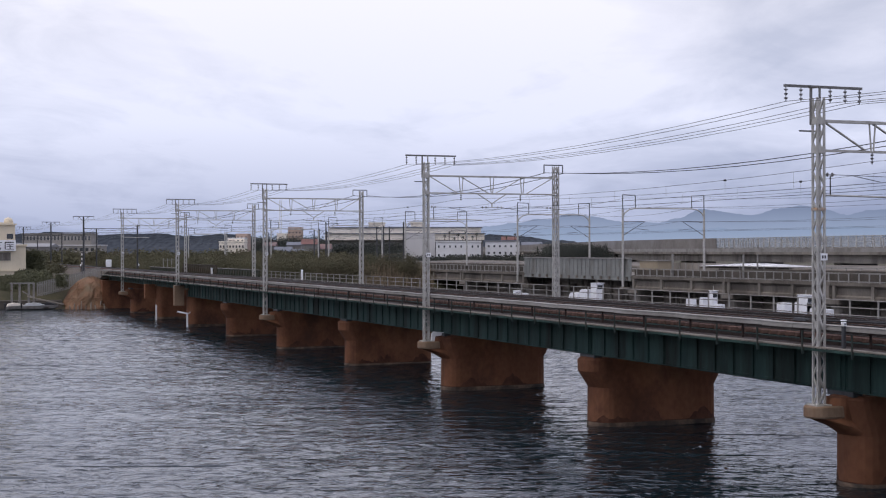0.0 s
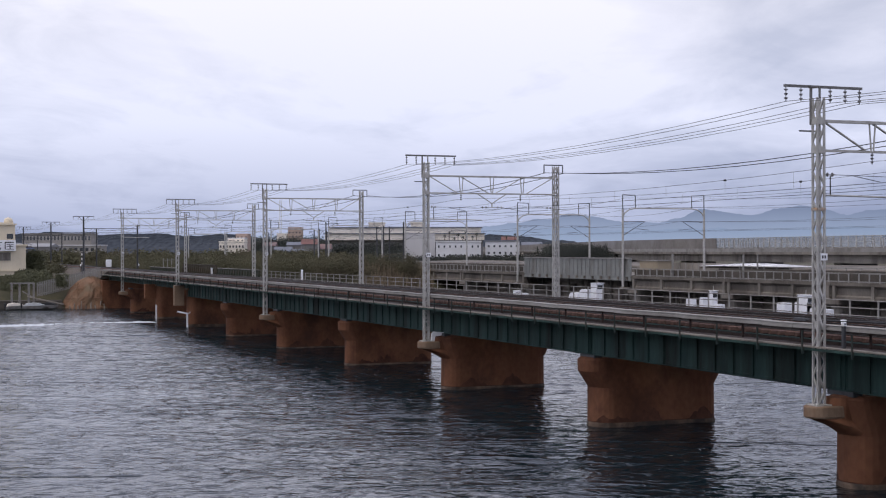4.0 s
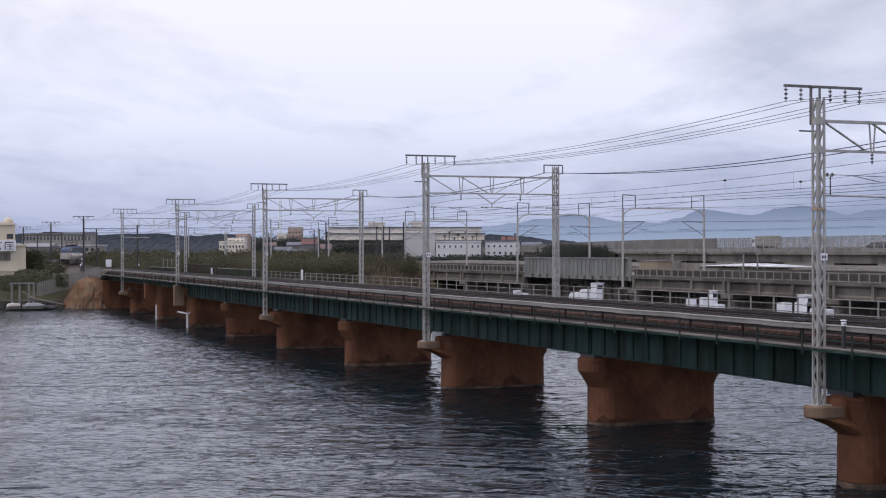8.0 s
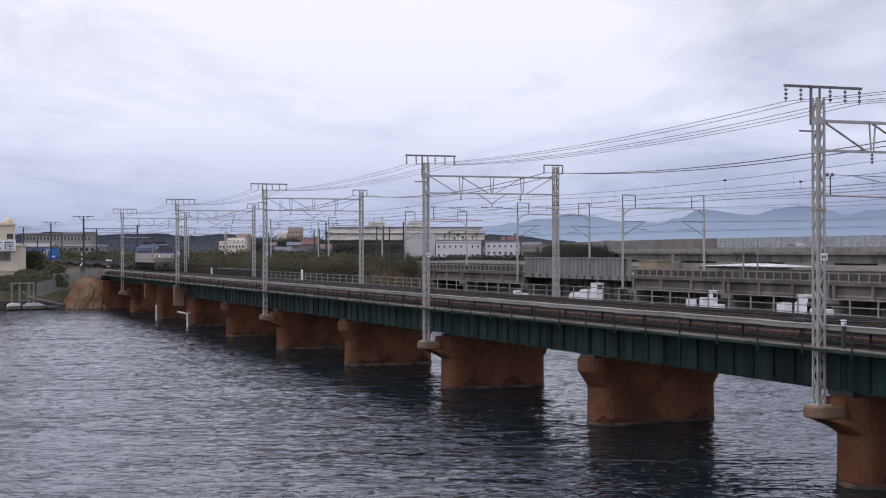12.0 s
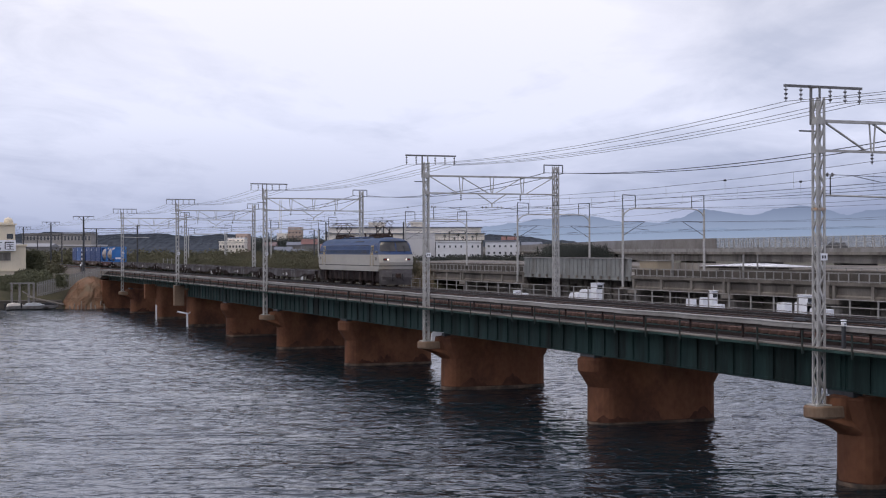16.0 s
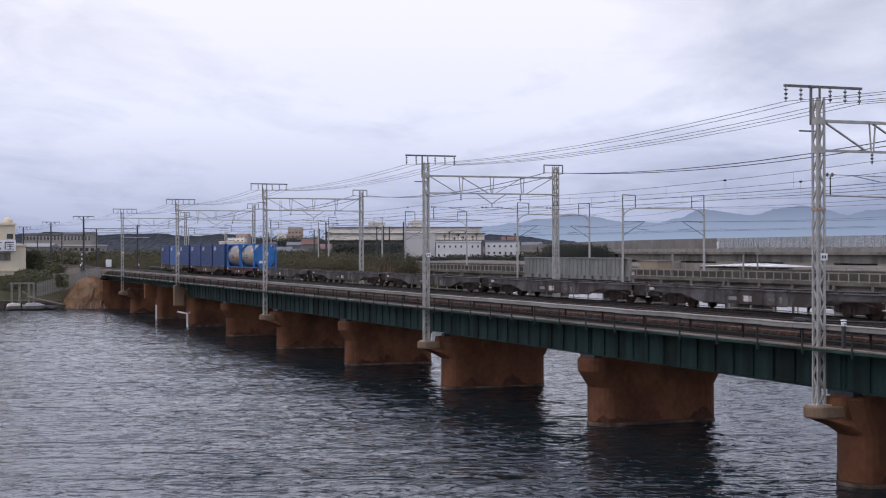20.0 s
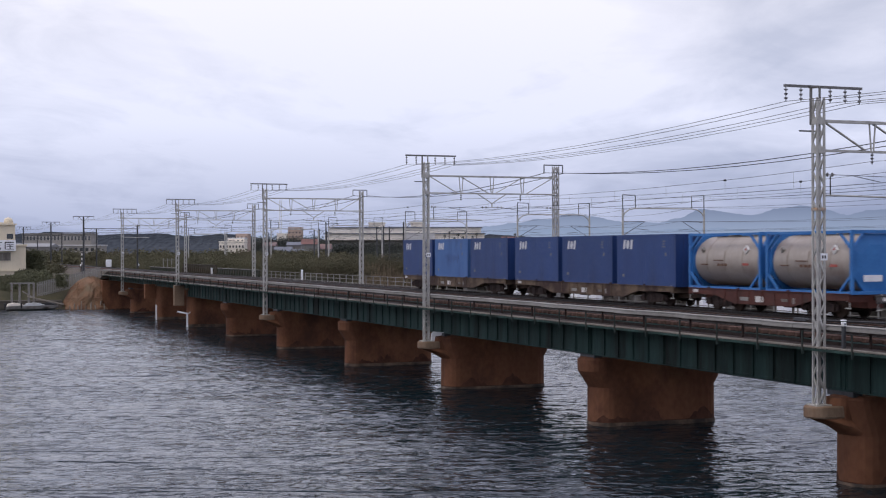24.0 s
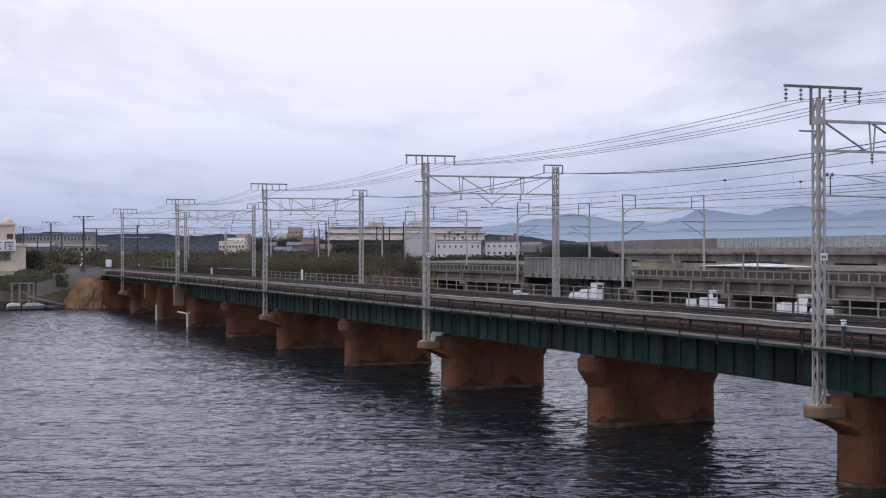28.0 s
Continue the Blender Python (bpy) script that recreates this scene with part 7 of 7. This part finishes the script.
for s, h in ((0.6, 10.8), (2.4, 12.2), (4.4, 9.8), (5.9, 11.3), (7.8, 10.2), (9.0, 12.0), (11.6, 10.4), (13.3, 11.6), (25.0, 10.6), (28.4, 11.3)):
    build_palm(D - 20, s, h)

# thin pale mast in the town
t = thing("lattice_mast", "thin pale lattice mast in the haze", "mast", at=pose(*afar(900, -100, 3.8)))
bm = B()
lattice(bm, 0, 0, 0, 36, 1.2, 3.0, 0.16, 0.1)
part("shaft", bm, WHITE, t)


QUAY = mat("stained_quay_stone", (0.13, 0.112, 0.095), (0.27, 0.232, 0.20), 0.5, 0.9, 0.0, 0.3, 3, stain=(0.045, 0.036, 0.03), stain_at=0.52, stretch=(1, 1, 1.6))
# ---- quay under the high-speed line ----
t = thing("quay_wall", "dark stained quay wall with upright posts under the viaduct", "quay wall", "", "structure")
bm = B()
box(bm, -215, 40, 89.0, 90.0, -2, 4.5)
part("wall_face", bm, QUAY, t)
bm = B()
box(bm, -0.2, 0.2, 88.75, 89.0, -1.5, 4.9, 0.03)
fender = mesh_of("fender_post", bm, CONC)
for k in range(46):
    part("fender_post", fender, CONC, t, at=pose(-212 + k * 4.2, 0, 0))
bm = B()
box(bm, -215, 40, 88.8, 90.1, 4.5, 4.75)
part("coping", bm, CONC, t)

# ---- added wall and roof between the viaducts ----
# wall added to darken the gap below the road viaduct
bm = B()
prism(bm, [(118, -2), (118, 5.6), (118.5, 5.9), (133, 6.2), (133, -2)], "x", -330, 60)
single("sea_wall", bm, VIADUCT, "added brown-grey wall giving a dark band between the two viaducts", "quay", "", "structure")
t = thing("arched_canopy", "long low white arched canopy on the quay", "canopy", at=pose(-185, 121, 6.02))
bm = B()
rings = []
for k in range(15):
    u = k / 14
    h = 0.46 * math.sin(math.pi * u) ** 1.3 + 0.02
    rings.append([(-12.5 + 25 * u, 3.2 * math.cos(a), h * math.sin(a) + 0.02) for a in [math.pi * q / 8 for q in range(9)]])
loft(bm, rings)
part("cover", bm, PALEWALL, t, smooth=True)
for k in range(5):
    bm = B()
    x = -4.4 + k * 2.2
    for q in range(8):
        a, b = math.pi * q / 8, math.pi * (q + 1) / 8
        h = 0.46 * math.sin(math.pi * (x + 12.5) / 25) ** 1.3 + 0.03
        bar(bm, (x, 3.22 * math.cos(a), h * math.sin(a) + 0.02), (x, 3.22 * math.cos(b), h * math.sin(b) + 0.02), 0.16, 0.05)
    part("rib", bm, FACT_DULL, t)
t = thing("site_hut", "faded tan site hut beside the viaduct", "hut", at=pose(-173.4, 96.3, 5.4))
bm = B()
box(bm, -2.6, 2.3, 0, 2.2, 0, 1.6, 0.04)
part("wall", bm, mat("tan_panel", (0.24, 0.20, 0.14), (0.30, 0.25, 0.18), 0.6, 0.8), t)
bm = B()
box(bm, -2.7, 2.4, -0.1, 2.3, 1.6, 1.7)
part("roof", bm, CONC_PALE, t)


t = thing("site_fence", "pale grey-tan panel fence beside the site hut", "fence", at=pose(-163.5, 96.3, 5.4))
bm = B()
box(bm, -3.4, 3.0, 0, 0.08, 0, 1.45)
part("panel", bm, CONC, t)
for k in range(5):
    bm = B()
    box(bm, -3.4 + k * 1.58, -3.32 + k * 1.58, -0.06, 0.0, 0, 1.5)
    part("post", bm, CONC_PALE, t)
for x, y, z0 in ((-133.25, 85.35, 5.35), (-148.05, 85.35, 5.35), (-150.7, 98.5, 5.35), (-171.0, 98.5, 5.35)):
    t = thing("slim_post", "slim pale post on the viaduct edge", "post", "slim viaduct posts", at=pose(x, y, z0))
    bm = B()
    tube(bm, (0, 0, 0), (0, 0, 8.0 - z0), 0.11, 8, 0.10)
    part("shaft", bm, CONC_PALE, t)
    bm = B()
    box(bm, -0.18, 0.18, -0.18, 0.18, 0, 0.06)
    part("base_plate", bm, CONC_PALE, t)
OLDBROWN = mat("faded_brown_steel", (0.040, 0.034, 0.022), (0.070, 0.060, 0.042), 1.5, 0.8, stain=(0.09, 0.06, 0.035), stain_at=0.62)


OLDGREEN = mat("faded_olive_steel", (0.028, 0.034, 0.024), (0.05, 0.058, 0.043), 1.5, 0.8, stain=(0.07, 0.05, 0.03), stain_at=0.62)


# ---- older parapets on the far side of the last spans ----
for x0, x1, m_, lab, nm in ((-186, -163.6, OLDGREEN, "old green ribbed steel parapet beside the far track", "old_parapet"), (-209, -186.6, OLDBROWN, "brown ribbed steel parapet beside the far track", "old_parapet"), (-236, -214.2, OLDGREEN, "low green steel parapet at the bridge end", "old_parapet")):
    t = thing(nm, lab, "parapet", "old bridge parapets")
    bm = B()
    zt = (6.25 if x0 > -200 else 5.95) if m_ is OLDGREEN else 6.6
    box(bm, x0, x1, 40.5, 40.54, 4.6, zt)
    part("plate", bm, m_, t)
    bm = B()
    box(bm, x0, x1, 40.38, 40.66, zt, zt + 0.07)
    part("top_flange", bm, CONC_PALE if m_ is OLDGREEN else m_, t)
    bm = B()
    prism(bm, [(40.1, 4.6), (40.5, 4.6), (40.5, zt - 0.05), (40.42, zt - 0.05)], "x", -0.05, 0.05)
    rib = mesh_of("rib", bm, m_)
    n = max(2, int((x1 - x0) / 1.4))
    for k in range(n + 1):
        part("rib", rib, m_, t, at=pose(x0 + 0.2 + k * (x1 - x0 - 0.4) / n, 0, 0))
    bm = B()
    box(bm, x0, x1, 38.9, 40.5, 4.45, 4.6)
    part("ledge", bm, CONC, t)


# ---- small things on and by the bridge ----
def marker(x, y, z0, z1, w, label, m_=WHITE):
    t = thing("marker_post", label, "post", "white marker posts", at=pose(x, y, 0))
    bm = B()
    box(bm, -w / 2, w / 2, -w / 2, w / 2, z0, z1, w * 0.1)
    part("shaft", bm, m_, t)
    bm = B()
    box(bm, -w * 0.6, w * 0.6, -w * 0.6, w * 0.6, z1, z1 + w * 0.4, w * 0.1)
    part("cap", bm, m_, t)
    return t


marker(-188, 40.15, 5.08, 6.2, 0.2, "short white post beside the far track")
marker(-145, 40.3, 5.08, 6.45, 0.18, "short white post on the far walkway")
marker(-181.6, 31.85, -1.0, 1.75, 0.17, "white tide post in the water beside a pier")
marker(-162.3, 31.9, -1.0, 1.35, 0.17, "white tide post in the water beside a pier")
t = thing("pipe_arm", "white pipe arm reaching from a pier to a tide post", "pipe", at=pose(-162.3, 0, 0))
bm = B()
bar(bm, (0, 31.95, 1.5), (-0.5, 30.9, 1.75), 0.15)
bar(bm, (0, 31.95, 1.5), (-0.45, 32.3, 1.6), 0.10)
part("arm", bm, WHITE, t)
t = thing("bent_vent_pipe", "white bent pipe at the foot of a mast", "pipe", at=pose(pier_x(2) + 0.22, 31.42, 2.9))
bm = B()
prism(bm, [(-0.10, 0), (0.10, 0), (0.16, 0.34), (0.68, 0.36), (0.70, 0.56), (0.08, 0.62), (-0.06, 0.5)], "x", -0.1, 0.1)
part("pipe", bm, WHITE, t)
t = thing("trackside_signal_box", "small white box on a dark post at the trough", "signal box", at=pose(-42.4, 31.2, 0))
bm = B()
box(bm, -0.06, 0.06, -0.06, 0.06, 5.03, 5.80, 0.01)
part("stand", bm, DARKSTEEL, t)
bm = B()
box(bm, -0.085, 0.085, -0.085, 0.085, 5.98, 6.03, 0.02)
part("cap", bm, WHITE, t)
bm = B()
box(bm, -0.05, 0.05, -0.05, 0.05, 5.95, 5.98, 0.01)
part("neck", bm, BLACK, t)
bm = B()
box(bm, -0.075, 0.075, -0.075, 0.075, 5.80, 5.95, 0.02)
bx = part("case", bm, WHITE, t)
bm = B()
box(bm, 0.076, 0.081, -0.03, 0.03, 5.85, 5.91)
part("mark", bm, BLACK, bx)
t = thing("trackside_cabinet", "pale grey equipment cabinet beyond the tracks on the shore", "cabinet", at=pose(-285, 40.9, 4.6))
bm = B()
box(bm, -0.45, 0.45, -0.48, 0.48, 0.85, 2.28, 0.03)
part("case", bm, WHITE, t)
bm = B()
box(bm, -0.4, 0.4, -0.42, 0.42, -0.3, 0.85, 0.02)
part("plinth", bm, CONC, t)
bm = B()
box(bm, 0.45, 0.462, -0.40, 0.40, 0.95, 2.15)
part("door", bm, WHITE, t)
for x, y, h in ((-250, 31.3, 1.15), (-250, 40.85, 1.2)):
    t = thing("trackside_signal", "small white-topped trackside signal", "signal", "trackside signals", at=pose(x, y, 5.0))
    bm = B()
    tube(bm, (0, 0, -0.5), (0, 0, h), 0.06)
    part("stem", bm, BARK, t)
    bm = B()
    tube(bm, (0, -0.12, h), (0, 0.12, h), 0.2, 12)
    part("disc", bm, WHITE, t)
PIPE_Z = 5.87
# cable draped on the trough
t = thing("cable_bundle", "dark cables lying on the trough lid", "cable", "cables")
bm = B()
prev = None
for k in range(160):
    x = -26 - k * 1.2
    p = Vector((x, 31.95 + 0.06 * math.sin(k * 0.9), 5.80 + 0.02 * abs(math.sin(k * 1.7))))
    if prev is not None:
        tube(bm, prev, p, 0.02, 5)
    prev = p
part("strand", bm, BLACK, t)
t = thing("cable_pipe", "black cable pipe clamped above the trough", "pipe")
bm = B()
tube(bm, (-46.0, 32.0, PIPE_Z), (-40.5, 32.0, PIPE_Z + 0.09), 0.035, 8)
tube(bm, (-40.5, 32.0, PIPE_Z + 0.09), (-12, 32.0, PIPE_Z + 0.09), 0.035, 8)
part("pipe", bm, BLACK, t)
bm = B()
box(bm, -46.5, -45.7, 31.93, 32.08, PIPE_Z - 0.07, PIPE_Z + 0.06, 0.02)
part("joint_box", bm, DARKSTEEL, t)
for k in range(6):
    bm = B()
    x = -12.5 - k * 5.6
    bar(bm, (x, 32.0, 5.14), (x, 32.0, PIPE_Z + (0.08 if k < 5 else 0.0)), 0.05)
    part("bracket", bm, BOGIE, t)
bm = B()
bar(bm, (-46.1, 32.0, 5.14), (-46.1, 32.0, PIPE_Z - 0.05), 0.05)
part("bracket", bm, BOGIE, t)

# ---- the bank below the house ----
bm = B()
prism(bm, [(-224.5, -2), (-222.4, -2), (-222.8, 1.2), (-224.5, 1.3)], "y", -40, 25.2)
single("revetment", bm, DARKCONC, "dark stained sea wall below the house", "sea wall", "", "structure")
rr = random.Random(5)
cl = []
for k in range(210):
    x = -226.2 - rr.random() * 10
    y = 10 + rr.random() * 13.6
    zg = 2.2 + 2.4 * min(1.0, (-224 - x) / 6)
    cl.append((x, y, zg - (0.75 if y < 20 else 0.4) + rr.random() * 0.5 * (0.5 if y < 20.8 else 0.9), 1.1 + rr.random() * 0.6, 1.1 + rr.random() * 0.6, 0.8))
leaf_cloud("bank_bushes", cl, LEAF, "dark evergreen bushes covering the bank", "bushes", "stuff", 420, 0.10, 15)
cl = [(-244 - rr.random() * 3, 22.2 + rr.random() * 2.0, 5.0 + rr.random() * 2.9, 1.2, 1.2, 1.0) for k in range(40)]
leaf_cloud("evergreen_tree_clump", cl, LEAF, "dense dark evergreen beside the house wall", "tree", "stuff", 480, 0.11, 16)


def build_skiff(x, y, turn, cover, L=3.0):
    t = thing("small_boat", "small covered boat moored at the landing stage", "boat", "boats at the landing stage", at=pose(x, y, 0.2, 0, 0, turn))
    bm = B()
    hull(bm, L, 1.25, 0.5, 0.2)
    part("hull", bm, DULLPIPE, t)
    bm = B()
    prism(bm, [(-0.46 * L, 0.40), (-0.40 * L, 0.74), (-0.1 * L, 0.9), (0.16 * L, 0.78), (0.36 * L, 0.52)], "y", -0.5, 0.5)
    part("cover", bm, cover, t)
    bm = B()
    box(bm, -L / 2 - 0.3, -L / 2 - 0.05, -0.16, 0.16, 0.1, 0.85, 0.04)
    part("outboard_engine", bm, BLACK, t)


build_skiff(-218.0, 20.9, 82, mat("blue_grey_tarp", (0.40, 0.41, 0.42), (0.55, 0.56, 0.57), 1.5, 0.8), 3.6)
build_skiff(-218.6, 18.3, 97, FACT, 2.9)
build_skiff(-219.0, 23.0, 70, BLACK, 2.4)


# ---- dark line poles on the far shore, and reeds by the water ----
def build_shore_pole(d, s, top, arm):
    t = thing("line_pole", "slim dark line pole on the far shore", "pole", "line poles beyond the thicket", at=pose(*afar(d, s, 3.8), 0, 0, TURN))
    bm = B()
    tube(bm, (0, 0, 0), (0, 0, top - 3.8), 0.22, 8, 0.15)
    part("shaft", bm, DARKSTEEL, t)
    bm = B()
    bar(bm, (-0.2, 0, top - 4.3), (arm, 0, top - 4.3), 0.14)
    bar(bm, (0, 0, top - 5.6), (arm * 0.7, 0, top - 4.35), 0.09)
    part("arm", bm, DARKSTEEL, t)
    bm = B()
    insulator(bm, (arm * 0.9, 0, top - 4.3), 0.6, 0.12)
    part("insulator", bm, PORCELAIN, t)


for d, s, top, arm in ((390, -31.2, 16.2, 3.4), (395, -33.4, 14.4, 1.4), (400, -35.2, 14.2, -1.4), (380, -17.2, 14.8, 1.8), (384, -15.6, 15.0, -1.5), (388, -14.2, 14.9, 1.3), (370, -29.4, 13.6, 1.2), (330, -8.9, 15.0, 2.2), (420, -50, 13.8, 1.6)):
    build_shore_pole(d, s, top, arm)

REED = mat("dry_reed", (0.13, 0.10, 0.065), (0.24, 0.19, 0.125), 0.6, 0.95, 0.0, 0.0, 4)
rr = random.Random(31)
bm = B()
for k in range(1500):
    x, y = -222.6 - rr.random() * 6, 73 + rr.random() * 11
    h = 1.8 + rr.random() * 1.9
    a = rr.random() * 6.28
    lx, ly = rr.gauss(0, 0.35), rr.gauss(0, 0.35)
    z0 = 3.2 if x < -224.5 else 1.6
    c, s = 0.05 * math.cos(a), 0.05 * math.sin(a)
    bm.faces.new([bm.verts.new(p) for p in ((x - c, y - s, z0), (x + c, y + s, z0), (x + lx * 0.5 + c, y + ly * 0.5 + s, z0 + h * 0.6), (x + lx, y + ly, z0 + h), (x + lx * 0.5 - c, y + ly * 0.5 - s, z0 + h * 0.6))])
single("reed_bed", bm, REED, "dry brown reeds at the water's edge", "reeds", "", "stuff")

# ---- odds and ends by the bridge end ----
# ring added in place of an orange rust patch on this mast
t = thing("mast_band", "thin orange ring added for a rust-coloured patch on a catenary mast", "band", at=pose(pier_x(0), PYN, 9.85))
bm = B()
for a, b in ((-0.185, -0.176), (0.176, 0.185)):
    box(bm, a, b, -0.185, 0.185, 0, 0.10)
    box(bm, -0.185, 0.185, a, b, 0, 0.10)
part("clamp", bm, mat("orange_rust_patch", (0.42, 0.20, 0.07), (0.50, 0.28, 0.13), 6, 0.7, stain=(0.34, 0.30, 0.26), stain_at=0.45), t)
t = thing("striped_post", "slim dark post with pale bands beside the track on the shore", "post", at=pose(-236, 29.7, 4.4))
bm = B()
tube(bm, (0, 0, 0), (0, 0, 4.0), 0.09, 10)
sh = part("shaft", bm, DARKSTEEL, t)
for k in range(3):
    bm = B()
    tube(bm, (0, 0, 2.0 + k * 0.7), (0, 0, 2.35 + k * 0.7), 0.094, 10)
    part("pale_band", bm, FOAMWHITE, sh)
t = thing("fence_panel", "short pale steel fence panel beyond the track", "fence", at=pose(-228, 0, 0))
bm = B()
bar(bm, (0, 0, 4.4), (0, 0, 7.35), 0.09)
po = mesh_of("post", bm, CONC_PALE)
for k in range(4):
    part("post", po, CONC_PALE, t, at=pose(0, 41.1 + k * 0.65, 0))
for z in (5.9, 7.1):
    bm = B()
    bar(bm, (0, 41.05, z), (0, 43.1, z), 0.06)
    part("rail", bm, CONC_PALE, t)
rr = random.Random(77)
cl = [(-223.6 + rr.gauss(0, 0.4), 25.3 + rr.gauss(0, 0.45), 3.5 + rr.random() * 1.3, 0.7, 0.6, 0.6) for k in range(14)]
leaf_cloud("round_bush", cl, LEAF, "small round evergreen bush before the fence", "bush", "stuff", 420, 0.09, 18)

# ---- sleepers ----
bm = B()
box(bm, -0.11, 0.11, -1.25, 1.25, 0, 0.16, 0.012)
sl = mesh_of("sleeper", bm, SLEEPER)
tracks = [o for o in scene.objects if o.name.startswith("railway_track")]
for t_, yt in zip(tracks, (Y_NEAR, Y_FAR)):
    rest = B()
    z0, z1 = (5.185, 5.345) if yt == Y_NEAR else (5.205, 5.505)
    k, x = 0, -23.0
    while x > -224:
        if k < 290 and yt == Y_NEAR:
            part("sleeper", sl, SLEEPER, t_, at=pose(x, yt, z0))
        else:
            box(rest, x - 0.11, x + 0.11, yt - 1.25, yt + 1.25, z0, z1)
        k += 1
        x -= 0.58
    x = -22.4
    while x < 134:
        box(rest, x - 0.11, x + 0.11, yt - 1.25, yt + 1.25, z0, z1)
        x += 0.58
    for lo, hi in ((-480, -224.5), (152, 300)):
        x = lo
        while x < hi:
            box(rest, x - 0.11, x + 0.11, yt - 1.25, yt + 1.25, z1 - 0.16, z1)
            x += 0.6
    tagged(part("sleeper_bed", rest, SLEEPER, t_), kind="stuff")


# ---- everything that moves ----
def motions():
    seconds = [k * 1.0 for k in range(29)]
    for ob, back in TRAIN:
        lift = RZ + (1.0 if ob["category"] in ("container", "tank container") else 0.0)
        walk(ob, [(t, pose(train_front(t) - back, Y_FAR, lift)) for t in seconds])
    # the boat crosses under the bridge and away over the water
    def boat(t):
        return BOAT0 + BOATV * t
    walk(motor_boat, [(t, pose(*boat(t), 0.05, 0, -2.5, BOAT_TURN)) for t in seconds])
    walk(wake, [(t, pose(*(boat(t) - BOATV.normalized() * 3.4), 0.0, 0, 0, BOAT_TURN)) for t in seconds])
    walk(water, [(t, pose(*(FLOW * t), 0)) for t in seconds])
    for ob, x0, v in TRAFFIC:
        walk(ob, [(t, pose(x0 + v * t, road_y(x0 + v * t) + (2.8 if v < 0 else 7.0), 8.16, 0, 0, (180 if v < 0 else 0) + road_heading(x0 + v * t) - 180)) for t in seconds])


BOAT0, BOATV, BOAT_TURN = Vector((-181.0, 57.1)), Vector((2.4, -12.4)), -79
FLOW = Vector((0.35, -0.9))
silver = mat("silver_car_paint", (0.35, 0.36, 0.38), (0.45, 0.46, 0.48), 2, 0.3, 0.6)
TRAFFIC = []
for k, (x0, v, van, m_) in enumerate(((227.2, -23.3, True, WHITE), (59, -22, False, silver), (159.6, -22, False, BLACK), (-640, 24, False, BLACK), (-365, 25.5, True, DARKSTEEL), (-17, -20.5, False, BLACK))):
    TRAFFIC.append((build_car(m_, ("white van driving on the road viaduct" if m_ is WHITE else "dark grey van driving on the road viaduct") if van else "small car driving on the road viaduct", van), x0, v))
TRAFFIC.append((build_lorry(), -9.0, -25.8))

motions()
